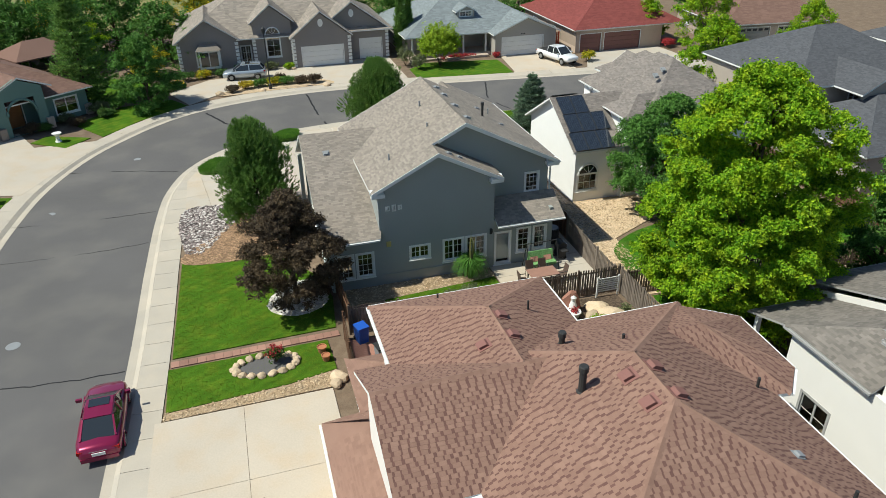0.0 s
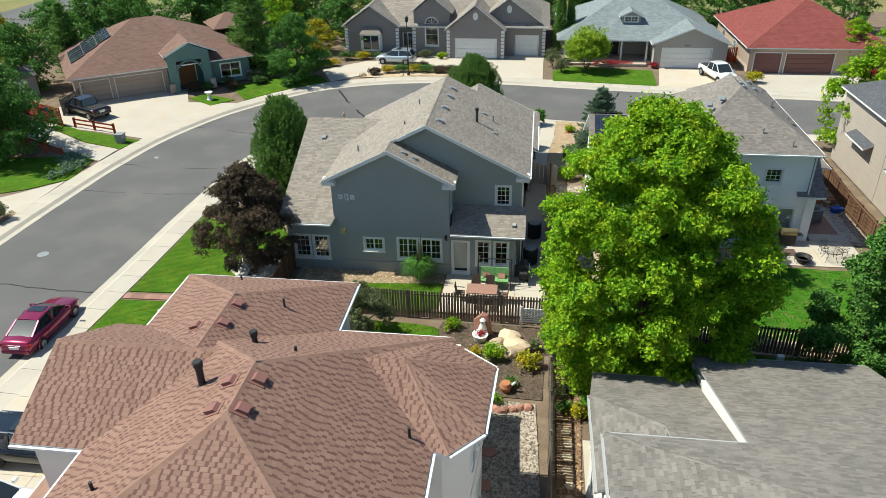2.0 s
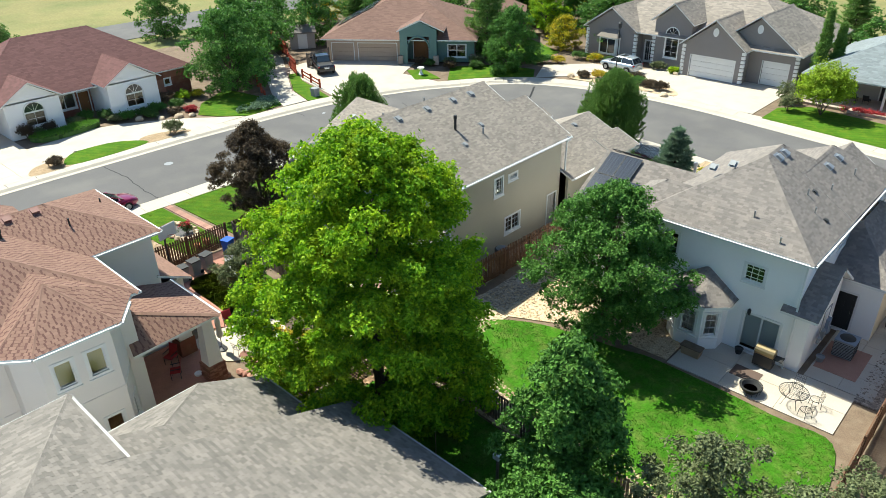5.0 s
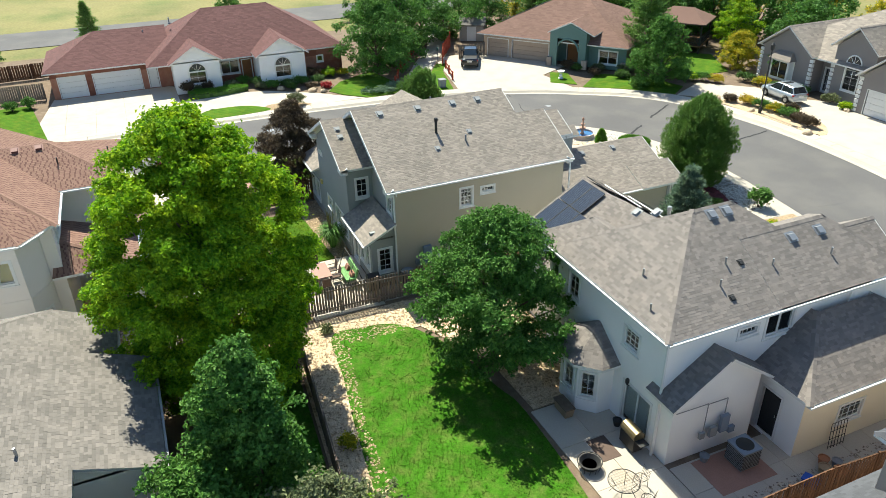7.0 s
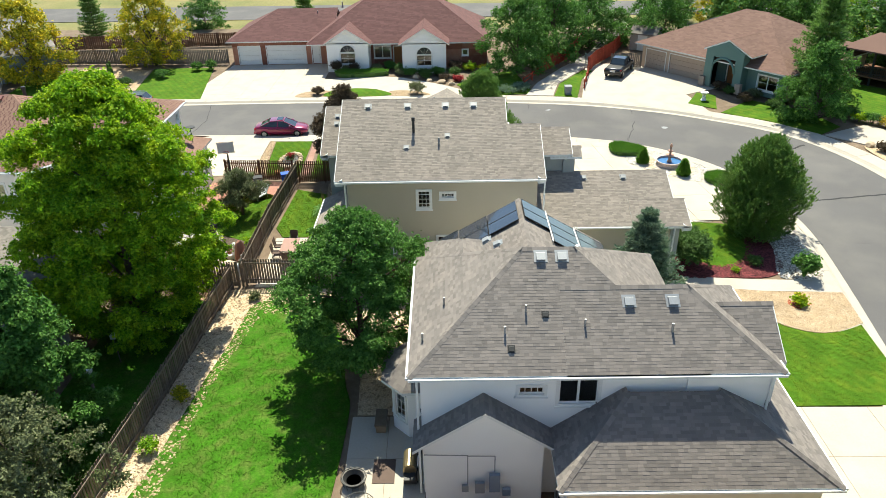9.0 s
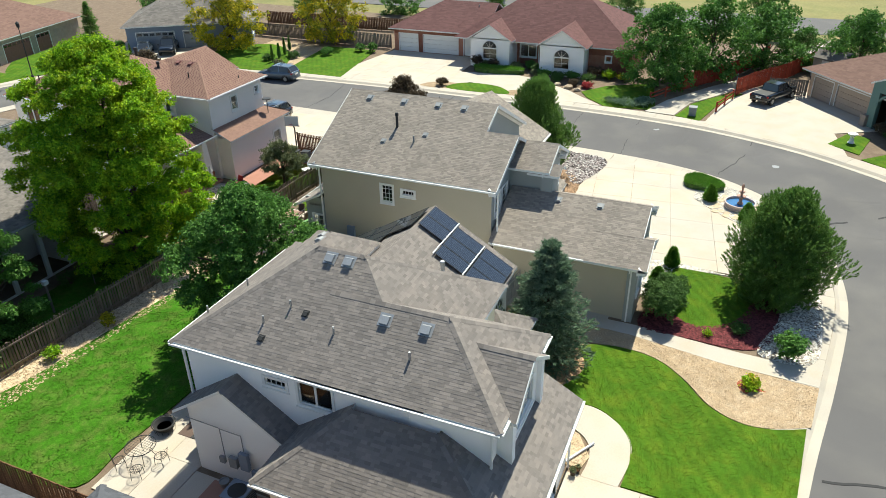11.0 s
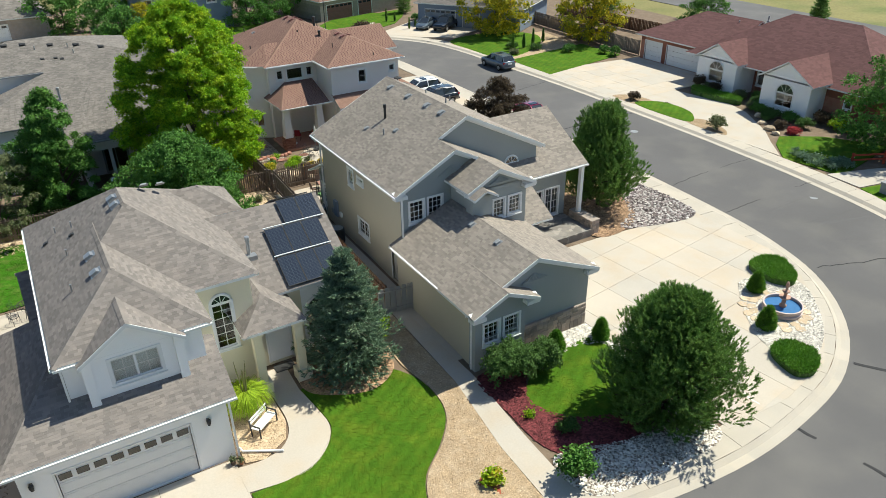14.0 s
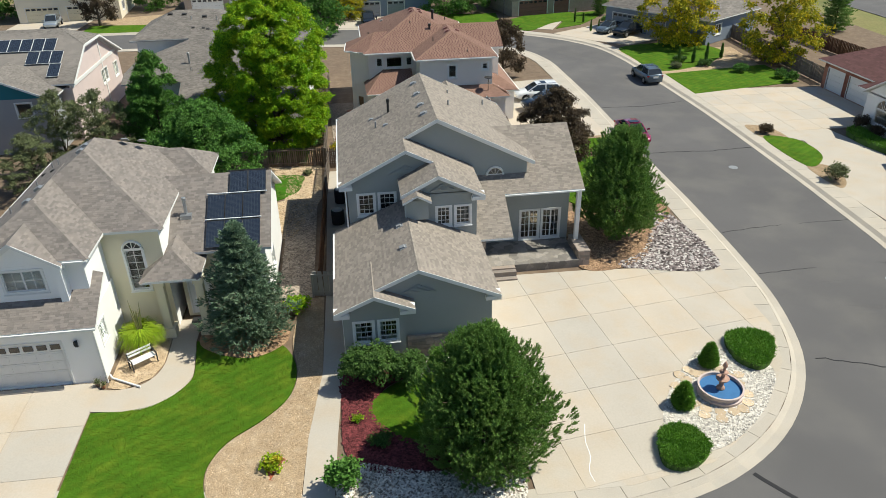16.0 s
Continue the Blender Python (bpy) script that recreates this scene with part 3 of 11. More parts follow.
def area(name, pts, material, label, category, z=0.012, thick=0.06, ring=True):
    pts = smooth_ring(pts) if ring else pts
    AREAS[name] = (pts, z)
    return structure(name, sheet(pts, z, thick), material, label, category)


def slabs(name, label, corner, ux, uy, nx, ny, z=0.012, mat_=None, poly=None, category="driveway", gap=0.008):
    """A paved surface of concrete panels, clipped to a convex outline."""
    holder = thing(name, label, category, kind="structure")
    c, ux, uy = Vector(corner), Vector(ux), Vector(uy)
    edges = []
    if poly:
        if sum((poly[i - 1][0] * poly[i][1] - poly[i][0] * poly[i - 1][1]) for i in range(len(poly))) < 0:
            poly = poly[::-1]
        for i in range(len(poly)):
            (x0, y0), (x1, y1) = poly[i - 1], poly[i]
            edges.append((-(y1 - y0), x1 - x0, (y1 - y0) * x0 - (x1 - x0) * y0))
    for i in range(nx):
        for j in range(ny):
            g0, g1 = gap / ux.length, gap / uy.length
            q = [c + ux * (i + a) + uy * (j + b) for a, b in ((g0, g1), (1 - g0, g1), (1 - g0, 1 - g1), (g0, 1 - g1))]
            q = clip_poly([(p.x, p.y) for p in q], edges) if edges else [(p.x, p.y) for p in q]
            if len(q) >= 3:
                part("slab", sheet(q, z, 0.1), mat_ or CONCRETE, holder)
    return holder


# the corner lot: drive, beds, lawn
slabs("driveway_corner", "wide pale concrete driveway of square panels on the corner lot", (12.97, 48.85), (-2.62, -0.35), (-0.33, 2.75), 8, 8,
      poly=[(10.4, 48.6), (2.6, 48.8), (-4.9, 49.6), (-4.9, 55.6), (-3.8, 58.6), (-1.2, 61.9), (2.6, 64.4), (6.4, 65.1), (11.2, 65.0), (11.0, 61), (10.7, 57), (10.4, 55)])
area("gravel_fountain", [(0.3, 57.4), (-0.8, 57.2), (-2.4, 57.4), (-3.0, 59.2), (-1.7, 61.1), (0.1, 62.7), (2.0, 63.7), (3.5, 63.6), (3.8, 61.9), (2.6, 59.8)], WHITE_GRAVEL, "white gravel island with pale flagstones round a fountain", "gravel bed", 0.03)
area("gravel_cobble", [(-4.9, 49.6), (-4.8, 43.0), (-3.6, 42.4), (-2.3, 45.0), (-0.9, 47.2), (0.9, 48.2), (0.4, 49.0)], ROCK_DARK, "bed of purple-grey and white cobbles at the kerb", "gravel bed", 0.02)
area("lawn_corner_front", [(10.9, 57.0), (12.6, 56.7), (15.1, 57.2), (16.6, 58.4), (16.8, 59.6), (15.6, 61.2), (13.4, 62.4), (11.2, 62.0)], GRASS, "small green lawn under a pine", "lawn", 0.02)
area("gravel_garage_wall", [(10.45, 55.5), (14.75, 55.5), (14.7, 57.3), (12.4, 56.8), (10.9, 57.3), (10.6, 60.5), (10.3, 58)], WHITE_GRAVEL, "white gravel along the garage wall", "gravel bed", 0.014, ring=False)
BARK_CHIPS = mat("orange_brown_bark", (0.22, 0.135, 0.08), 0.95, 0.35, 1.5, 26, 0.9, pieces=0.3, tint=(0.32, 0.21, 0.13), tint_amount=0.6, cells=12, cell_var=0.4)
area("mulch_pine", [(-4.7, 41.0), (-1.0, 40.6), (2.8, 41.6), (3.3, 45.0), (3.4, 48.6), (0.8, 48.8), (-1.2, 47.4), (-3.0, 44.4), (-4.6, 42.8)], BARK_CHIPS, "brown mulch under the pine", "mulch bed", 0.034)
area("bed_red_mulch", [(15.0, 56.8), (17.9, 56.2), (18.1, 59.0), (17.9, 61.8), (16.2, 63.0), (12.0, 63.2), (12.6, 62.0), (15.4, 61.0), (16.7, 59.2), (16.0, 57.6)], MULCH_RED, "planting bed of dark red mulch", "mulch bed", 0.016)
area("gravel_white_kerb", [(18.0, 62.2), (17.9, 64.8), (14.0, 65.3), (10.9, 65.1), (10.9, 62.6), (11.4, 61.9), (14.0, 63.2)], WHITE_GRAVEL, "strip of white gravel by the pavement", "gravel bed", 0.02)
area("walk_corner_side", [(18.2, 49.5), (18.9, 49.5), (19.0, 56.0), (19.6, 60.5), (19.8, 65.0), (18.5, 65.2), (18.3, 60.5), (18.0, 56.0)], CONCRETE, "curved concrete side path", "path", 0.02, ring=False)
area("gravel_tan_strip", [(19.0, 49.3), (20.3, 49.4)] + smooth_line([(20.55, 52.0), (20.6, 53.6), (20.25, 55.8), (20.55, 57.6), (21.65, 59.05), (23.05, 60.25), (23.75, 61.6), (23.65, 63.0), (22.9, 64.6)]) + [(19.85, 65.0)] + smooth_line([(19.6, 60.5), (19.2, 57.5), (19.0, 56)]), TAN_GRAVEL, "winding strip of tan gravel between lawn and path", "gravel bed", 0.014, ring=False)
area("lawn_corner_west", [(-5.15, 31.3), (3.1, 31.6), (3.4, 34.6), (3.0, 37), (0.5, 41.4), (-2.3, 41.8), (-4.9, 42.0)], GRASS, "bright green mown front lawn by the street", "lawn", 0.02, ring=False)
area("tree_ring_gravel", [(-0.2, 34.8), (0.3, 33.7), (1.6, 33.3), (2.9, 34.0), (3.2, 35.6), (2.4, 36.8), (0.8, 36.6)], WHITE_GRAVEL, "ring of pale stones round a tree trunk", "gravel bed", 0.03)
slabs("brick_path", "narrow red brick path across the lawn", (-5.2, 30.55), (0.42, 0.012), (-0.02, 0.5), 20, 1, 0.02, PAVER, category="path")
area("lawn_brown_roof_front", [(-5.3, 30.4), (2.5, 30.6), (2.6, 28.1), (0.2, 27.6), (-5.3, 27.2)], GRASS, "green front lawn with a stone-edged flower bed", "lawn", 0.02, ring=False)
area("gravel_drive_edge", [(-5.35, 27.15), (0.2, 27.55), (2.6, 28.05), (2.5, 26.8), (-5.4, 26.65)], TAN_GRAVEL, "strip of river gravel along the driveway", "gravel bed", 0.018, ring=False)
slabs("driveway_brown_roof", "pale concrete driveway with straight joints", (-6.0, 26.6), (4.1, 0.05), (0.02, -4.6), 2, 4, poly=[(-5.75, 26.6), (2.6, 26.8), (2.6, 9), (-5.95, 8)])
area("lawn_corner_back", [(5.2, 31.0), (11.6, 30.7), (12.9, 31.4), (12.9, 33.9), (9.0, 33.6), (6.2, 33.4)], GRASS, "green strip of back lawn between fence and house", "lawn", 0.02, ring=False)
area("gravel_corner_back", [(4.2, 33.2), (9.0, 33.6), (12.9, 33.9), (12.9, 35.2), (4.0, 35.2)], TAN_GRAVEL, "tan gravel strip along the house wall", "gravel bed", 0.014, ring=False)
slabs("patio_corner", "concrete back patio", (13.0, 31.0), (2.05, 0), (0, 1.35), 3, 3, category="patio")
slabs("walk_between", "concrete walk along the house wall", (17.4, 35.1), (1.5, 0), (0, 1.5), 1, 13, 0.01, CONCRETE_OLD, category="path")
# the white two-storey lot
area("lawn_white_front", smooth_line([(25.6, 52.6), (23.5, 52.7), (21.6, 53.2), (20.7, 54.2), (20.3, 55.8), (20.6, 57.6), (21.7, 59.0), (23.1, 60.2), (23.8, 61.6), (23.7, 63.0), (23.1, 64.4)]) + [(29.5, 63.8), (29.6, 57.5)] + smooth_line([(28.2, 57.6), (27.0, 57.4), (26.0, 56.7), (25.35, 55.6), (25.4, 54.2)]), GRASS, "bright green mown front lawn with a curved edge", "lawn", 0.02, ring=False)
area("walk_white_front", [(27.0, 50.5), (25.6, 50.5)] + smooth_line([(25.65, 52.6), (25.45, 54.2), (25.4, 55.6), (26.05, 56.75), (27.0, 57.45), (28.2, 57.6), (29.7, 57.4)]) + smooth_line([(29.7, 55.9), (28.7, 56.0), (27.8, 55.8), (27.2, 55.2), (26.9, 54.2), (26.9, 52.5)]), CONCRETE, "curved concrete front walk", "path", 0.02, ring=False)
area("gravel_white_front", [(26.95, 51.5), (29.2, 51.5), (29.3, 55.8), (28.5, 56.0), (27.35, 55.3), (26.95, 54.2)], TAN_GRAVEL, "small bed of tan gravel by the front door", "gravel bed", 0.014, ring=False)
slabs("driveway_white", "pale concrete driveway before a double garage", (29.65, 55.3), (3.1, 0), (0, 3.0), 3, 3)
area("lawn_white_back", [(21.0, 31.4), (24.5, 31.0), (28.0, 30.5), (33.0, 30.0), (38.4, 29.6), (38.4, 37.0), (35.5, 37.6), (30.0, 37.8), (28.0, 37.4), (24.0, 36.6), (21.4, 35.0), (20.8, 33.0)], GRASS_WEEDY, "weedy green back lawn with pale bare patches", "lawn", 0.02)
area("gravel_white_back", [(19.4, 29.5), (38.6, 28.3), (38.6, 30.6), (28.0, 31.0), (22.0, 32.0), (22.0, 36.0), (26.0, 38.0), (30.2, 38.2), (30.2, 41.8), (21.0, 42.0), (19.3, 36)], TAN_GRAVEL, "tan gravel round the back lawn", "gravel bed", 0.006, ring=False)
slabs("patio_white", "concrete back patio with slabs", (30.3, 38.0), (2.55, 0.03), (0.0, 1.65), 3, 2, category="patio")
slabs("walk_white_side", "concrete side yard walk", (35.6, 41.4), (1.5, 0), (0, 1.5), 2, 9, 0.022, CONCRETE_OLD, category="path")
structure("slab_red_bricks", sheet([(35.7, 42.4), (37.6, 42.4), (37.6, 45.2), (35.7, 45.2)], 0.03), PAVER, "patch of dark red bricks under the air conditioner", "paving")
area("bed_brown_side", [(37.9, 41.0), (40.0, 41.0), (40.0, 57.0), (37.9, 57.0)], GREY_GRAVEL, "brown gravel side yard", "gravel bed", 0.01, ring=False)
area("gravel_between", [(19.6, 36.2), (21.6, 36.2), (21.6, 49.2), (19.6, 49.2)], GREY_GRAVEL, "grey-brown gravel between the houses", "gravel bed", 0.01, ring=False)
# the brown-roofed lot's yard
MULCH_DARK = mat("dark_bark_mulch", (0.085, 0.062, 0.045), 0.95, 0.4, 1.5, 26, 0.9, tint=(0.14, 0.10, 0.07), tint_amount=0.6, cells=12, cell_var=0.4)
area("bed_brown_garden", [(12.8, 24.5), (18.7, 24.3), (18.8, 30.1), (13.4, 30.1), (12.8, 27.6)], MULCH_DARK, "dark bark mulch garden bed with rocks", "planting bed", 0.006, ring=False)
area("lawn_brown_back", [(5.6, 26.4), (8.8, 26.0), (11.6, 26.2), (12.6, 27.6), (13.2, 29.4), (10.0, 29.8), (6.4, 29.6)], GRASS, "shaded green back lawn", "lawn", 0.02)
area("patio_round", [(11.2, 23.2), (13.6, 23.4), (14.9, 25.2), (14.2, 27.0), (12.8, 27.4), (11.6, 26.2)], CONCRETE, "curved white concrete patio with chairs", "patio", 0.03)
area("patio_red_flag", [(3.6, 24.1), (10.6, 24.1), (11.4, 25.6), (7.6, 28.0), (6.2, 30.0), (3.6, 30.2)], RED_STONE, "red flagstone patio behind the fence", "patio", 0.02, ring=False)
area("gravel_brown_side", [(15.6, 13.0), (18.9, 13.0), (18.4, 24.0), (15.8, 24.2)], GREY_GRAVEL, "grey gravel side yard with stepping stones", "gravel bed", 0.01, ring=False)
# lots across the street
slabs("driveway_ranch", "broad pale concrete driveway before three garage doors", (-17.7, 15.0), (-2.5, 0), (0, 2.7), 6, 5, poly=[(-18.6, 14.6), (-18.6, 37), (-26.5, 35.2), (-31.6, 29), (-33, 28.5), (-33, 16.4)])
area("drive_ranch_arc", [(-18.6, 27), (-25.5, 28.3), (-26.4, 34.8), (-25.6, 37.4), (-22.6, 41.8), (-20.6, 43.9), (-18.6, 46.3), (-18.6, 36.8), (-21.2, 34.5), (-21.8, 31), (-18.6, 29)], CONCRETE, "curved arm of a pale concrete driveway", "driveway", 0.008, ring=False)
area("lawn_ranch_island", [(-18.8, 29.6), (-21.2, 30.4), (-21.6, 33.0), (-20.8, 35.2), (-18.8, 36.2)], GRASS, "half-moon of green lawn in the drive", "lawn", 0.03)
area("bed_ranch_island", [(-18.7, 36.4), (-20.2, 36.2), (-20.6, 37.6), (-19.8, 39.8), (-18.7, 40.4)], TAN_GRAVEL, "rounded bed at the tip of the drive", "planting bed", 0.022)
area("gravel_ranch_island", [(-18.8, 26.4), (-20.6, 27.4), (-20.8, 30.2), (-18.8, 29.8)], TAN_GRAVEL, "patch of river stones in the drive", "gravel bed", 0.022)
area("lawn_ranch_side", [(-18.7, 8.6), (-31.5, 7.0), (-31.5, 14.2), (-18.7, 16.4)], GRASS, "green lawn beside the driveway", "lawn", 0.02, ring=False)
area("lawn_ranch_right", [(-18.4, 46.7), (-20.6, 44.4), (-22.4, 43.4), (-25.4, 45.5), (-28.0, 50), (-19.0, 51.5)], GRASS, "shaded green lawn at the street", "lawn", 0.02, ring=False)
area("path_public", [(-18.3, 50.6), (-22.5, 52.2), (-28.5, 55.6), (-35.2, 60.0), (-42.8, 63.2), (-56, 67.6), (-56, 70), (-42.8, 65.6), (-34.0, 62.0), (-27.4, 57.8), (-22, 54.4), (-18.1, 53.4)], CONCRETE, "pale concrete footpath between two lots", "path", 0.024, ring=False)
area("lawn_path_verge", [(-18, 53.5), (-22, 54.6), (-27.4, 58.0), (-27.2, 59.2), (-24, 57.4), (-17.4, 55.8)], GRASS, "green verge beside the footpath", "lawn", 0.02, ring=False)
area("drive_tan_garage", [(-16.9, 56.2), (-22, 57.2), (-30, 58.8), (-30.4, 64.8), (-20, 71.4), (-18, 67.2), (-12.0, 68.2), (-14.2, 63.5)], CONCRETE, "wide pale concrete driveway before a tan garage", "driveway", 0.012, ring=False)
area("lawn_tan_left", [(-15.4, 66.6), (-18.5, 68.4), (-17.4, 70.0), (-13.6, 68.9)], GRASS, "small triangle of lawn with an urn", "lawn", 0.03, ring=False)
area("lawn_tan_right", [(-12.6, 69.0), (-15.6, 72.8), (-11.5, 76.6), (-6.8, 77.6), (-5.2, 75.2), (-9.6, 72.2)], GRASS, "green front lawn under a rounded tree", "lawn", 0.02, ring=False)
area("lawn_deck_side", [(-16.6, 79.6), (-21.5, 84.4), (-16, 89.6), (-9.2, 86), (-9.4, 81.2), (-12, 78.4)], GRASS, "green lawn beside a covered deck", "lawn", 0.016, ring=False)
area("drive_grey_house", [(-5.0, 75.4), (-7.2, 80.0), (-3, 84.0), (1.5, 84.6), (5.5, 88), (18.6, 88.4), (18.5, 77.6), (10.5, 77.8), (8.6, 80.6), (1, 80.6), (-2.5, 77.4)], CONCRETE, "curved pale concrete driveway of a grey house", "driveway", 0.012, ring=False)
area("bed_grey_house", [(-1.8, 77.2), (0.8, 80.4), (5, 81.4), (8.6, 80.6), (10.2, 78.2), (4, 77.6)], TAN_GRAVEL, "planted island with rocks in the drive", "planting bed", 0.03)
area("lawn_blue_roof", [(19.6, 77.0), (19.6, 81), (22, 83.2), (30.8, 81.8), (30.6, 75.8)], GRASS, "green front lawn of the blue-roofed house", "lawn", 0.02, ring=False)
area("drive_blue_roof", [(30.8, 75.8), (31.8, 83.4), (38, 82.8), (38.2, 75.2)], CONCRETE, "pale concrete driveway with a pickup", "driveway", 0.012, ring=False)
area("drive_red_roof", [(39.5, 75.0), (43.0, 82.4), (52.5, 81.2), (53, 73.8)], CONCRETE, "pale concrete driveway of the red-roofed house", "driveway", 0.014, ring=False)
area("lawn_far_right", [(55, 73.6), (56, 80), (64, 79), (63, 72.8)], GRASS, "green lawn by the far pavement", "lawn", 0.02, ring=False)
area("drive_far_right", [(64, 72.7), (66, 80), (73, 79), (72, 71.8)], CONCRETE, "far concrete driveway", "driveway", 0.014, ring=False)
area("lawn_far_south", [(-18.8, 7.4), (-26, 4.8), (-30, -1), (-26, -5.5), (-18.4, -4.5), (-17.8, 1)], GRASS, "green lawn under yellowing trees", "lawn", 0.02)
area("gravel_far_south", [(-18.2, 8.8), (-31, 6.8), (-32, -2), (-17.4, -3)], TAN_GRAVEL, "tan gravel yard with shrubs", "gravel bed", 0.01, ring=False)
area("drive_far_south", [(-16.2, -8.5), (-20, -5.6), (-31, -11), (-30, -20), (-24, -21), (-12, -14)], CONCRETE, "pale concrete driveway with parked cars", "driveway", 0.016, ring=False)
area("lawn_far_bend", [(-9, -16.5), (-14, -21), (-20, -24), (-16, -30), (-6, -22)], GRASS, "green lawn at the far bend", "lawn", 0.018)
area("drive_far_brown", [(-18.5, -27.6), (-11.5, -26.2), (-8.0, -18.8), (-12.5, -16.4)], CONCRETE, "pale concrete driveway of a stone-fronted house", "driveway", 0.014, ring=False)
area("lawn_far_brown", [(-24.5, -28.6), (-18.7, -27.6), (-13.2, -17.0), (-17.5, -19.0), (-21, -23)], GRASS, "small green lawn beside a far driveway", "lawn", 0.02, ring=False)
area("drive_far_blue", [(10.5, -31.2), (17.8, -31.0), (17.6, -23.8), (10.6, -22.8)], CONCRETE, "pale concrete driveway with a dark pickup", "driveway", 0.014, ring=False)
area("lawn_far_blue", [(-7, -30), (10.2, -31), (10.2, -22.8), (0.4, -20.2), (-6, -18.4)], GRASS, "green front lawn across the far street", "lawn", 0.02, ring=False)
area("lawn_far_stone", [(18.2, -31), (30, -38), (30, -26), (18.2, -24.6)], GRASS, "green lawn between two far drives", "lawn", 0.02, ring=False)
area("drive_far_stone", [(30.5, -39.8), (42.5, -39.6), (42, -26.8), (31, -26.2)], CONCRETE, "pale concrete driveway of a stone house", "driveway", 0.014, ring=False)
area("gravel_far_stone", [(43, -41), (54, -38), (54, -28), (42.6, -27)], TAN_GRAVEL, "tan gravel yard across the far street", "gravel bed", 0.01, ring=False)
area("lawn_far_cream", [(46, -32), (55, -33), (55, -27.2), (44.5, -26.9)], GRASS, "green lawn under a purple-leafed tree", "lawn", 0.02, ring=False)
area("drive_far_cream", [(56, -37.8), (67, -37.2), (67, -28), (56.5, -27.4)], CONCRETE, "pale concrete driveway with a silver pickup", "driveway", 0.014, ring=False)
# far road and fields to the west
structure("road_far", ribbon([(-70, -200), (-64, 30), (-60, 220)], [(-82, -200), (-76, 30), (-72, 220)], -0.7, -0.7, 0.05), ASPHALT, "pale distant road beyond the back fences", "road")
# ---- houses ----
def frame_box(geo, m4, u0, u1, z0, z1, d0, d1, m=0):
    """A box in a wall's own axes: along, up, outwards."""
    k = len(geo.v)
    for d in (d0, d1):
        for u, z in ((u0, z0), (u1, z0), (u1, z1), (u0, z1)):
            geo.v.append(tuple(m4 @ Vector((u, d, z))))
    for q in ((0, 3, 2, 1), (4, 5, 6, 7), (0, 1, 5, 4), (1, 2, 6, 5), (2, 3, 7, 6), (3, 0, 4, 7)):
        geo.f.append(tuple(k + i for i in q))
        geo.m.append(m)


PIECES = []  # roofs with shingles of their own, laid at the end


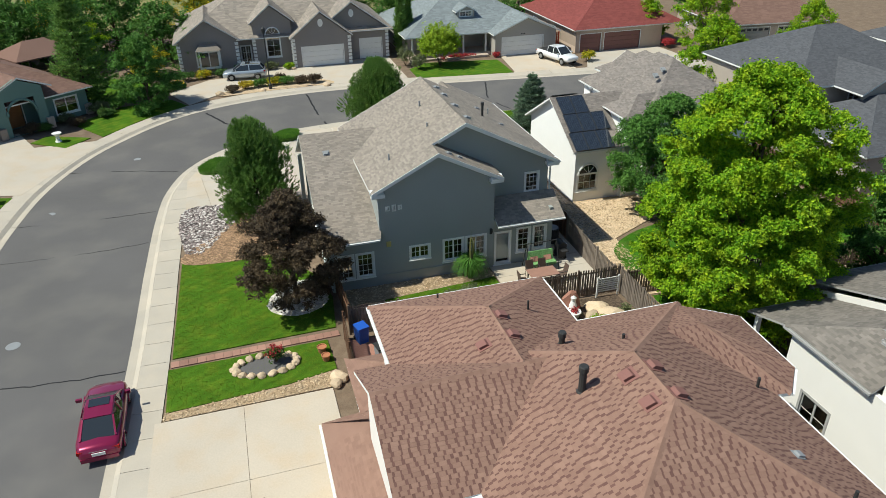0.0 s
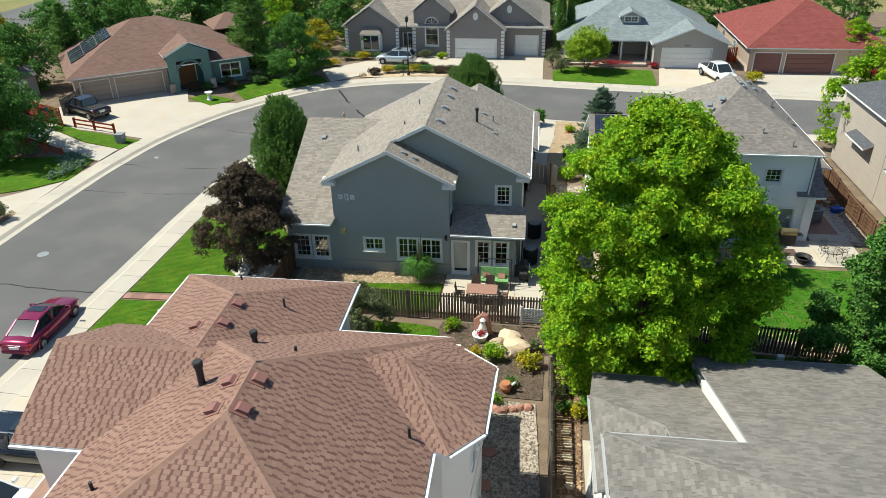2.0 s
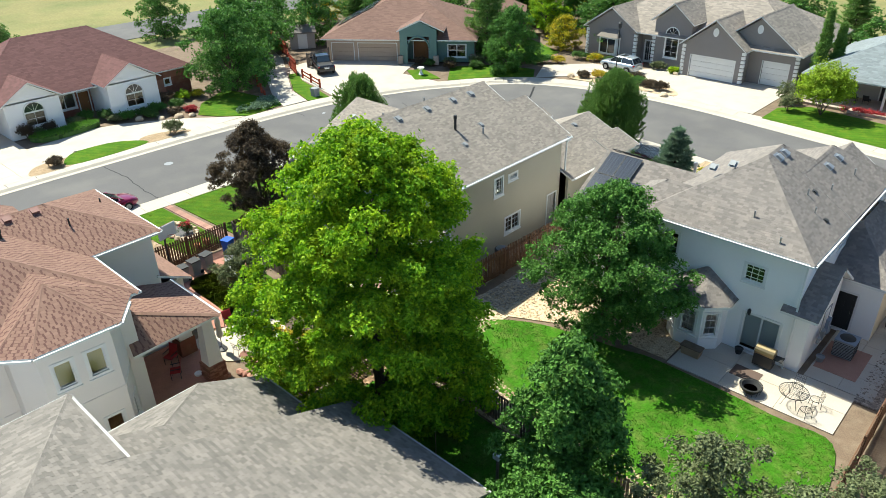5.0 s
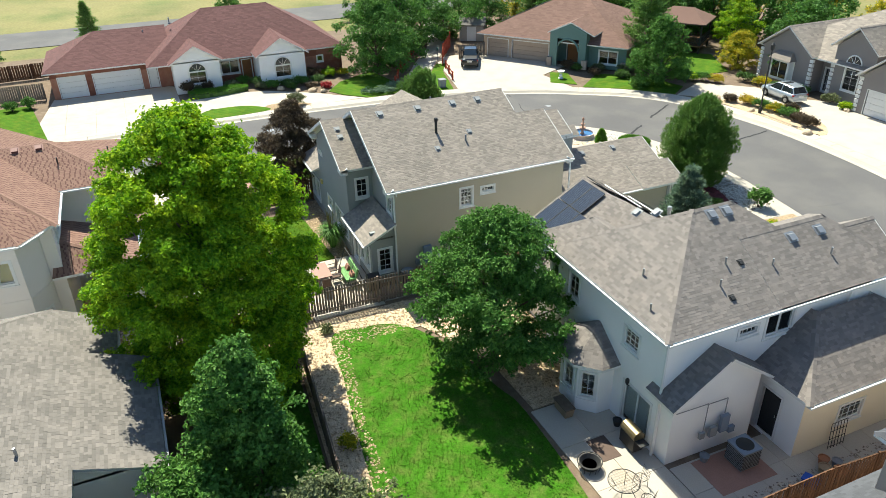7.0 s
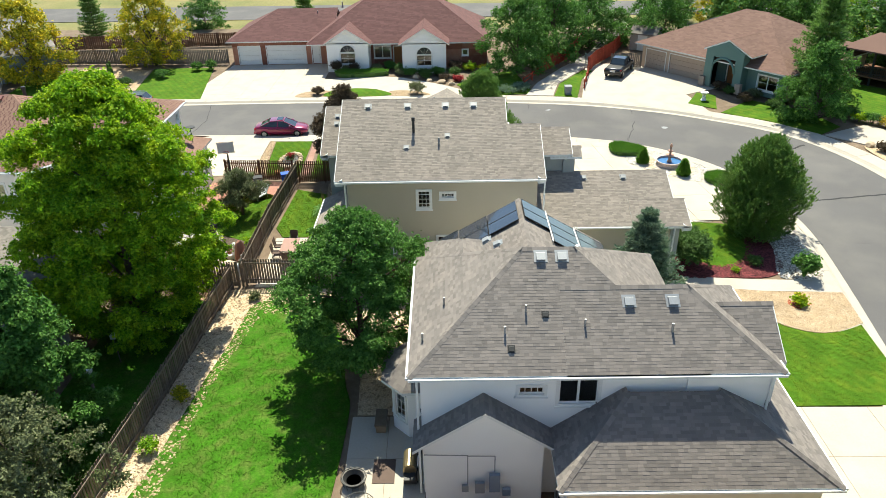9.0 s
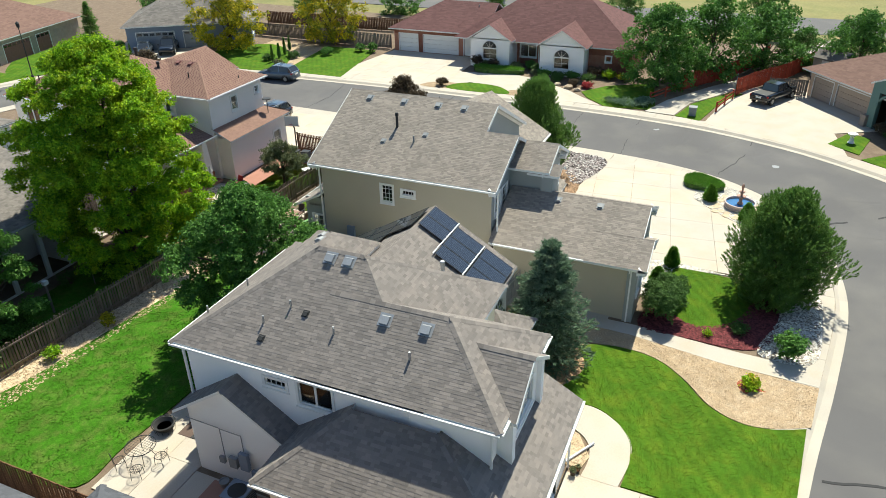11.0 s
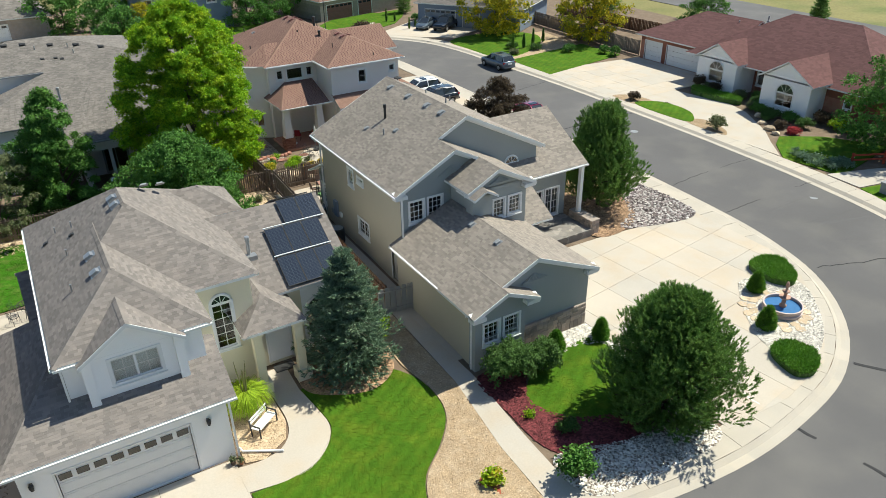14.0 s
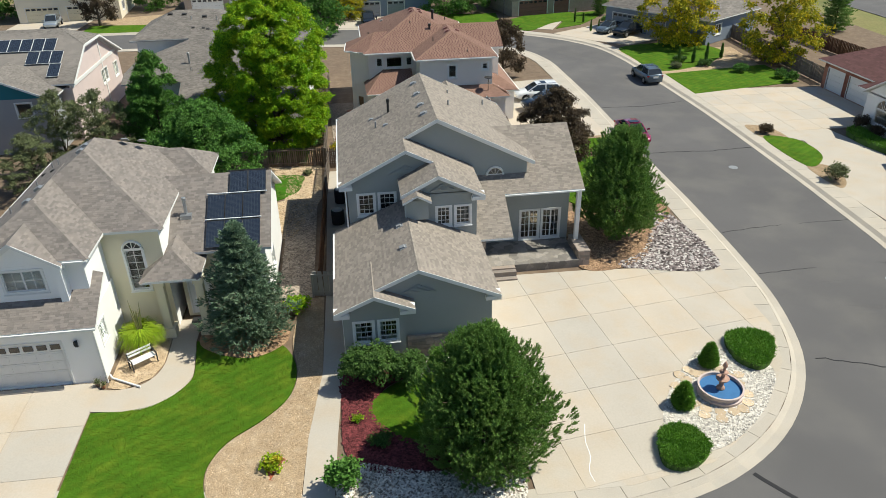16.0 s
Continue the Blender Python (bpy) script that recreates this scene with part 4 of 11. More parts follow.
class House:
    """A house that is built wall by wall; all its parts hang under one empty."""

    def __init__(self, name, label, at=(0, 0, 0), turn=0.0, wall=None, roof=None, trim=None):
        self.top = thing(name, label, "house", at, turn)
        self.wall_mat, self.roof_mat, self.trim = wall, roof, trim or WHITE
        self.seed, self.slot = 1, ROOF_C_SLOT

    def wall(self, p, q, z0, z1, openings=(), material=None, thick=0.2):
        """A wall from p to q with its outer side on the right of that way. Openings: (along, width, sill, height, kind, across, up)."""
        p, q = Vector((*p, 0)), Vector((*q, 0))
        length = (q - p).length
        u = (q - p) / length
        out = Vector((u.y, -u.x, 0))
        m4 = Matrix(((u.x, out.x, 0, p.x), (u.y, out.y, 0, p.y), (0, 0, 1, 0), (0, 0, 0, 1)))
        geo = Geo()
        us = sorted({0.0, length, *[o[0] for o in openings], *[o[0] + o[1] for o in openings]})
        zs = sorted({z0, z1, *[o[2] for o in openings], *[o[2] + o[3] for o in openings]})
        solid = lambda a, b: not any(o[0] < a < o[0] + o[1] and o[2] < b < o[2] + o[3] for o in openings)
        for i in range(len(us) - 1):
            for j in range(len(zs) - 1):
                if zs[j] < z0 or zs[j + 1] > z1:
                    continue
                if solid((us[i] + us[i + 1]) / 2, (zs[j] + zs[j + 1]) / 2):
                    for d in (0.0, -thick):
                        quad = [m4 @ Vector(c) for c in ((us[i], d, zs[j]), (us[i + 1], d, zs[j]), (us[i + 1], d, zs[j + 1]), (us[i], d, zs[j + 1]))]
                        geo.face(quad if d == 0 else quad[::-1])
        for a, b, c, d in ((0.003, 0.003, z0, z1), (length - 0.003, length - 0.003, z0, z1)):
            geo.face([m4 @ Vector(k) for k in ((a, 0, c), (a, -thick, c), (a, -thick, d), (a, 0, d))])
        geo.face([m4 @ Vector(k) for k in ((0, 0, z1), (length, 0, z1), (length, -thick, z1), (0, -thick, z1))])
        for o in openings:
            a, b, c, d = o[0], o[0] + o[1], o[2], o[2] + o[3]
            for k in (((a, 0, c), (a, -thick, c), (a, -thick, d), (a, 0, d)), ((b, 0, c), (b, 0, d), (b, -thick, d), (b, -thick, c)),
                      ((a, 0, d), (a, -thick, d), (b, -thick, d), (b, 0, d)), ((a, 0, c), (b, 0, c), (b, -thick, c), (a, -thick, c))):
                geo.face([m4 @ Vector(e) for e in k])
        w = part("wall", geo, material or self.wall_mat, self.top)
        for o in openings:
            self.opening(m4, *o)
        return w

    def opening(self, m4, a, wide, sill, high, kind="win", nx=2, nz=3, tone=None):
        b, c, d = a + wide, sill, sill + high
        fb = lambda g, *k: frame_box(g, m4, *k)
        if kind == "void":
            return
        if kind.startswith("garage"):
            leaf = Geo()
            rows = 4
            for i in range(rows):
                fb(leaf, a + 0.02, b - 0.02, c + high * i / rows + 0.012, c + high * (i + 1) / rows - 0.008, -0.13, -0.08)
                cols = max(2, round(wide / 0.6))
                for k in range(cols):
                    u0, u1 = a + wide * k / cols + 0.08, a + wide * (k + 1) / cols - 0.08
                    if not (kind == "garage_lights" and i == rows - 1):
                        fb(leaf, u0, u1, c + high * i / rows + 0.1, c + high * (i + 1) / rows - 0.1, -0.08, -0.066)
            door = part("garage_door", leaf, tone or WHITE, self.top)
            if kind == "garage_lights":
                for k in range(nx):
                    g = Geo()
                    u0 = a + wide * (k + 0.5) / nx
                    fb(g, u0 - wide / nx * 0.36, u0 + wide / nx * 0.36, d - high / 4 + 0.12, d - 0.14, -0.078, -0.06)
                    part("pane", g, CAR_GLASS, door)
            g = Geo()
            for k in ((a - 0.09, a, c, d + 0.09), (b, b + 0.09, c, d + 0.09), (a, b, d, d + 0.09)):
                fb(g, *k, -0.08, 0.025)
            part("door_casing", g, self.trim, door)
            return
        if kind == "door":
            leaf = Geo()
            fb(leaf, a + 0.04, b - 0.04, c + 0.02, d - 0.04, -0.14, -0.09)
            for z0, z1 in ((0.15, 0.45), (0.55, 0.92)):
                for u0, u1 in ((0.15, 0.46), (0.54, 0.85)):
                    fb(leaf, a + wide * u0, a + wide * u1, c + high * z0, c + high * z1, -0.09, -0.075)
            door = part("front_door", leaf, tone or DOOR_WOOD, self.top)
            g = Geo()
            fb(g, b - 0.17, b - 0.13, c + 0.95, c + 1.1, -0.09, -0.03)
            part("door_handle", g, CHROME, door)
            g = Geo()
            for k in ((a - 0.1, a, c, d + 0.1), (b, b + 0.1, c, d + 0.1), (a, b, d, d + 0.1)):
                fb(g, *k, -0.05, 0.025)
            part("door_casing", g, self.trim, door)
            return
        casing = Geo()
        rim, lap = (0.07, 0.05) if wide > 0.4 else (0.02, 0.03)
        for k in ((a - rim, a + lap, c - rim, d + rim), (b - lap, b + rim, c - rim, d + rim), (a + lap, b - lap, d - lap, d + rim), (a + lap, b - lap, c - rim, c + lap)):
            fb(casing, *k, -0.1, 0.03)
        if wide > 0.4:
            fb(casing, a - 0.1, b + 0.1, c - 0.12, c - 0.07, -0.05, 0.07)
        name = "glazed_door" if kind in ("french", "slider", "glazed") else "window"
        win = part(name, casing, self.trim, self.top)
        leaves = 2 if kind in ("double", "french", "slider") else 1
        for k in range(leaves):
            u0, u1 = a + 0.05 + (wide - 0.1) * k / leaves, a + 0.05 + (wide - 0.1) * (k + 1) / leaves
            g = Geo()
            fb(g, u0 + 0.03, u1 - 0.03, c + 0.07, d - 0.07, -0.075, -0.067)
            pane = part("pane", g, GLASS, win)
            pane.visible_shadow = False
            g = Geo()
            for e in ((u0, u0 + 0.045, c + 0.05, d - 0.05), (u1 - 0.045, u1, c + 0.05, d - 0.05), (u0 + 0.045, u1 - 0.045, c + 0.05, c + 0.1), (u0 + 0.045, u1 - 0.045, d - 0.1, d - 0.05)):
                fb(g, *e, -0.09, -0.045)
            for i in range(1, nx):
                x = u0 + (u1 - u0) * i / nx
                fb(g, x - 0.014, x + 0.014, c + 0.1, d - 0.1, -0.085, -0.055)
            for i in range(1, nz):
                z = c + high * i / nz
                fb(g, u0 + 0.045, u1 - 0.045, z - 0.014, z + 0.014, -0.085, -0.056)
            part("sash", g, self.trim, win)
        if kind == "arch":
            half = wide / 2
            ring = [(a + half - half * math.cos(math.pi * i / 14), d + half * math.sin(math.pi * i / 14)) for i in range(15)]
            part("arch_trim", Geo().tube([m4 @ Vector((u, 0.02, z)) for u, z in ring], 0.07, 6), self.trim, win)
            g = Geo()
            for i in range(14):
                g.hull([m4 @ Vector(k) for k in ((a + half, 0.002, d), (ring[i][0], 0.002, ring[i][1]), (ring[i + 1][0], 0.002, ring[i + 1][1]))], [m4 @ Vector(k) for k in ((a + half, 0.018, d), (ring[i][0], 0.018, ring[i][1]), (ring[i + 1][0], 0.018, ring[i + 1][1]))])
            part("arch_pane", g, CAR_GLASS, win)
            for i in (4, 7, 10):
                u, z = ring[i]
                part("glazing_bar", Geo().beam(m4 @ Vector((a + half, 0.03, d)), m4 @ Vector((u, 0.03, z)), 0.03, 0.02), self.trim, win)
        if tone:
            g = Geo()
            fb(g, a + 0.06, b - 0.06, c + high * 0.1, d - 0.06, -0.17, -0.15)
            part("blind", g, tone, win)

    def gable(self, p, q, z, peak, at=0.5, thick=0.2, material=None, z1=None):
        """The triangle of wall over p to q, up to the peak's height. z1: the height at q where it isn't z."""
        p, q = Vector((*p, 0)), Vector((*q, 0))
        u = (q - p).normalized()
        back = Vector((-u.y, u.x, 0)) * thick
        tri = [p + Vector((0, 0, z)), q + Vector((0, 0, z if z1 is None else z1)), p + (q - p) * at + Vector((0, 0, peak))]
        geo = Geo()
        geo.face(tri)
        geo.face([k + back for k in tri][::-1])
        for i in range(3):
            j = (i + 1) % 3
            geo.face((tri[i], tri[i] + back, tri[j] + back, tri[j]))
        return part("gable", geo, material or self.wall_mat, self.top)

    def roof(self, planes, lines=(), tabs=True, thick=0.13, course=0.122, width=0.25, material=None, even=False, single=None, raise_by=0.0065):
        """Roof planes as slabs with pale edges, courses of shingles, and caps along the lines."""
        m = material or self.roof_mat
        geo = Geo()
        for pl in planes:
            geo.slab(pl, thick, 0, 1)
        top = part("roof", geo, [m, self.trim], self.top)
        self.seed += 1
        if tabs:
            cover, alone = shingles(planes, course, width, self.seed, raise_by, even=even, single=single)
            tagged(part("shingle_cover", cover, [m, self.slot] if even else m, top), kind="stuff")
            if alone:
                PIECES.append((top, alone, course, width, m))
        if lines:
            tagged(part("ridge_cap", ridge_caps(lines, self.seed), m, top), kind="stuff")
        return top

    def rake(self, p, q, out, back=0.4, high=0.2):
        """A stepped board under a gable's edge from p to q, and a frieze on the wall behind it."""
        p, q, out = Vector(p), Vector(q), Vector(out)
        for name, d, top, low, t in (("rake_board", 0.0, 0.0, high, 0.035), ("frieze", -back + 0.004, high * 0.75, high * 0.75 + 0.2, 0.05)):
            z0, z1 = Vector((0, 0, top)), Vector((0, 0, low))
            face = [p - z1, q - z1, q - z0, p - z0]
            part(name, Geo().hull([k + out * d for k in face], [k + out * (d + t) for k in face]), self.trim, self.top)

    def cornice_return(self, p, along, out, long_=0.75, deep=0.42):
        """The short boxed eave that turns round a gable's corner."""
        p, along, out = Vector(p), Vector(along), Vector(out)
        up = Vector((0, 0, 1))
        foot = [p, p + along * long_, p + along * long_ - out * deep, p - out * deep]
        part("cornice_return", Geo().hull([k - up * 0.3 for k in foot], [k - up * 0.12 for k in foot]), self.trim, self.top)
        lid = [p + along * 0.0, p + along * (long_ - 0.08), p + along * (long_ - 0.08) - out * deep, p - out * deep]
        part("return_cap", Geo().hull([k - up * 0.12 for k in lid], [lid[0] - up * 0.1, lid[1] - up * 0.1, lid[2] + up * 0.1, lid[3] + up * 0.1]), self.trim, self.top)

    def gutter(self, p, q, drop=0.16):
        p, q = Vector(p), Vector(q)
        u = (q - p).normalized()
        out = Vector((u.y, -u.x, 0)) * 0.06
        g = Geo()
        g.beam(p + out - Vector((0, 0, drop * 0.55)), q + out - Vector((0, 0, drop * 0.5)), 0.085, 0.085)
        part("gutter", g, self.trim, self.top)

    def downpipe(self, x, y, z0, z1):
        part("downpipe", Geo().box(x - 0.04, x + 0.04, y - 0.04, y + 0.04, z0, z1), self.trim, self.top)

    def vent(self, p, n, material=None, size=0.3):
        """A low box vent on a roof plane with the normal n."""
        n = Vector(n).normalized()
        side = Vector((0, 0, 1)).cross(n).normalized()
        up = n.cross(side)
        m4 = Matrix((( side.x, up.x, n.x, p[0]), (side.y, up.y, n.y, p[1]), (side.z, up.z, n.z, p[2]), (0, 0, 0, 1)))
        g = Geo()
        g.obox(m4 @ Matrix.Translation((0, 0, 0.015)), size * 1.5, size * 1.5, 0.02)
        k = len(g.v)
        s, h = size / 2, size * 0.42
        g.v += [tuple(m4 @ Vector(c)) for c in ((-s, -s * 1.1, 0.02), (s, -s * 1.1, 0.02), (s, s, 0.02), (-s, s, 0.02), (-s, -s * 1.25, h), (s, -s * 1.25, h), (s, s * 0.55, h * 0.9), (-s, s * 0.55, h * 0.9))]
        for q in ((4, 5, 6, 7), (0, 1, 5, 4), (1, 2, 6, 5), (2, 3, 7, 6), (3, 0, 4, 7)):
            g.f.append(tuple(k + i for i in q))
            g.m.append(0)
        part("roof_vent", g, material or GREY_METAL, self.top)

    def pipe(self, x, y, z, high=0.45, r=0.05, material=None, cap=False):
        g = Geo()
        prof = [(r, 0), (r, high)]
        if cap:
            prof = [(r * 1.5, 0), (r * 1.5, 0.08), (r, 0.1), (r, high - 0.22), (r * 1.35, high - 0.2), (r * 1.35, high - 0.03), (r * 1.1, high)]
        else:
            prof = [(r * 2.4, 0), (r * 2.2, 0.04), (r, 0.1), (r, high)]
        g.lathe((x, y, z - 0.12), [(prof[0][0], -0.1)] + prof, 10)
        part("vent_pipe", g, material or GREY_METAL, self.top, smooth=False)
        return None


def gable_roof(x0, x1, y0, y1, z, s, axis="y"):
    return hip(x0, x1, y0, y1, z, s, axis, False, False)


def block(h, x0, x1, y0, y1, z0, z1, s=(), e=(), n=(), w=(), material=None, sides="senw"):
    """Four walls; openings for each side run from left to right as seen from outside."""
    if "s" in sides:
        h.wall((x0, y0), (x1, y0), z0, z1, s, material)
    if "e" in sides:
        h.wall((x1, y0), (x1, y1), z0, z1, e, material)
    if "n" in sides:
        h.wall((x1, y1), (x0, y1), z0, z1, n, material)
    if "w" in sides:
        h.wall((x0, y1), (x0, y0), z0, z1, w, material)


def floor_in(h, x0, x1, y0, y1, z):
    """A floor inside, so that windows look into a room."""
    part("floor", Geo().box(x0, x1, y0, y1, z - 0.1, z), DARK_ROOM, h.top)


# the grey-blue house on the corner
FLAGSTONE = mat("grey_flagstone", (0.24, 0.22, 0.2), 0.85, 0.2, 1.5, 20, 0.4, tint=(0.32, 0.28, 0.23), tint_amount=0.5, cells=2.2, cell_var=0.35)
A = House("house_grey_blue", "grey-blue stucco two-storey house with pale trim and weathered grey shingle roof", wall=SIDING_A, roof=ROOF_A)
S = 0.505
EZ = 5.97
ax = lambda x: EZ + S * (17.65 - x)   # east slope
aw = lambda x: EZ + S * (x - 6.0)     # west slope
RX = 11.825
A.roof([[(17.65, 36.0, EZ), (17.65, 47.9, EZ), (13.85, 47.9, ax(13.85)), (13.85, 36.0, ax(13.85))],
        [(13.85, 36.0, ax(13.85)), (13.85, 45.95, ax(13.85)), (RX, 45.95, ax(RX)), (RX, 36.0, ax(RX))],
        [(6.0, 34.6, EZ), (9.8, 34.6, aw(9.8)), (9.8, 45.95, aw(9.8)), (6.0, 45.95, EZ)],
        [(9.8, 36.0, aw(9.8)), (RX, 36.0, aw(RX)), (RX, 45.95, aw(RX)), (9.8, 45.95, aw(9.8))]],
       [((RX, 36.0, ax(RX)), (RX, 45.95, ax(RX))), ((13.85, 45.9, ax(13.85)), (13.85, 47.9, ax(13.85))), ((9.8, 34.6, aw(9.8)), (9.8, 36.2, aw(9.8)))], single=(14.0, 17.0, 38.0, 47.0, 300))
A.roof([[(9.8, 34.6, aw(9.8)), (13.6, 34.6, EZ), (13.6, 36.7, EZ), (9.8, 36.7, aw(9.8))]])
A.roof([[(13.85, 44.8, ax(13.85)), (9.75, 44.8, ax(13.85) - S * 4.1), (9.75, 47.9, ax(13.85) - S * 4.1), (13.85, 47.9, ax(13.85))]])
# front bay over the garage
A.roof([[(12.3, 47.0, 7.12), (9.75, 47.0, 5.82), (9.75, 49.9, 5.82), (12.3, 49.9, 7.12)], [(12.3, 47.0, 7.12), (12.3, 49.9, 7.12), (14.35, 49.9, 6.08), (14.35, 47.0, 6.08)]],
       [((12.3, 48.2, 7.12), (12.3, 49.9, 7.12))])
pl, ln = gable_roof(12.75, 14.3, 48.6, 50.5, 5.9, 0.55)
A.roof(pl, ln)
# garage wing
pl, ln = gable_roof(10.0, 18.1, 47.65, 55.7, 3.1, 0.44)
A.roof(pl, ln)
pl, ln = gable_roof(14.3, 18.2, 53.0, 56.3, 3.1, 0.44)
A.roof(pl, ln)
# west wing
WR = 7.0
A.roof([[(3.1, 42.4, WR), (8.6, 42.4, WR), (6.35, 34.5, 3.3), (3.1, 34.5, 3.3)],
        [(3.1, 42.4, WR), (3.1, 46.9, WR - 0.585 * 4.5), (8.0, 46.9, WR - 0.585 * 4.5), (8.0, 42.4, WR)],
        [(8.0, 42.4, WR), (8.0, 49.5, WR - 0.585 * 7.1), (10.3, 49.5, WR - 0.585 * 7.1), (10.3, 42.4, WR)]], [((3.1, 42.4, WR), (8.0, 42.4, WR))])
# kitchen roof
A.roof([[(13.3, 34.55, 2.95), (17.55, 34.55, 2.95), (17.55, 36.5, 3.95), (13.3, 36.5, 3.95)]])
# walls
W2 = 2.9
SOUTH_A = [(0.42, 0.2, 4.72, 0.24, "win", 1, 1), (0.78, 0.2, 4.66, 0.36, "win", 1, 1), (1.12, 0.2, 4.72, 0.24, "win", 1, 1), (1.72, 1.15, 1.42, 0.82, "double", 2, 2), (3.72, 1.2, 0.95, 1.38, "double", 2, 3), (5.1, 1.2, 0.95, 1.38, "double", 2, 3)]
A.wall((6.4, 35.0), (13.2, 35.0), 0, 6.0, SOUTH_A)
A.gable((6.4, 35.0), (13.2, 35.0), 6.0, 7.66)
A.wall((13.2, 35.0), (13.2, 36.6), 0, 6.0, [(0.55, 0.75, 3.9, 1.25, "win", 2, 3)])
A.wall((13.2, 36.6), (17.2, 36.6), 2.5, 6.0, [(2.55, 0.85, 3.9, 1.25, "win", 3, 4)])
A.gable((6.5, 36.6), (17.2, 36.6), 6.0, 8.68)
A.wall((13.2, 35.1), (17.0, 35.1), 0, 3.1, [(0.15, 0.95, 0.12, 2.1, "glazed", 1, 1, BLIND), (1.55, 0.8, 0.75, 1.55, "win", 2, 4), (2.6, 0.8, 0.75, 1.55, "win", 2, 4)])
A.wall((17.0, 35.1), (17.0, 36.8), 0, 3.4, [(0.4, 0.8, 0.75, 1.5, "win", 2, 4)])
A.wall((17.2, 36.6), (17.2, 47.5), 0, 6.0, [(4.0, 0.8, 4.0, 1.15, "win", 3, 4), (5.35, 0.85, 4.62, 0.38, "win", 4, 1), (5.1, 1.5, 1.1, 1.1, "double", 2, 3), (9.6, 0.9, 0.1, 2.05, "door", 1, 1, SIDING_H)], EAST_STUCCO_A)
A.wall((17.2, 47.5), (10.2, 47.5), 2.9, 6.0, [(0.55, 0.95, 3.95, 1.3, "win", 3, 4), (1.75, 0.95, 3.95, 1.3, "win", 3, 4)])
A.gable((17.2, 47.5), (10.3, 47.5), 6.0, 7.74)
A.wall((10.2, 47.5), (10.2, 45.4), 2.9, 5.8)
A.wall((10.2, 45.6), (6.4, 45.6), 3.5, 6.0, [(1.35, 1.0, 4.6, 0.5, "arch", 3, 1)])
A.gable((17.2, 45.6), (6.5, 45.6), 6.0, 8.68)
A.wall((6.4, 45.4), (6.4, 35.0), 3.2, 6.0)
block(A, 10.15, 13.95, 47.0, 49.5, 3.2, 5.95, n=((1.55, 0.8, 3.95, 1.15, "win", 3, 4), (2.6, 0.85, 3.95, 1.15, "win", 3, 4)), sides="enw")
A.gable((13.95, 49.5), (10.15, 49.5), 5.9, 6.95)
A.wall((14.15, 50.1), (12.9, 50.1), 4.7, 5.9)
A.gable((14.15, 50.1), (12.9, 50.1), 5.85, 6.2)
A.wall((14.15, 49.4), (14.15, 50.1), 3.9, 5.9)
A.wall((12.9, 50.1), (12.9, 49.4), 4.7, 5.9)
block(A, 10.4, 17.7, 47.8, 55.4, 0, 3.1, sides="e", material=EAST_STUCCO_A)
A.wall((17.7, 55.4), (10.4, 55.4), 0, 3.1, [(0.6, 0.95, 1.0, 1.25, "win", 3, 4), (1.75, 0.95, 1.0, 1.25, "win", 3, 4)])
A.gable((17.7, 55.4), (10.4, 55.4), 3.1, 4.68)
A.wall((17.8, 55.8), (14.8, 55.8), 0.0, 3.05, [(0.5, 0.95, 1.0, 1.25, "win", 3, 4), (1.7, 0.95, 1.0, 1.25, "win", 3, 4)])
A.gable((17.8, 55.8), (14.8, 55.8), 3.05, 3.75)
A.wall((17.8, 55.3), (17.8, 55.8), 0, 3.05)
A.wall((14.8, 55.8), (14.8, 55.3), 0, 3.05)
A.wall((10.4, 55.4), (10.4, 45.4), 0, 3.0, [(0.7, 4.9, 0.05, 2.15, "garage", 1, 1), (6.2, 1.1, 0.1, 2.1, "door")])
A.wall((10.4, 45.3), (3.5, 45.3), 0, 3.9, [(3.8, 1.2, 0.4, 2.0, "french", 2, 4), (5.2, 1.15, 0.4, 2.0, "french", 2, 4)])
A.wall((3.5, 45.3), (3.5, 35.0), 0, 3.3, [(3, 1.5, 0.8, 1.4, "double", 2, 3), (6.5, 1.5, 0.8, 1.4, "double", 2, 3)])
A.gable((3.5, 45.3), (3.5, 35.0), 3.3, 6.75, 0.29)
A.wall((3.5, 35.0), (6.4, 35.0), 0, 3.5, [(0.35, 0.95, 0.75, 1.5, "win", 3, 4), (1.5, 0.95, 0.75, 1.5, "win", 3, 4)])
floor_in(A, 6.5, 17.0, 35.3, 45.2, 2.95)
SOUTH, NORTH, EAST, WEST = (0, -1, 0), (0, 1, 0), (1, 0, 0), (-1, 0, 0)
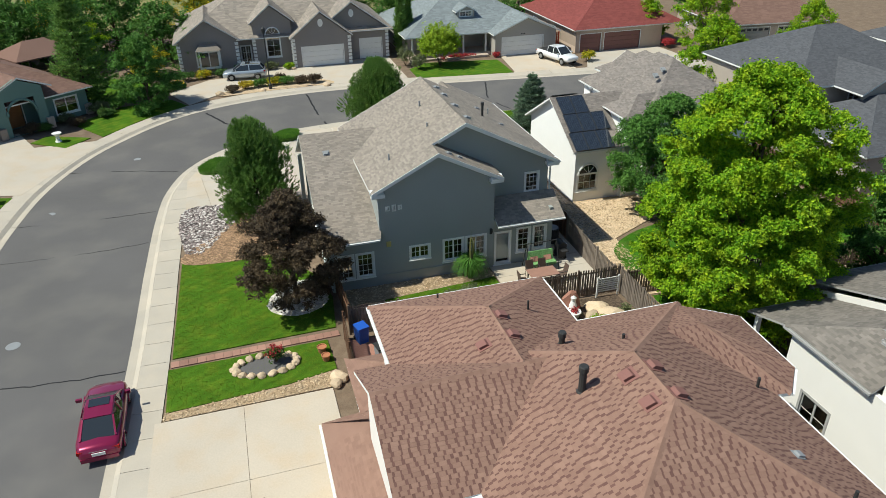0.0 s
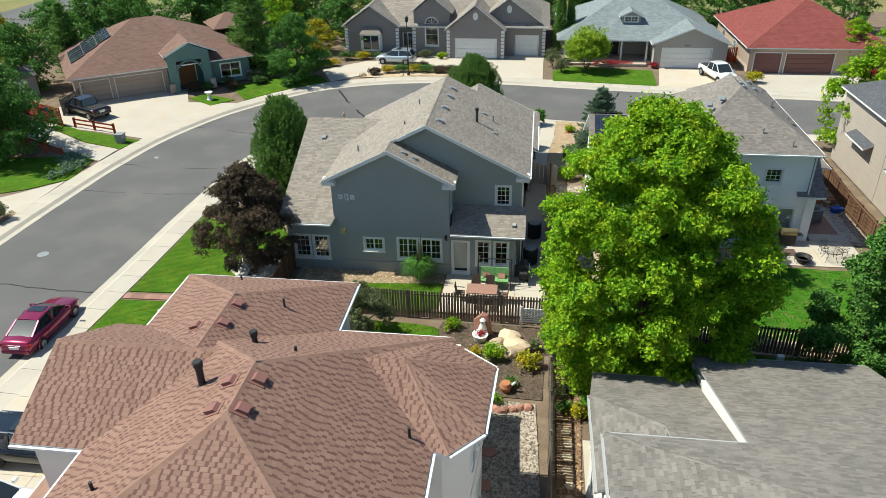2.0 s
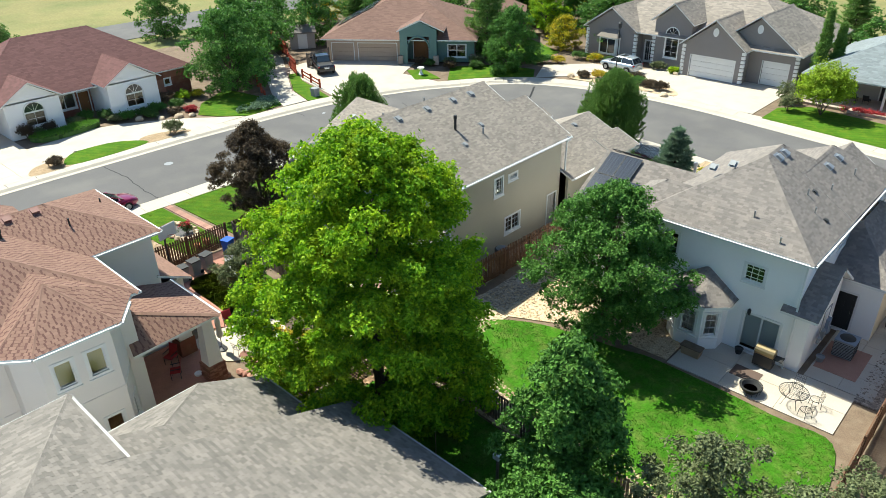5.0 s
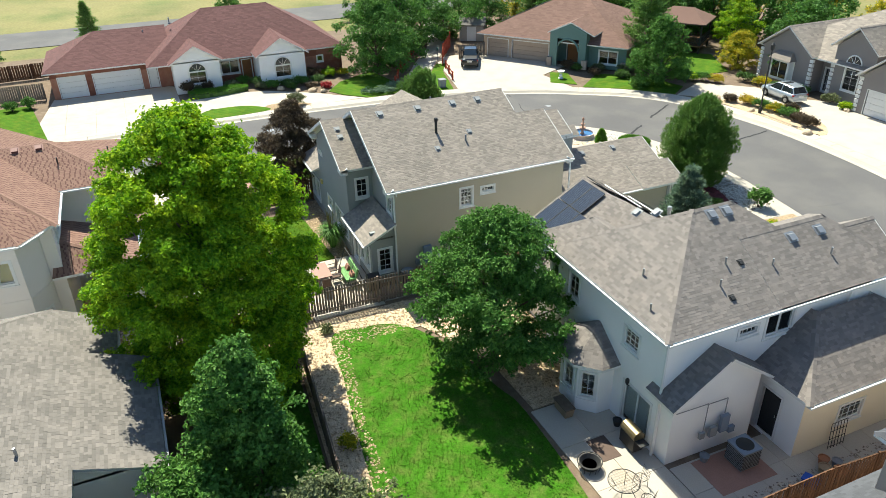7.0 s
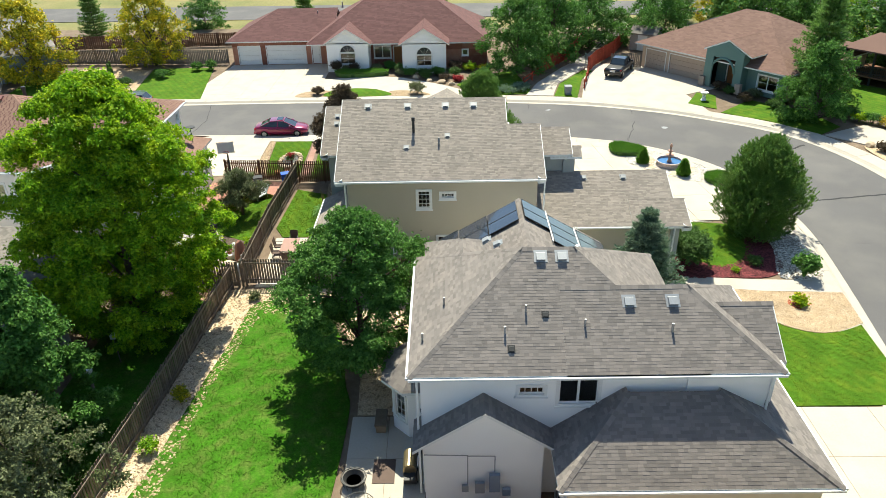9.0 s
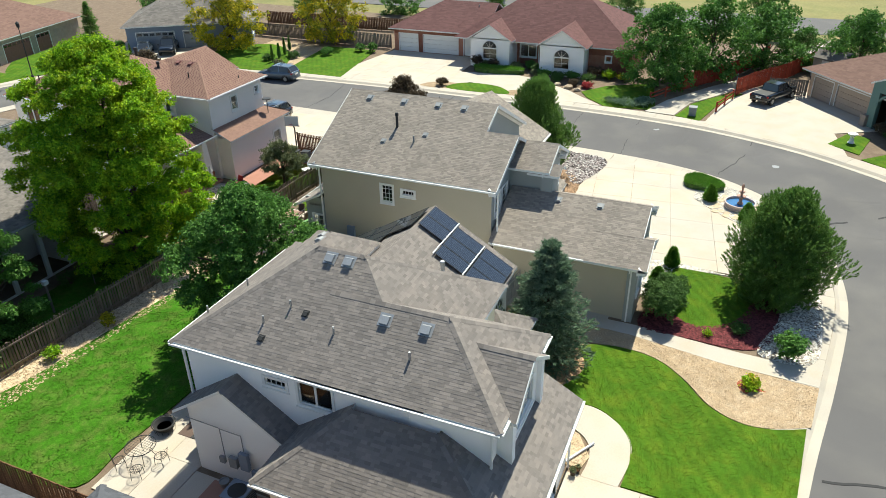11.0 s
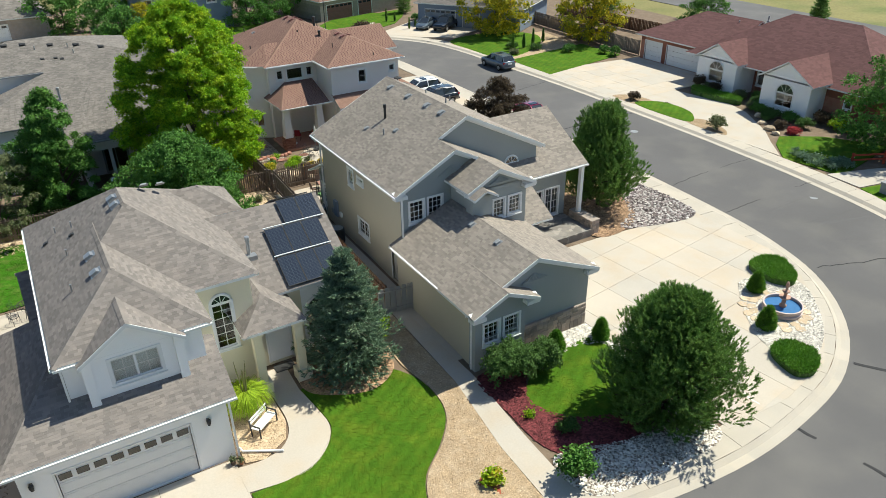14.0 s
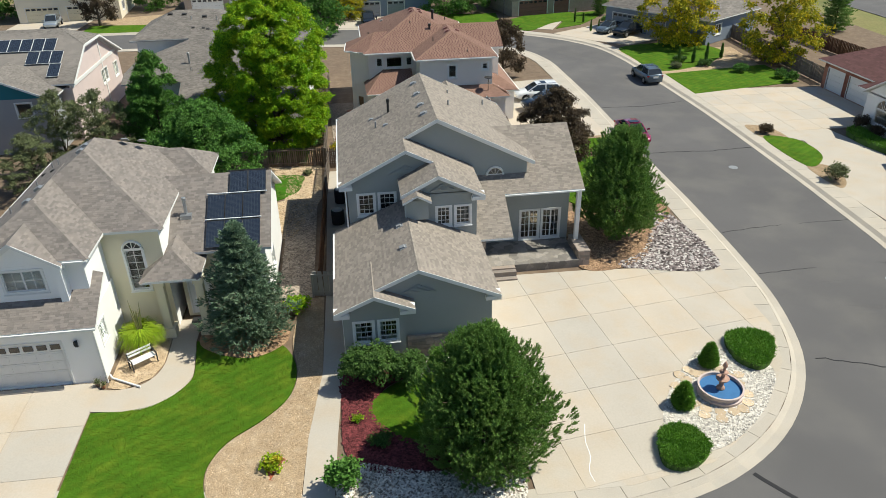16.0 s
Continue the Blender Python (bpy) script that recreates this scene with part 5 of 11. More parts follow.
for p, q, out, back in (((6.0, 34.6, EZ), (9.8, 34.6, aw(9.8)), SOUTH, 0.4), ((13.6, 34.6, EZ), (9.8, 34.6, aw(9.8)), SOUTH, 0.4), ((17.65, 36.0, EZ), (RX, 36.0, ax(RX)), SOUTH, 0.6), ((10.2, 36.0, aw(10.2)), (RX, 36.0, ax(RX)), SOUTH, 0.6),
                        ((17.65, 47.9, EZ), (13.85, 47.9, ax(13.85)), NORTH, 0.4), ((9.75, 47.9, ax(13.85) - S * 4.1), (13.85, 47.9, ax(13.85)), NORTH, 0.4), ((13.6, 45.95, ax(13.6)), (RX, 45.95, ax(RX)), NORTH, 0.35), ((6.0, 45.95, EZ), (RX, 45.95, aw(RX)), NORTH, 0.35),
                        ((18.1, 55.7, 3.1), (14.05, 55.7, 4.88), NORTH, 0.3), ((10.0, 55.7, 3.1), (14.05, 55.7, 4.88), NORTH, 0.3), ((9.75, 49.9, 5.82), (12.3, 49.9, 7.12), NORTH, 0.4), ((14.35, 49.9, 6.08), (12.3, 49.9, 7.12), NORTH, 0.4), ((14.3, 56.3, 3.1), (16.25, 56.3, 3.96), NORTH, 0.5), ((18.2, 56.3, 3.1), (16.25, 56.3, 3.96), NORTH, 0.5)):
    A.rake(p, q, out, back)
for p, along, out in (((6.0, 34.62, EZ), EAST, SOUTH), ((13.6, 34.62, EZ), WEST, SOUTH), ((17.65, 36.02, EZ), WEST, SOUTH), ((17.65, 47.88, EZ), WEST, NORTH), ((10.0, 55.68, 3.1), EAST, NORTH), ((18.2, 56.28, 3.1), WEST, NORTH), ((14.3, 56.28, 3.1), EAST, NORTH), ((9.75, 49.88, 5.82), EAST, NORTH)):
    A.cornice_return(p, along, out)
A.gutter((17.65, 36.0, EZ), (17.65, 47.9, EZ))
A.gutter((18.1, 47.8, 3.13), (18.1, 55.85, 3.13))
A.gutter((13.3, 34.55, 2.95), (17.55, 34.55, 2.95))
A.gutter((8.0, 46.9, 4.37), (3.1, 46.9, 4.37))
A.gutter((3.1, 34.5, 3.3), (6.3, 34.5, 3.3))
A.downpipe(17.3, 36.5, 0, 5.7)
A.downpipe(17.3, 47.9, 3.2, 5.7)
A.downpipe(17.8, 55.5, 0, 2.95)
part("porch_post", Geo().box(3.2, 3.45, 46.45, 46.7, 0.6, 4.2), WHITE, A.top)
STONED = [(part("porch_wall", Geo().box(2.9, 3.6, 46.0, 48.2, 0, 0.85), STONE, A.top), (2.9, 3.6, 46.0, 48.2, 0.0, 0.85))]
part("porch_floor", Geo().box(3.6, 9.6, 45.3, 48.3, 0, 0.3), FLAGSTONE, A.top)
for k in range(3):
    part("porch_step", Geo().box(7.6, 9.6, 48.3 + 0.32 * k, 48.62 + 0.32 * k, 0, 0.3 - 0.09 * k), STONE, A.top)
STONED.append((part("stone_pier", Geo().box(9.6, 10.45, 48.0, 49.3, 0, 2.7), STONE, A.top), (9.6, 10.45, 48.0, 49.3, 0.0, 2.7)))
STONED.append((part("stone_wainscot", Geo().box(10.5, 14.7, 55.41, 55.5, 0, 0.95), STONE, A.top), (10.5, 14.7, 55.41, 55.5, 0.0, 0.95)))

for x, y, z, w in ((13.85, 47.52, 6.42, 1.7), (12.05, 49.52, 6.12, 1.2), (14.05, 55.42, 3.5, 1.5)):
    vent = part("gable_vent", Geo().hull([Vector((x - w / 2 - 0.08, y, z - 0.05)), Vector((x + w / 2 + 0.08, y, z - 0.05)), Vector((x, y, z + w * 0.25 + 0.05))], [Vector((x - w / 2 - 0.08, y + 0.04, z - 0.05)), Vector((x + w / 2 + 0.08, y + 0.04, z - 0.05)), Vector((x, y + 0.04, z + w * 0.25 + 0.05))]), A.wall_mat, A.top)
    for k in range(5):
        f = k / 5
        part("slat", Geo().beam((x - w / 2 * (1 - f), y + 0.05, z + 0.02 + f * w * 0.25), (x + w / 2 * (1 - f), y + 0.05, z + 0.02 + f * w * 0.25), 0.05, 0.035), A.wall_mat, vent)

# the white two-storey house with solar panels
B = House("house_white", "white stucco two-storey house with dark grey shingle roof and double garage", wall=SIDING_B, roof=ROOF_B)
pl, ln = hip(26.4, 34.95, 40.92, 51.5, 5.95, 0.65)
B.roof(pl, [k for k in ln if k[0] != (34.95, 51.5, 5.95)], single=(31.4, 34.6, 43.0, 50.0, 300))
pl, ln = hip(29.2, 34.95, 46.5, 54.15, 5.962, 0.65, hip0=False)
B.roof(pl, ln[0:3])
pl, ln = gable_roof(30.3, 34.2, 51.0, 54.42, 5.83, 0.675)
B.roof(pl, ln)
# small hip to the south-west
pl, ln = hip(25.0, 30.0, 41.3, 44.75, 5.95, 0.65, "x", hip1=False)
B.roof(pl, ln)
pl, ln = gable_roof(21.4, 28.0, 41.6, 50.4, 3.9, 0.59, "x")
B.roof(pl, ln)
pl, ln = hip(24.85, 27.8, 47.5, 52.45, 3.5, 0.68, hip0=False)
B.roof(pl, ln)
# garage roof round the corner
B.roof([[(37.55, 46.0, 3.15), (37.55, 55.6, 3.15), (34.9, 52.0, 5.15), (34.9, 48.7, 5.15)], [(34.4, 46.0, 3.15), (37.55, 46.0, 3.15), (34.9, 48.7, 5.15), (34.4, 48.7, 5.15)],
        [(37.55, 55.6, 3.15), (29.1, 55.6, 3.15), (29.1, 53.0, 4.59), (33.0, 52.0, 5.15), (34.9, 52.0, 5.15)]],
       [((37.55, 46.0, 3.15), (34.9, 48.7, 5.15)), ((37.55, 55.6, 3.15), (34.9, 52.0, 5.15))])
pl, ln = gable_roof(34.0, 35.7, 41.0, 46.2, 3.17, 0.68, "x")
B.roof(pl, ln)
block(B, 26.75, 34.6, 41.32, 51.05, 0, 6.09, s=((0.9, 0.9, 3.9, 1.3, "win", 2, 3), (5.2, 1.0, 3.9, 0.95, "win", 3, 4), (5.6, 1.8, 0.15, 2.1, "french", 1, 1, BLIND)),
      e=((3.5, 1.0, 4.8, 0.42, "win", 4, 1), (4.95, 1.5, 4.35, 1.25, "double", 1, 1)), w=(), sides="sew")
B.wall((34.7, 51.05), (29.6, 51.05), 0, 5.95)
B.wall((29.6, 51.07), (26.75, 51.07), 0, 5.95, [(0.95, 0.95, 2.3, 2.4, "arch", 2, 6)], CREAM_B)
block(B, 29.6, 34.7, 51.05, 53.75, 0, 6.09, sides="enw")
block(B, 25.4, 26.7, 41.7, 44.35, 0, 6.0, s=((0.25, 0.8, 4.0, 1.25, "win", 2, 3),), sides="snw")
B.wall((33.75, 54.12), (30.75, 54.12), 4.0, 5.85, [(0.6, 1.85, 4.45, 1.15, "double", 2, 2)])
B.gable((33.85, 54.16), (30.65, 54.16), 5.85, 6.93)
for x in (30.3, 34.2):
    B.rake((x, 54.42, 5.83), (32.25, 54.42, 5.83 + 0.675 * 1.95), (0, 1, 0), 0.26, 0.16)
part("dormer_fin", Geo().box(30.42, 30.76, 53.7, 54.3, 3.75, 5.9), SIDING_B, B.top)
part("dormer_fin", Geo().box(33.74, 34.08, 53.7, 54.3, 3.75, 5.9), SIDING_B, B.top)
block(B, 21.8, 26.4, 42.0, 50.0, 0, 4.1, s=((0.3, 1.5, 0.75, 1.25, "arch", 3, 2),), w=((2.2, 1.2, 0.9, 1.2, "win", 2, 3),), n=((2.4, 1.5, 0.6, 1.6, "arch", 3, 3),), sides="snw")
B.gable((21.8, 50.0), (21.8, 42.0), 4.1, 6.35)
B.wall((26.4, 50.02), (24.2, 50.02), 0, 3.7, [(0.3, 1.1, 0.1, 2.1, "door", 1, 1, DARK_METAL)], CREAM_B)
for cx, cy in ((25.1, 51.75), (27.05, 51.75)):
    g = Geo().box(cx - 0.35, cx + 0.35, cy - 0.35, cy + 0.35, 0, 0.35).box(cx - 0.2, cx + 0.2, cy - 0.2, cy + 0.2, 0.35, 2.95).box(cx - 0.27, cx + 0.27, cy - 0.27, cy + 0.27, 2.95, 3.25)
    part("porch_column", g, CREAM_B, B.top)
block(B, 29.5, 37.1, 46.4, 55.2, 0, 3.15, n=((1.2, 4.88, 0.03, 2.2, "garage_lights", 8, 1),), w=((0.9, 0.8, 1.3, 1.1, "win", 2, 3),), sides="nw")
B.wall((37.1, 46.4), (37.1, 55.2), 0, 3.15, [(2.2, 1.4, 0.9, 0.95, "win", 4, 3)], PALE_CREAM)
B.wall((34.8, 46.4), (37.1, 46.4), 0, 3.15, [(0.3, 0.95, 0.1, 2.1, "door", 1, 1, DARK_METAL)])
block(B, 34.6, 35.3, 41.4, 45.8, 0, 3.2, sides="se")
B.gable((35.3, 41.4), (35.3, 45.8), 3.2, 4.72)
# breakfast bay
for (p, q, o) in (((29.6, 39.9), (30.9, 39.9), [(0.25, 0.8, 0.8, 1.35, "win", 2, 3)]), ((30.9, 39.9), (31.6, 40.6), [(0.15, 0.7, 0.8, 1.35, "win", 2, 3)]), ((31.6, 40.6), (31.6, 41.4), []), ((28.9, 40.6), (29.6, 39.9), [(0.15, 0.7, 0.8, 1.35, "win", 2, 3)]), ((28.9, 41.4), (28.9, 40.6), [])):
    B.wall(p, q, 0, 2.7, o)
bay = [(28.5, 41.4), (28.5, 40.4), (29.4, 39.5), (31.1, 39.5), (32.0, 40.4), (32.0, 41.4)]
B.roof([[(*bay[i], 2.75), (*bay[i + 1], 2.75), (30.25, 41.4, 4.0)] for i in range(5)])
floor_in(B, 26.6, 34.5, 41.6, 50.85, 2.95)
for p, q in (((34.95, 40.92, 5.95), (34.95, 54.15, 5.95)), ((26.4, 40.92, 5.95), (34.95, 40.92, 5.95)), ((37.55, 46.0, 3.15), (37.55, 55.6, 3.15)), ((37.55, 55.6, 3.15), (29.1, 55.6, 3.15)), ((34.95, 54.15, 5.95), (34.2, 54.15, 5.95)), ((30.3, 54.15, 5.95), (29.2, 54.15, 5.95))):
    B.gutter(p, q)
B.downpipe(34.66, 41.2, 0, 5.8)
B.downpipe(34.75, 53.8, 4, 5.8)
B.downpipe(29.4, 55.3, 0, 3.0)

# the cream house with the brown roof
C = House("house_cream_brown_roof", "cream stucco two-storey house with a broad brown-red shingle hip roof", wall=SIDING_C, roof=ROOF_C)
pl, ln = hip(4.75, 15.2, 7.2, 19.85, 6.5, 0.49)
C.roof(pl, ln, course=0.14, width=0.15, even=True, single=(10.6, 14.4, 13.2, 18.6, 300))
pl, ln = gable_roof(2.35, 8.0, 13.1, 19.45, 6.5, 0.5, "x")
C.roof(pl, ln, course=0.14, width=0.15, even=True)
pl, ln = hip(3.6, 10.85, 16.27, 23.15, 6.55, 0.43, hip0=False)
C.roof(pl, ln, course=0.14, width=0.15, even=True)
tur = [(14.9, 19.75), (15.6, 19.2), (16.82, 18.28), (16.66, 15.08), (15.7, 14.05), (14.6, 14.15)]
C.roof([[(*tur[i], 6.52), (*tur[i + 1], 6.52), (14.0, 16.8, 7.75)] for i in range(5)] + [[(14.0, 16.8, 7.75), (12.6, 16.8, 7.76), (14.9, 19.75, 6.52)], [(14.0, 16.8, 7.75), (14.6, 14.15, 6.52), (12.6, 16.8, 7.76)]],
       [((*tur[2], 6.52), (14.0, 16.8, 7.75)), ((*tur[3], 6.52), (14.0, 16.8, 7.75)), ((*tur[4], 6.52), (14.0, 16.8, 7.75))], course=0.14, width=0.15, even=True)
C.roof([[(10.9, 23.1, 3.7), (15.2, 23.1, 3.7), (13.4, 19.3, 4.95), (10.9, 19.3, 4.95)], [(15.2, 23.1, 3.7), (15.3, 18.9, 3.7), (13.4, 19.3, 4.95)]], [((15.2, 23.1, 3.7), (13.4, 19.3, 4.95))], course=0.14, width=0.15, even=True)
C.roof([[(1.15, 6.5, 2.9), (4.3, 6.5, 4.45), (4.3, 19.2, 4.45), (3.0, 19.5, 3.8), (1.15, 21.2, 2.9)], [(1.15, 21.2, 2.9), (3.0, 19.5, 3.8), (4.3, 19.2, 4.45), (4.3, 21.2, 2.9)], [(2.65, 21.0, 3.1), (4.1, 21.0, 3.75), (4.1, 22.6, 4.1), (2.65, 24.3, 3.3)], [(2.65, 24.3, 3.3), (4.1, 22.6, 4.1), (10.5, 22.6, 4.1), (10.5, 24.3, 3.3)]])
block(C, 5.15, 14.8, 7.6, 19.45, 0, 6.56, e=((1.0, 1.5, 4.3, 1.4, "double", 1, 1, DOOR_WOOD), (4.6, 1.6, 4.3, 1.4, "double", 1, 1, DOOR_WOOD), (1.0, 1.5, 1.0, 1.3, "double", 1, 1), (4.6, 1.6, 1.0, 1.3, "double", 1, 1)), n=((0.7, 0.6, 5.15, 0.85, "win", 1, 1), (1.6, 1.5, 5.05, 1.0, "win", 1, 1), (3.4, 0.6, 5.15, 0.85, "win", 1, 1)))
block(C, 2.7, 6.0, 13.5, 19.05, 0, 6.5, sides="snw")
C.gable((2.7, 19.05), (2.7, 13.5), 6.5, 7.9)
block(C, 4.0, 10.45, 18.0, 22.75, 0, 6.6, n=((2.5, 0.75, 4.75, 1.15, "win", 1, 2), (5.5, 0.55, 5.35, 0.6, "win", 1, 2)), sides="nwe")
bw = [(14.8, 18.85), (15.0, 18.8), (16.4, 17.95), (16.2, 15.25), (15.4, 14.55), (14.8, 14.5)]
for i, o in ((1, [(0.5, 0.7, 1.0, 1.3, "win", 1, 1, DOOR_WOOD)]), (2, [(0.4, 0.75, 4.4, 1.2, "win", 1, 1, YELLOW_BLIND), (1.6, 0.75, 4.4, 1.2, "win", 1, 1, YELLOW_BLIND), (0.4, 0.75, 1.0, 1.3, "win", 1, 1, DOOR_WOOD), (1.6, 0.75, 1.0, 1.3, "win", 1, 1, DOOR_WOOD)]), (3, []), (4, []), (0, [])):
    C.wall(bw[i + 1], bw[i], 0, 6.5, o)
block(C, 1.5, 4.2, 7.0, 20.8, 0, 2.9, w=((8.2, 4.88, 0.03, 2.2, "garage", 1, 1), (2.6, 2.6, 0.03, 2.2, "garage", 1, 1)), sides="snw")
block(C, 3.0, 10.2, 20.8, 23.95, 0, 3.3, n=((5.4, 1.0, 0.9, 1.3, "win", 1, 2, BLIND),), sides="nwe")
for cx, cy in ((11.8, 22.6), (14.7, 22.5)):
    g = Geo().hull([Vector(k) for k in ((cx - 0.36, cy - 0.36, 1.1), (cx + 0.36, cy - 0.36, 1.1), (cx + 0.36, cy + 0.36, 1.1), (cx - 0.36, cy + 0.36, 1.1))], [Vector(k) for k in ((cx - 0.24, cy - 0.24, 3.5), (cx + 0.24, cy - 0.24, 3.5), (cx + 0.24, cy + 0.24, 3.5), (cx - 0.24, cy + 0.24, 3.5))])
    part("porch_column", g, SIDING_C, C.top)
    col = part("column_base", Geo().box(cx - 0.42, cx + 0.42, cy - 0.42, cy + 0.42, 0, 1.1), BRICK, C.top)
BRICKED = (col, (cx - 0.42, cx + 0.42, cy - 0.42, cy + 0.42, 0.18, 1.1))
for p, q in list(zip(bw[1:], bw)) + [((14.8, 7.6), (14.8, 14.5))]:
    part("wall_band", Geo().beam((*p, 3.35), (*q, 3.35), 0.06, 0.18), SIDING_C, C.top)
part("porch_floor", Geo().box(10.7, 15.1, 19.5, 23.1, 0, 0.18), RED_STONE, C.top)
floor_in(C, 5.3, 14.6, 7.8, 19.3, 3.0)
for p, q in (((15.2, 7.2, 6.5), (15.2, 14.2, 6.5)), ((4.75, 13.1, 6.5), (4.75, 7.2, 6.5)), ((15.2, 19.85, 6.5), (10.8, 19.85, 6.5)), ((10.85, 19.8, 6.55), (10.85, 23.15, 6.55)), ((10.85, 23.15, 6.55), (3.6, 23.15, 6.55)), ((3.6, 23.15, 6.55), (3.6, 19.4, 6.55)), ((2.35, 13.1, 6.5), (4.75, 13.1, 6.5)), ((15.1, 23.1, 3.75), (10.6, 23.1, 3.75)), ((1.15, 21.2, 2.9), (1.15, 6.5, 2.9))):
    C.gutter(p, q)
for i in range(1, 4):
    C.gutter((*tur[i + 1], 6.52), (*tur[i], 6.52))

# the single-storey grey-roofed house
D = House("house_grey_roof", "warm white stucco house with a broad mid-grey shingle roof", wall=SIDING_D, roof=ROOF_D, trim=DRIP)
dz = lambda y: 3.95 + 0.37 * (23.1 - y)
APEX, KNEE = (30.0, 9.2, dz(9.2)), (33.2, 9.3, dz(9.3))
D.roof([[(24.5, 23.1, 3.95), (31.25, 23.1, 3.95), (31.25, 14.0, dz(14)), (24.3, 14.0, dz(14))], [(24.3, 14.0, dz(14)), (36.6, 14.0, dz(14)), KNEE, APEX, (24.3, 12.55, dz(12.55))], [(24.3, 15.0, dz(15)), (24.3, 12.55, dz(12.55)), (20.2, 15.0, dz(15))],
        [(31.0, 20.4, dz(20.4)), (36.3, 20.4, dz(20.4)), (36.3, 18.9, dz(18.9)), (31.2, 14.2, dz(14.2)), (31.0, 14.2, dz(14.2))], [(31.2, 14.2, dz(14.2)), (36.3, 18.9, dz(18.9)), (36.3, 14.2, dz(18.9))],
        [(20.2, 15.0, dz(15)), APEX, (20.2, 3.4, dz(15))], [(36.6, 14.0, dz(14)), (36.6, 4.6, dz(14)), KNEE], [(20.2, 3.4, dz(15)), APEX, KNEE, (36.6, 4.6, dz(14))]],
       [(APEX, KNEE), ((20.2, 15.0, dz(15)), APEX), ((36.6, 14.0, dz(14)), KNEE), ((20.2, 3.4, dz(15)), APEX), ((36.6, 4.6, dz(14)), KNEE), ((36.3, 18.9, dz(18.9)), (31.2, 14.2, dz(14.2)))], single=(24.6, 30.6, 18.0, 22.8, 300), width=0.24, thick=0.1, raise_by=0.01)
D.wall((36.1, 13.6), (30.9, 13.6), 0, 7.15)
D.wall((36.1, 5.0), (36.1, 13.6), 0, 7.1, [(3.0, 1.5, 4.4, 1.3, "double", 1, 2)])
D.wall((35.9, 20.0), (30.8, 20.0), 0, 4.95)
D.wall((35.9, 13.8), (35.9, 20.0), 0, 4.95)
D.wall((20.6, 5.0), (36.1, 5.0), 0, 7.05)
D.roof([[(20.5, 21.75, 3.8), (24.4, 21.75, 3.8), (24.4, 19.3, 4.74), (20.2, 19.3, 4.74)], [(20.2, 19.3, 4.74), (24.4, 19.3, 4.74), (24.4, 16.9, 5.68), (22.4, 16.9, 5.68)],
        [(22.4, 16.9, 5.68), (24.4, 16.9, 5.68), (24.4, 14.8, 6.5), (22.4, 14.8, 6.5)], [(20.2, 19.3, 4.74), (22.4, 16.9, 5.68), (22.4, 14.8, 5.68), (20.2, 14.8, 4.74)]],
       [((20.2, 19.3, 4.74), (22.4, 16.9, 5.68))], width=0.24, thick=0.1)
D.wall((20.9, 18.9), (24.5, 18.9), 0, 4.4)
D.wall((20.4, 19.0), (20.4, 3.0), 0, 4.6, [(1.2, 1.5, 0.9, 1.5, "double", 1, 2), (9.5, 1.5, 0.9, 1.5, "double", 1, 2)])
D.wall((24.5, 22.7), (24.5, 12.0), 0, 3.9)
D.gable((24.5, 22.9), (24.5, 12.9), 3.6, 7.4, 0.98)
D.wall((30.6, 22.7), (24.5, 22.7), 0, 3.8, [(0.3, 5.4, 0.05, 3.0, "void")])
D.wall((30.5, 19.6), (24.6, 19.6), 0, 3.7, [(1.6, 1.8, 0.1, 2.1, "slider", 1, 1)])
for x in (26.4, 28.6):
    part("porch_post", Geo().box(x - 0.12, x + 0.12, 22.5, 22.7, 0, 3.1), WHITE, D.top)
D.wall((30.6, 12.8), (30.6, 22.7), 0, 3.8)
D.gable((30.6, 13.6), (30.6, 22.9), 3.7, 7.2, 0.02)
block(D, 20.6, 24.4, 3.0, 14.7, 3.5, 6.9, w=((2.4, 1.6, 4.6, 1.5, "double", 1, 2),), sides="nw")
for p, q in (((24.4, 21.75, 3.8), (20.5, 21.75, 3.8)), ((31.25, 23.1, 3.95), (24.5, 23.1, 3.95)), ((24.3, 15.0, dz(15)), (20.2, 15.0, dz(15))), ((20.2, 15.0, dz(15)), (20.2, 3.4, dz(15))), ((36.6, 14.0, dz(14)), (31.0, 14.0, dz(14))), ((20.2, 19.3, 4.74), (20.2, 14.8, 4.74))):
    D.gutter(p, q)
for cx in (20.8, 24.0):
    part("porch_post", Geo().box(cx - 0.1, cx + 0.1, 21.3, 21.5, 0, 3.85), WHITE, D.top)
part("porch_floor", Geo().box(20.4, 24.4, 18.9, 21.8, 0, 0.15), CONCRETE, D.top)

for x, y in ((32.07, 10.0), (30.1, 10.5), (28.2, 10.9), (26.4, 11.6), (33.4, 9.9)):
    D.vent((x, y, dz(y)), (0, 0.37, 1), DARK_METAL, 0.32)
for x, y in ((31.0, 12.3), (30.04, 12.4), (29.6, 12.6)):
    D.vent((x, y, dz(y)), (0, 0.37, 1), DARK_METAL, 0.2)
for x, y in ((31.3, 10.9), (28.86, 11.1), (28.6, 12.0), (30.5, 18.9)):
    D.pipe(x, y, dz(y), 0.45, 0.05, METAL)
D.pipe(30.75, 17.8, dz(17.8), 1.1, 0.09, METAL, True)

# the long brick ranch house across the street
E_ = House("house_brick_ranch", "long red brick ranch house with dark red shingle roof", at=(-32.6, 46.5, 0), wall=BRICK, roof=ROOF_E)


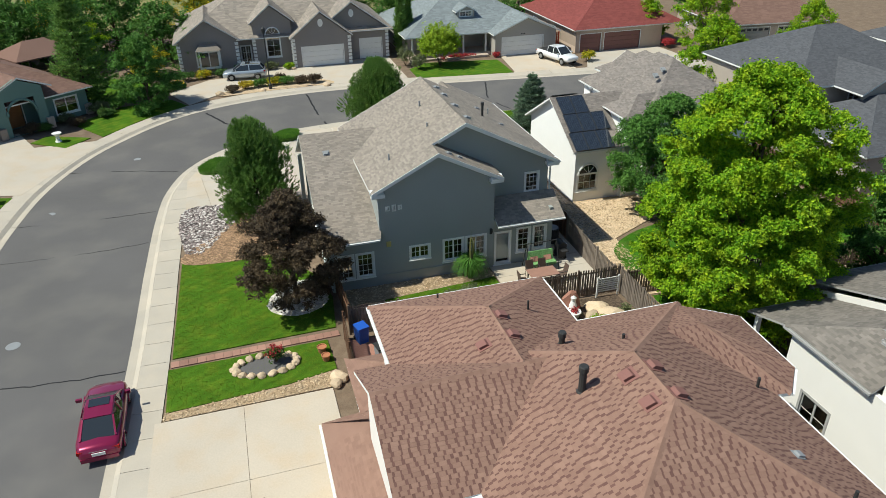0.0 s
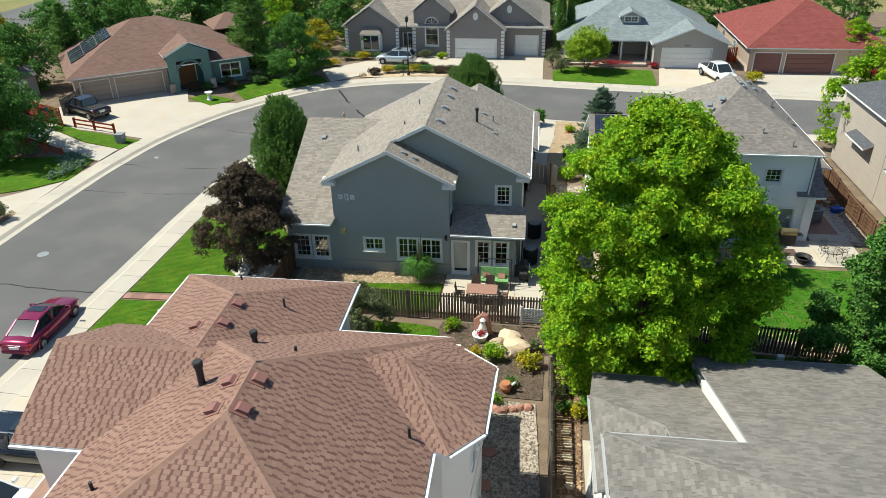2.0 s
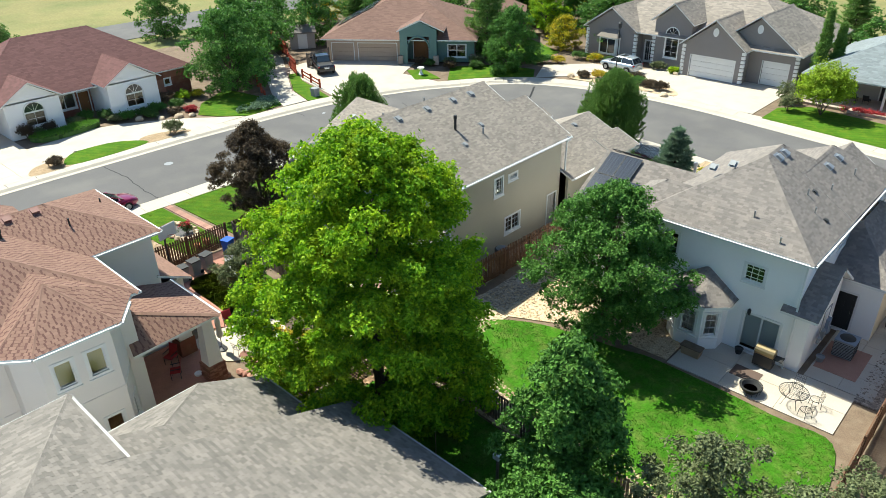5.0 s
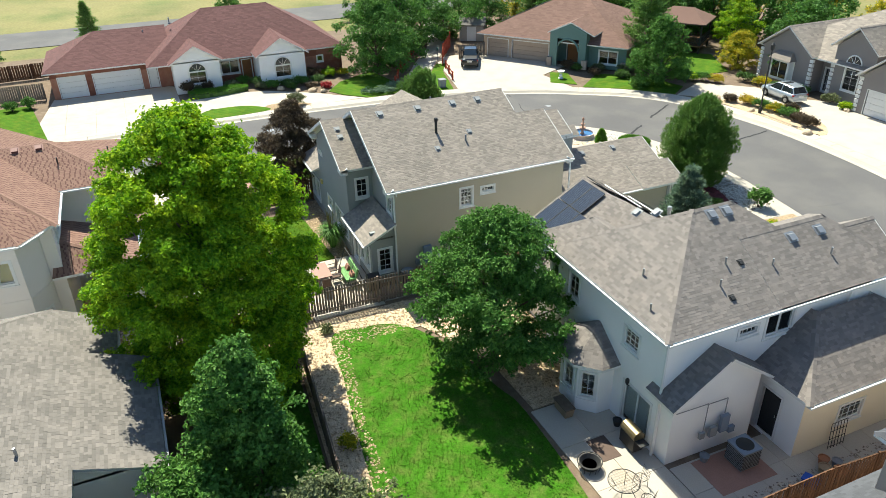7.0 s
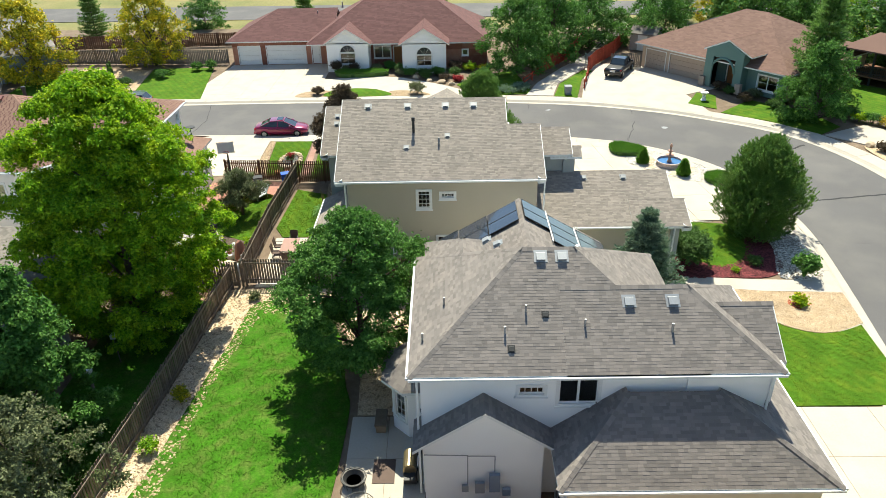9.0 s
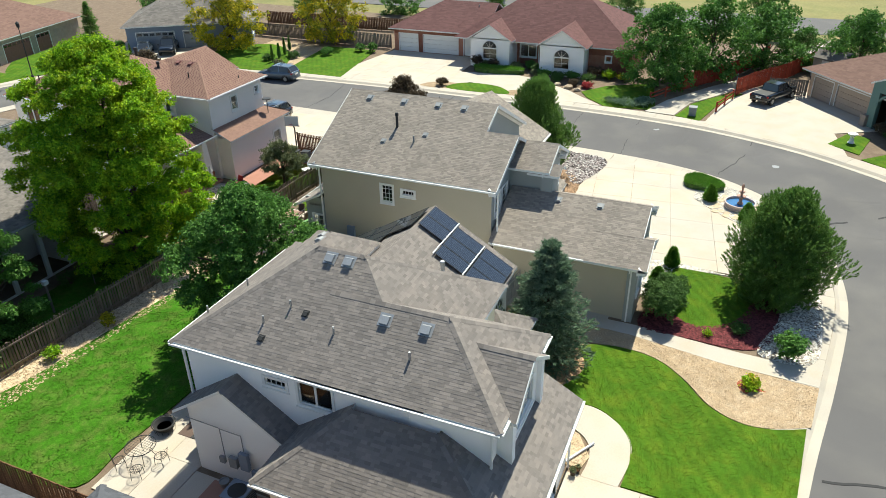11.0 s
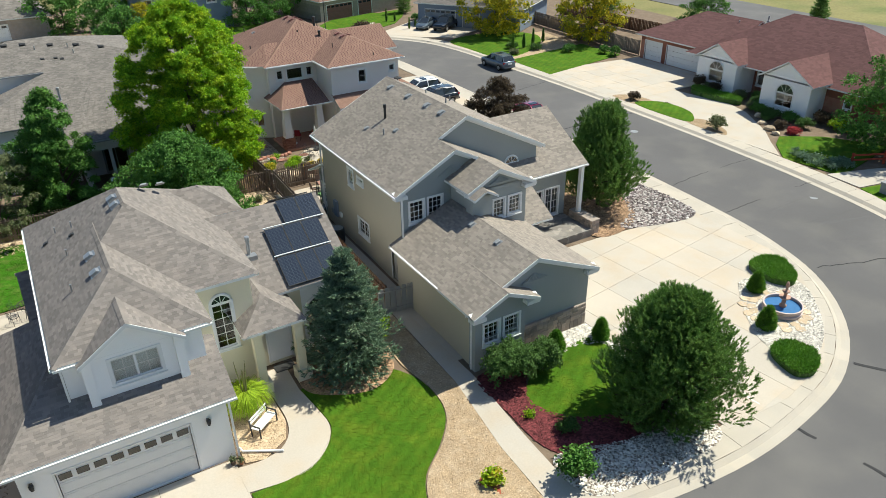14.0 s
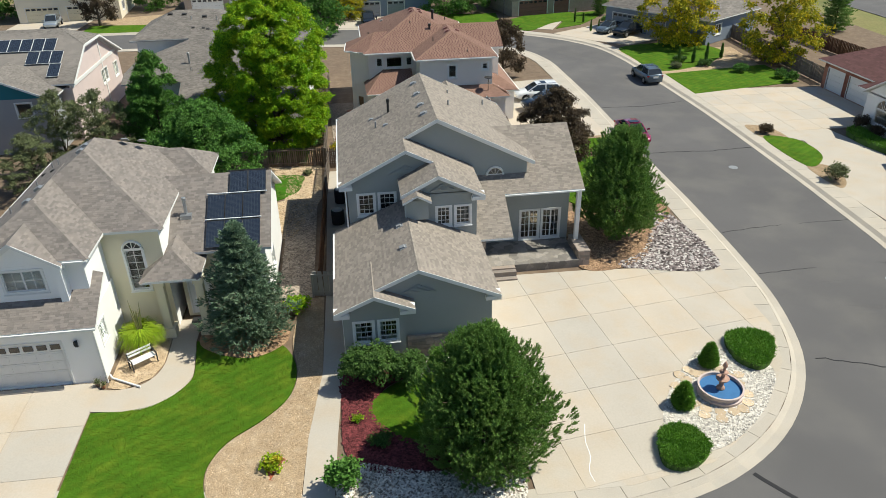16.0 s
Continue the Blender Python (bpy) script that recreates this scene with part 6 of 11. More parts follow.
def ranch(h):
    # the front looks east; north end at y = 0, running south
    pl, ln = hip(-10.5, 0.6, -30.6, -17.6, 2.9, 0.5, hip1=False)
    h.roof(pl, ln, course=0.2, width=0.5)
    pl, ln = hip(-11.0, 3.2, -20.5, 1.0, 3.0, 0.6)
    h.roof(pl, ln, course=0.2, width=0.5)
    pl, ln = gable_roof(-6, 4.4, -18.4, -12.8, 3.2, 0.62, "x")
    h.roof(pl, ln, course=0.2, width=0.5)
    pl, ln = gable_roof(-4, 5.6, -9.6, -3.8, 3.3, 0.62, "x")
    h.roof(pl, ln, course=0.2, width=0.5)
    h.wall((0.1, -30.0), (0.1, -18.0), 0, 2.9, [(0.7, 2.6, 0.03, 2.2, "garage", 1, 1), (4.1, 4.7, 0.03, 2.2, "garage", 1, 1), (9.6, 0.95, 0.05, 2.1, "door", 1, 1, WHITE)])
    h.wall((-10, -30), (0.1, -30), 0, 2.9)
    h.wall((4.0, -18.0), (4.0, -13.2), 0, 3.3, [(1.5, 1.8, 0.9, 1.3, "arch", 2, 2)], SIDING_B)
    h.gable((4.0, -18.0), (4.0, -13.2), 3.2, 4.75, material=SIDING_B)
    h.wall((0.1, -18.0), (4.0, -18.0), 0, 3.2, (), SIDING_B)
    h.wall((4.0, -13.2), (1.0, -13.2), 0, 3.2, (), SIDING_B)
    h.wall((1.0, -13.2), (1.0, -9.2), 0, 3.0, [(0.4, 2.0, 0.8, 1.5, "double", 1, 1), (2.75, 1.0, 0.05, 2.1, "door")])
    h.wall((1.0, -9.2), (5.2, -9.2), 0, 3.3, (), SIDING_B)
    h.wall((5.2, -9.2), (5.2, -4.2), 0, 3.4, [(1.6, 1.8, 0.8, 1.3, "arch", 2, 2)], SIDING_B)
    h.gable((5.2, -9.2), (5.2, -4.2), 3.3, 4.95, material=SIDING_B)
    h.wall((5.2, -4.2), (2.8, -4.2), 0, 3.3, (), SIDING_B)
    h.wall((2.8, -4.2), (2.8, 0.6), 0, 3.0, [(1.9, 0.7, 1.4, 0.7, "win", 1, 1)])
    h.wall((2.8, 0.6), (-10.6, 0.6), 0, 3.0)
    for y in (-17.0,):
        h.pipe(-5.0, y, 5.9, 0.6, 0.07)
    h.pipe(-4.2, -20.0, 5.0, 0.6, 0.07)


ranch(E_)

# the tan house with the arched green entry, turned to the bend
F = House("house_tan_arched_entry", "tan stucco house with brown roof and green arched entry", at=(-28.9, 65.1, 0), turn=36.0, wall=SIDING_F, roof=ROOF_F)
pl, ln = hip(-0.6, 18.4, -0.8, 15.5, 2.75, 0.47, "x")
F.roof(pl, ln, course=0.2, width=0.5)
pl, ln = gable_roof(8.9, 14.5, -1.2, 6.5, 3.85, 0.45)
F.roof(pl, ln, course=0.2, width=0.5)
F.wall((0, 0), (9.2, 0), 0, 2.7, [(0.6, 2.7, 0.03, 2.1, "garage", 1, 1, SIDING_F), (3.9, 4.7, 0.03, 2.1, "garage", 1, 1, SIDING_F)])
F.wall((9.2, -1.1), (13.6, -1.1), 0, 4.0, [(0.9, 2.6, 0.0, 3.2, "void")], GREEN_F)
F.gable((9.2, -1.1), (13.6, -1.1), 4.0, 5.0, material=GREEN_F)
F.wall((9.2, 0), (9.2, -1.1), 0, 4, (), GREEN_F)
F.wall((13.6, -1.1), (13.6, 0), 0, 4, (), GREEN_F)
F.wall((9.2, 1.2), (13.6, 1.2), 0, 3.6, [(1.3, 1.8, 0.05, 2.3, "door")], GREEN_F)
F.wall((13.6, 0), (18.0, 0), 0, 2.7, [(1.2, 2.2, 0.6, 1.5, "double", 1, 2)], GREEN_F)
F.wall((18.0, 0), (18.0, 15), 0, 2.7, [(3, 1.6, 0.8, 1.4, "double", 1, 1)])
F.wall((0, 15), (0, 0), 0, 2.7)
part("arch", Geo().tube([(10.1 + 1.3 + 1.3 * math.cos(a), -1.12, 1.9 + 1.3 * math.sin(a)) for a in [math.pi * i / 12 for i in range(13)]], 0.12, 6), GREEN_F, F.top)

# the grey house with pale corner stones
G = House("house_grey_quoins", "grey stucco house with pale corner stones and white garage doors", wall=SIDING_G, roof=ROOF_A)
pl, ln = hip(-6.4, 19.2, 87.0, 103.0, 3.6, 0.52, "x")
G.roof(pl, ln, course=0.2, width=0.5)
for x0, x1, y0, z, s in ((-6.2, 1.0, 86.4, 3.7, 0.68), (2.2, 7.4, 87.0, 5.2, 0.8), (6.6, 14.0, 85.6, 3.5, 0.78), (9.6, 18.9, 87.2, 3.6, 0.72)):
    pl, ln = gable_roof(x0, x1, y0, 96, z, s)
    G.roof(pl, ln, course=0.2, width=0.5)
    o = {-6.2: [(1.8, 2.6, 0.9, 1.8, "double", 1, 1, BLIND)], 2.2: [(1.4, 1.6, 1.2, 2.6, "arch", 2, 4)], 6.6: [(0.9, 4.9, 0.03, 2.3, "garage", 1, 1)], 9.6: [(5.1, 2.7, 0.03, 2.4, "garage", 1, 1)]}[x0]
    G.wall((x0 + 0.4, y0 + 0.5), (x1 - 0.4, y0 + 0.5), 0, z, o)
    G.gable((x0 + 0.4, y0 + 0.5), (x1 - 0.4, y0 + 0.5), z, z + s * ((x1 - x0) / 2 - 0.4))
    G.wall((x0 + 0.4, 96), (x0 + 0.4, y0 + 0.5), 0, z)
    G.wall((x1 - 0.4, y0 + 0.5), (x1 - 0.4, 96), 0, z)
    for k in range(8):
        for xx in (x0 + 0.4, x1 - 0.4):
            part("corner_stone", Geo().box(xx - 0.2, xx + 0.2, y0 + 0.44, y0 + 0.7, 0.1 + k * 0.42, 0.1 + k * 0.42 + 0.3), WHITE, G.top)
part("bay_window", Geo().box(-3.75, -1.45, 86.2, 86.95, 0.7, 2.75), WHITE, G.top)
for x0, x1 in ((-3.55, -2.65), (-2.55, -1.65)):
    part("bay_pane", Geo().box(x0, x1, 86.18, 86.21, 0.95, 2.55), CAR_GLASS, G.top)
part("bay_roof", Geo().hull([Vector(k) for k in ((-4.0, 85.95, 2.78), (-1.2, 85.95, 2.78), (-1.2, 86.9, 2.78), (-4.0, 86.9, 2.78))], [Vector(k) for k in ((-3.5, 86.7, 3.5), (-1.7, 86.7, 3.5), (-1.7, 86.92, 3.5), (-3.5, 86.92, 3.5))]), ROOF_A, G.top)
for x, y, z in ((10.3, 86.05, 5.0), (14.25, 87.65, 5.55)):
    ring = [(x + 0.3 * math.cos(a), z + 0.45 * math.sin(a)) for a in [i * math.pi / 10 for i in range(20)]]
    part("gable_vent", Geo().hull([Vector((u, y + 0.06, w)) for u, w in ring], [Vector((u, y, w)) for u, w in ring]), WHITE, G.top)
G.wall((0.6, 88.6), (2.6, 88.6), 0, 4.2, [(0.4, 1.2, 0.1, 2.4, "french", 2, 3)])

# the blue-roofed and the red-roofed houses
H = House("house_blue_roof", "beige house with a blue-grey hip roof, dormer, porch and white garage door", wall=SIDING_H, roof=ROOF_H)
pl, ln = hip(20.0, 39.0, 84.5, 101, 2.75, 0.5, "x")
H.roof(pl, ln, course=0.2, width=0.5)
pl, ln = gable_roof(30.6, 39.4, 82.6, 93, 2.75, 0.42)
H.roof(pl, ln, course=0.2, width=0.5)
H.wall((31.0, 83.1), (39.0, 83.1), 0, 2.75, [(0.9, 5.4, 0.03, 2.2, "garage", 1, 1)])
H.gable((31.0, 83.1), (39.0, 83.1), 2.75, 4.4)
H.wall((39.0, 83.1), (39.0, 100), 0, 2.75)
H.wall((31.0, 88), (31.0, 83.1), 0, 2.75)
H.wall((20.5, 88), (31, 88), 0, 2.75, [(2, 1.8, 0.7, 1.4, "double", 1, 2), (6, 1.0, 0.1, 2.1, "door", 1, 1, DARK_METAL)])
H.wall((20.5, 100), (20.5, 88), 0, 2.75)
pl, ln = gable_roof(27.2, 30.0, 87.0, 92, 4.9, 0.5)
H.roof(pl, ln, course=0.2, width=0.5)
H.wall((27.5, 87.4), (29.7, 87.4), 4.0, 5.0, [(0.3, 1.6, 4.2, 0.7, "double", 2, 2)])
H.gable((27.5, 87.4), (29.7, 87.4), 5.0, 5.5)
for cx in (21, 24, 27.5, 30.4):
    part("porch_post", Geo().box(cx - 0.1, cx + 0.1, 84.9, 85.1, 0, 2.6), WHITE, H.top)
part("porch_deck", Geo().box(20.5, 31, 84.6, 88, 0, 0.35), STONE, H.top)

I_ = House("house_red_roof", "brown brick house with a red hip roof and dark brown garage doors", wall=BRICK_PALE, roof=ROOF_I)
pl, ln = hip(40.5, 56.0, 81.0, 99, 2.9, 0.5)
I_.roof(pl, ln, course=0.2, width=0.5)
block(I_, 41.0, 53.0, 81.5, 98, 0, 2.9, s=((0.6, 2.8, 0.03, 2.2, "garage", 1, 1, BROWN_METAL), (3.9, 5.0, 0.03, 2.2, "garage", 1, 1, BROWN_METAL)), w=((3, 1.4, 0.8, 1.3, "double", 1, 1), (9, 1.4, 0.8, 1.3, "double", 1, 1)))

# the pinkish house with solar panels
P = House("house_pink_siding", "pinkish sided two-storey house with grey gable roofs and solar panels", wall=PINK, roof=ROOF_D)
RN, RT = 13.1, 8.53  # the ridge
pn = lambda y: 5.2 + 0.478 * (20.1 - y)
ps = lambda y: 4.63 + 0.46 * (y - 4.66)
P.roof([[(40.2, 20.1, 5.2), (40.2, 15.3, pn(15.3)), (42.6, RN, RT), (55.0, RN, RT), (55.0, 20.1, 5.2)], [(40.2, 4.66, 4.63), (55.0, 4.66, 4.63), (55.0, RN, RT), (42.6, RN, RT), (40.2, 10.7, ps(10.7))],
        [(40.2, 15.3, pn(15.3)), (40.2, 10.7, ps(10.7)), (42.6, RN, RT)]], [((42.6, RN, RT), (55.0, RN, RT)), ((40.2, 15.3, pn(15.3)), (42.6, RN, RT)), ((40.2, 10.7, ps(10.7)), (42.6, RN, RT))])
block(P, 40.6, 54.6, 5.0, 19.7, 0, 4.75, n=((8, 1.2, 1.0, 1.2, "double", 1, 2),), w=((8.3, 1.9, 2.75, 1.3, "win", 1, 1, BLIND), (12.4, 1.3, 2.4, 1.4, "win", 1, 1, BLIND), (3.2, 1.4, 1.0, 1.4, "win", 1, 1, BLIND)))
end = [(40.61, 19.7, 4.75), (40.61, 19.7, 5.3), (40.61, 15.3, 7.4), (40.61, 10.7, 7.3), (40.61, 5.0, 4.75)]
part("gable", Geo().hull([Vector(k) for k in end[::-1]], [Vector((k[0] + 0.2, k[1], k[2])) for k in end[::-1]]), PINK, P.top)
for p, q in (((20.1, 5.2), (15.3, 7.46)), ((15.3, 7.46), (10.7, 7.38)), ((10.7, 7.38), (4.66, 4.63))):
    P.rake((40.17, p[0], p[1]), (40.17, q[0], q[1]), (-1, 0, 0), 0.43, 0.18)
part("wall_band", Geo().beam((40.58, 5.0, 4.85), (40.58, 19.7, 4.85), 0.06, 0.3), WHITE, P.top)
part("corner_board", Geo().box(40.54, 40.6, 10.5, 10.7, 0, 7.0), WHITE, P.top)
# its lower wing with a teal gable
pl, ln = gable_roof(41.2, 50.4, 18.0, 23.0, 4.75, 0.45)
P.roof(pl, ln)
block(P, 41.6, 50.0, 19.7, 22.5, 0, 4.75, n=((5.6, 1.3, 3.2, 1.2, "win", 1, 1), (1.6, 1.3, 1.0, 1.4, "double", 1, 2)), sides="new", material=SIDING_K)
P.gable((50.0, 22.5), (41.6, 22.5), 4.75, 6.6, material=mat("teal_siding", (0.025, 0.16, 0.2), 0.7, 0.08, 2, 30, 0.1))
for x in (41.2, 50.4):
    P.rake((x, 23.0, 4.75), (45.8, 23.0, 4.75 + 0.45 * 4.6), (0, 1, 0), 0.5, 0.18)

# the charcoal-roofed neighbour
K = House("house_charcoal_roof", "beige lap-sided two-storey house with charcoal shingle roofs", wall=LAP, roof=ROOF_K)
pl, ln = hip(41.2, 56.0, 43.9, 56.5, 5.8, 0.5, "x")
K.roof(pl, ln)
pl, ln = gable_roof(44.5, 49.5, 41.0, 50.0, 5.8, 0.55)
K.roof(pl, ln)
pl, ln = hip(40.9, 56.0, 36.0, 46.0, 3.2, 0.5, "x")
K.roof(pl, ln)
K.roof([[(40.9, 53.0, 3.2), (40.9, 49.6, 3.2), (42.2, 49.6, 3.85), (42.2, 53.0, 3.85)]])
block(K, 41.6, 55.6, 44.3, 56.1, 0, 5.8, w=((8.6, 1.15, 3.9, 1.25, "double", 1, 2),), s=((5, 1.2, 3.9, 1.2, "double", 1, 2),))
block(K, 41.6, 55.6, 36.4, 44.3, 0, 3.2, sides="sew", w=((4.0, 1.2, 0.9, 1.35, "double", 1, 2),), s=((3, 1.6, 0.9, 1.3, "double", 1, 2), (8, 1.6, 0.9, 1.3, "double", 1, 2)))
K.gable((45.0, 41.4), (49.0, 41.4), 5.8, 6.9)
K.wall((45.0, 41.4), (49.0, 41.4), 3.2, 5.8, [(1.4, 1.2, 4.0, 1.2, "double", 1, 2)])
for k in range(28):
    z = 0.15 + k * 0.2
    for y0, y1 in ((36.4, 44.28), (44.32, 46.2), (47.65, 56.1)):
        if z > 3.0 and y0 < 44.3:
            continue
        if y0 < 44.3 and 0.75 < z < 2.35:
            part("siding_board", Geo().box(41.575, 41.6, 36.4, 38.95, z, z + 0.19), LAP, K.top)
            part("siding_board", Geo().box(41.575, 41.6, 40.4, 44.28, z, z + 0.19), LAP, K.top)
        else:
            part("siding_board", Geo().box(41.575, 41.6, y0, y1, z, z + 0.19), LAP, K.top)

# far neighbours
FAR = [
    ("house_brown_roof", "stone-fronted house with a brown roof and beige garage door", (60, 78, 0), -6, STONE, ROOF_F, 15, 13, 2.8, SIDING_H),
    ("house_charcoal_roof", "grey sided house with a charcoal roof and gable", (62, 44, 0), 0, SIDING_K, ROOF_K, 13, 15, 5.4, WHITE),
    ("house_slate_blue", "slate grey house with two white-framed garage doors", (-39.2, -10.0, 0), -56.5, BLUE_GREY, ROOF_D, 16, 12, 3.1, SIDING_K),
    ("house_tan_far", "stone-fronted tan house with dark brown garage door behind the bend", (-22, -41.5, 0), 12, STONE, ROOF_F, 16, 12, 3.0, BROWN_METAL),
    ("house_blue_far", "slate blue two-storey house with a grey garage door", (3.5, -43.5, 0), 2, BLUE_GREY, ROOF_D, 14, 12, 5.4, SIDING_K),
    ("house_grey_far", "brown stone house with white garage doors", (27.5, -52, 0), 2, STONE, ROOF_D, 15, 12, 3.0, WHITE),
    ("house_cream_far", "cream house with beige garage doors down the street", (52.5, -50, 0), 4, PALE_CREAM, ROOF_K, 15, 12, 5.4, CREAM_B),
]
for name, label, at, turn, wm, rm, wx, wy, hz, gd in FAR:
    h = House(name, label, at, turn, wall=wm, roof=rm)
    pl, ln = hip(-0.5, wx + 0.5, -0.5, wy + 0.5, hz, 0.5, "x" if wx > wy else "y")
    h.roof(pl, ln, course=0.2, width=0.5)
    up = [(1.5, 1.4, hz - 1.7, 1.2, "double", 1, 2), (wx - 3.5, 1.4, hz - 1.7, 1.2, "double", 1, 2)] if hz > 4 else []
    gar = [(1.2, 4.8, 0.03, 2.2, "garage_lights", 6, 1, gd), (7.2, 2.6, 0.03, 2.2, "garage_lights", 3, 1, gd)]
    front = "s" if at[1] > 20 else "n"
    sides = {"s": up, "n": up, "e": [(2, 1.4, 1.0, 1.3, "double", 1, 2)], "w": [(2, 1.4, 1.0, 1.3, "double", 1, 2), (6, 1.4, hz - 1.7, 1.2, "double", 1, 2)] if hz > 4 else [(2, 1.4, 1.0, 1.3, "double", 1, 2)]}
    if wx > 13.5:
        sides[front] = up + gar
    block(h, 0, wx, 0, wy, 0, hz, sides["s"], sides["e"], sides["n"], sides["w"])
# ---- trees and plants ----
def crown_mesh(name, lobes, count, size, material, seed, droop=0.0):
    """Leaves spread over the shells of many lobes (x, y, z, rx, ry, rz): small bent blades with gaps between."""
    rng = np.random.default_rng(seed)
    lobes = np.array(lobes, float)
    area_ = (lobes[:, 3] * lobes[:, 4] + lobes[:, 4] * lobes[:, 5] + lobes[:, 3] * lobes[:, 5])
    sprigs = max(20, count // 20)
    pick = rng.choice(len(lobes), sprigs, p=area_ / area_.sum())
    d = rng.normal(size=(sprigs, 3))
    d /= np.linalg.norm(d, axis=1)[:, None]
    d[:, 2] = np.where(d[:, 2] < -0.35, -d[:, 2] * 0.6, d[:, 2])
    r = rng.uniform(0.55, 1.14, sprigs) ** 0.7
    tip = lobes[pick, :3] + d * lobes[pick, 3:] * r[:, None]
    own = rng.integers(0, sprigs, count)
    back = rng.uniform(0, 1, count)[:, None]
    c = tip[own] - (d[own] + np.array([0, 0, -0.25])) * back * size * 2.6 + rng.normal(size=(count, 3)) * size * (0.35 + 0.75 * back)
    nrm = d[own] * 0.7 + rng.normal(size=(count, 3)) * 0.5 + np.array([0, 0, 0.55])
    nrm /= np.linalg.norm(nrm, axis=1)[:, None]
    t = np.cross(nrm, rng.normal(size=(count, 3)))
    t /= np.linalg.norm(t, axis=1)[:, None]
    b = np.cross(nrm, t)
    s = size * rng.uniform(0.6, 1.25, count)[:, None]
    fold = nrm * s * 0.22
    end, root = c + t * s * 0.62 - np.array([0, 0, 1]) * s * droop, c - t * s * 0.5
    left, right = c + b * s * 0.36 + fold, c - b * s * 0.36 + fold
    v = np.stack([root, left, end, right], 1).reshape(-1, 3)
    me = bpy.data.meshes.new(name)
    k = np.arange(count) * 4
    faces = np.stack([np.stack([k, k + 2, k + 1], 1), np.stack([k, k + 3, k + 2], 1)], 1).reshape(-1, 3)
    me.from_pydata(v.tolist(), [], faces.tolist())
    me.materials.append(material)
    return me


def lobe_cloud(rng, height, base, radius, n, shape=1.0, lobe=0.34, outline=None):
    """Lobes over the shell of an uneven crown, from base to height. outline: the radius at even steps from base to top, as shares."""
    out = []
    mid = (height - base) / 2
    for i in range(n):
        f = (i + 0.5) / n
        z = base + (height - base) * f
        prof = (math.sin(math.pi * min(0.955, f * 0.78 + 0.19)) ** 0.62) * (1 - 0.22 * max(0, f - 0.45) * shape)
        if outline:
            k = f * (len(outline) - 1)
            prof = outline[int(k)] + (outline[min(int(k) + 1, len(outline) - 1)] - outline[int(k)]) * (k - int(k))
        a = i * 2.399 + rng.uniform(-0.5, 0.5)
        swell = 1 + 0.13 * math.sin(3 * a + f * 5) + 0.07 * math.sin(7 * a)
        s = radius * lobe * rng.uniform(0.6, 1.3)
        d = max(0.0, radius * prof * swell - s * 0.75) * (rng.uniform(0.88, 1.05) if i % 4 else rng.uniform(0.3, 0.7))
        out.append((d * math.cos(a), d * math.sin(a), z - s * 0.35 + rng.uniform(-0.3, 0.3), s * 1.1, s * 1.1, s * 0.72))
    core = 0.42 if not outline else 0.5
    out.append((0, 0, base + mid * 0.85, radius * core, radius * core, mid * 0.65))
    return out


def trunk_geo(rng, height, base, radius, lobes, thick):
    g = Geo()
    top = Vector((0, 0, base + (height - base) * 0.7))
    g.tube([(0, 0, -0.1), (0.03, 0.02, base * 0.6), (0, 0.05, base), tuple(top)], [thick * 1.25, thick, thick * 0.85, thick * 0.2], 9)
    for x, y, z, *_ in lobes[:-1:max(1, len(lobes) // 14)]:
        s = Vector((0, 0, max(base * 0.8, z - radius * 0.5 - 0.3)))
        e = Vector((x, y, z))
        g.tube([s, s.lerp(e, 0.5) + Vector((0, 0, 0.15)), e], [thick * 0.42, thick * 0.26, thick * 0.08], 6)
    return g


def tree(name, label, at, height, radius, base, leaf, count, size, seed, n=26, thick=0.18, shape=1.0, category="tree", lobe=0.34, droop=0.1, outline=None):
    rng = random.Random(seed)
    top = thing(name, label, category, at)
    lobes = lobe_cloud(rng, height, base, radius, n, shape, lobe, outline)
    part("trunk", trunk_geo(rng, height, base, radius, lobes, thick), BARK, top, smooth=True)
    part("crown", crown_mesh("crown", lobes, count, size, leaf, seed, droop), leaf, top)
    return top


def needle_tufts(name, tips, length, per, material, seed, shoot=1.2):
    """Sprays of thin needles round the ends of twigs (place, direction)."""
    rng = np.random.default_rng(seed)
    p = np.repeat(np.array([t[0] for t in tips], float), per, 0)
    d = np.repeat(np.array([t[1] for t in tips], float), per, 0)
    m = len(p)
    way = d + rng.normal(size=(m, 3)) * 0.6
    way /= np.linalg.norm(way, axis=1)[:, None]
    side = np.cross(way, rng.normal(size=(m, 3)))
    side /= np.linalg.norm(side, axis=1)[:, None]
    ln = length * rng.uniform(0.7, 1.2, m)[:, None]
    off = d * rng.uniform(-0.7, 0.3, m)[:, None] * length * shoot
    a = p + off
    v = np.stack([a - side * ln * 0.13, a + side * ln * 0.13, a + way * ln], 1).reshape(-1, 3)
    me = bpy.data.meshes.new(name)
    me.from_pydata(v.tolist(), [], np.arange(m * 3).reshape(-1, 3).tolist())
    me.materials.append(material)
    return me


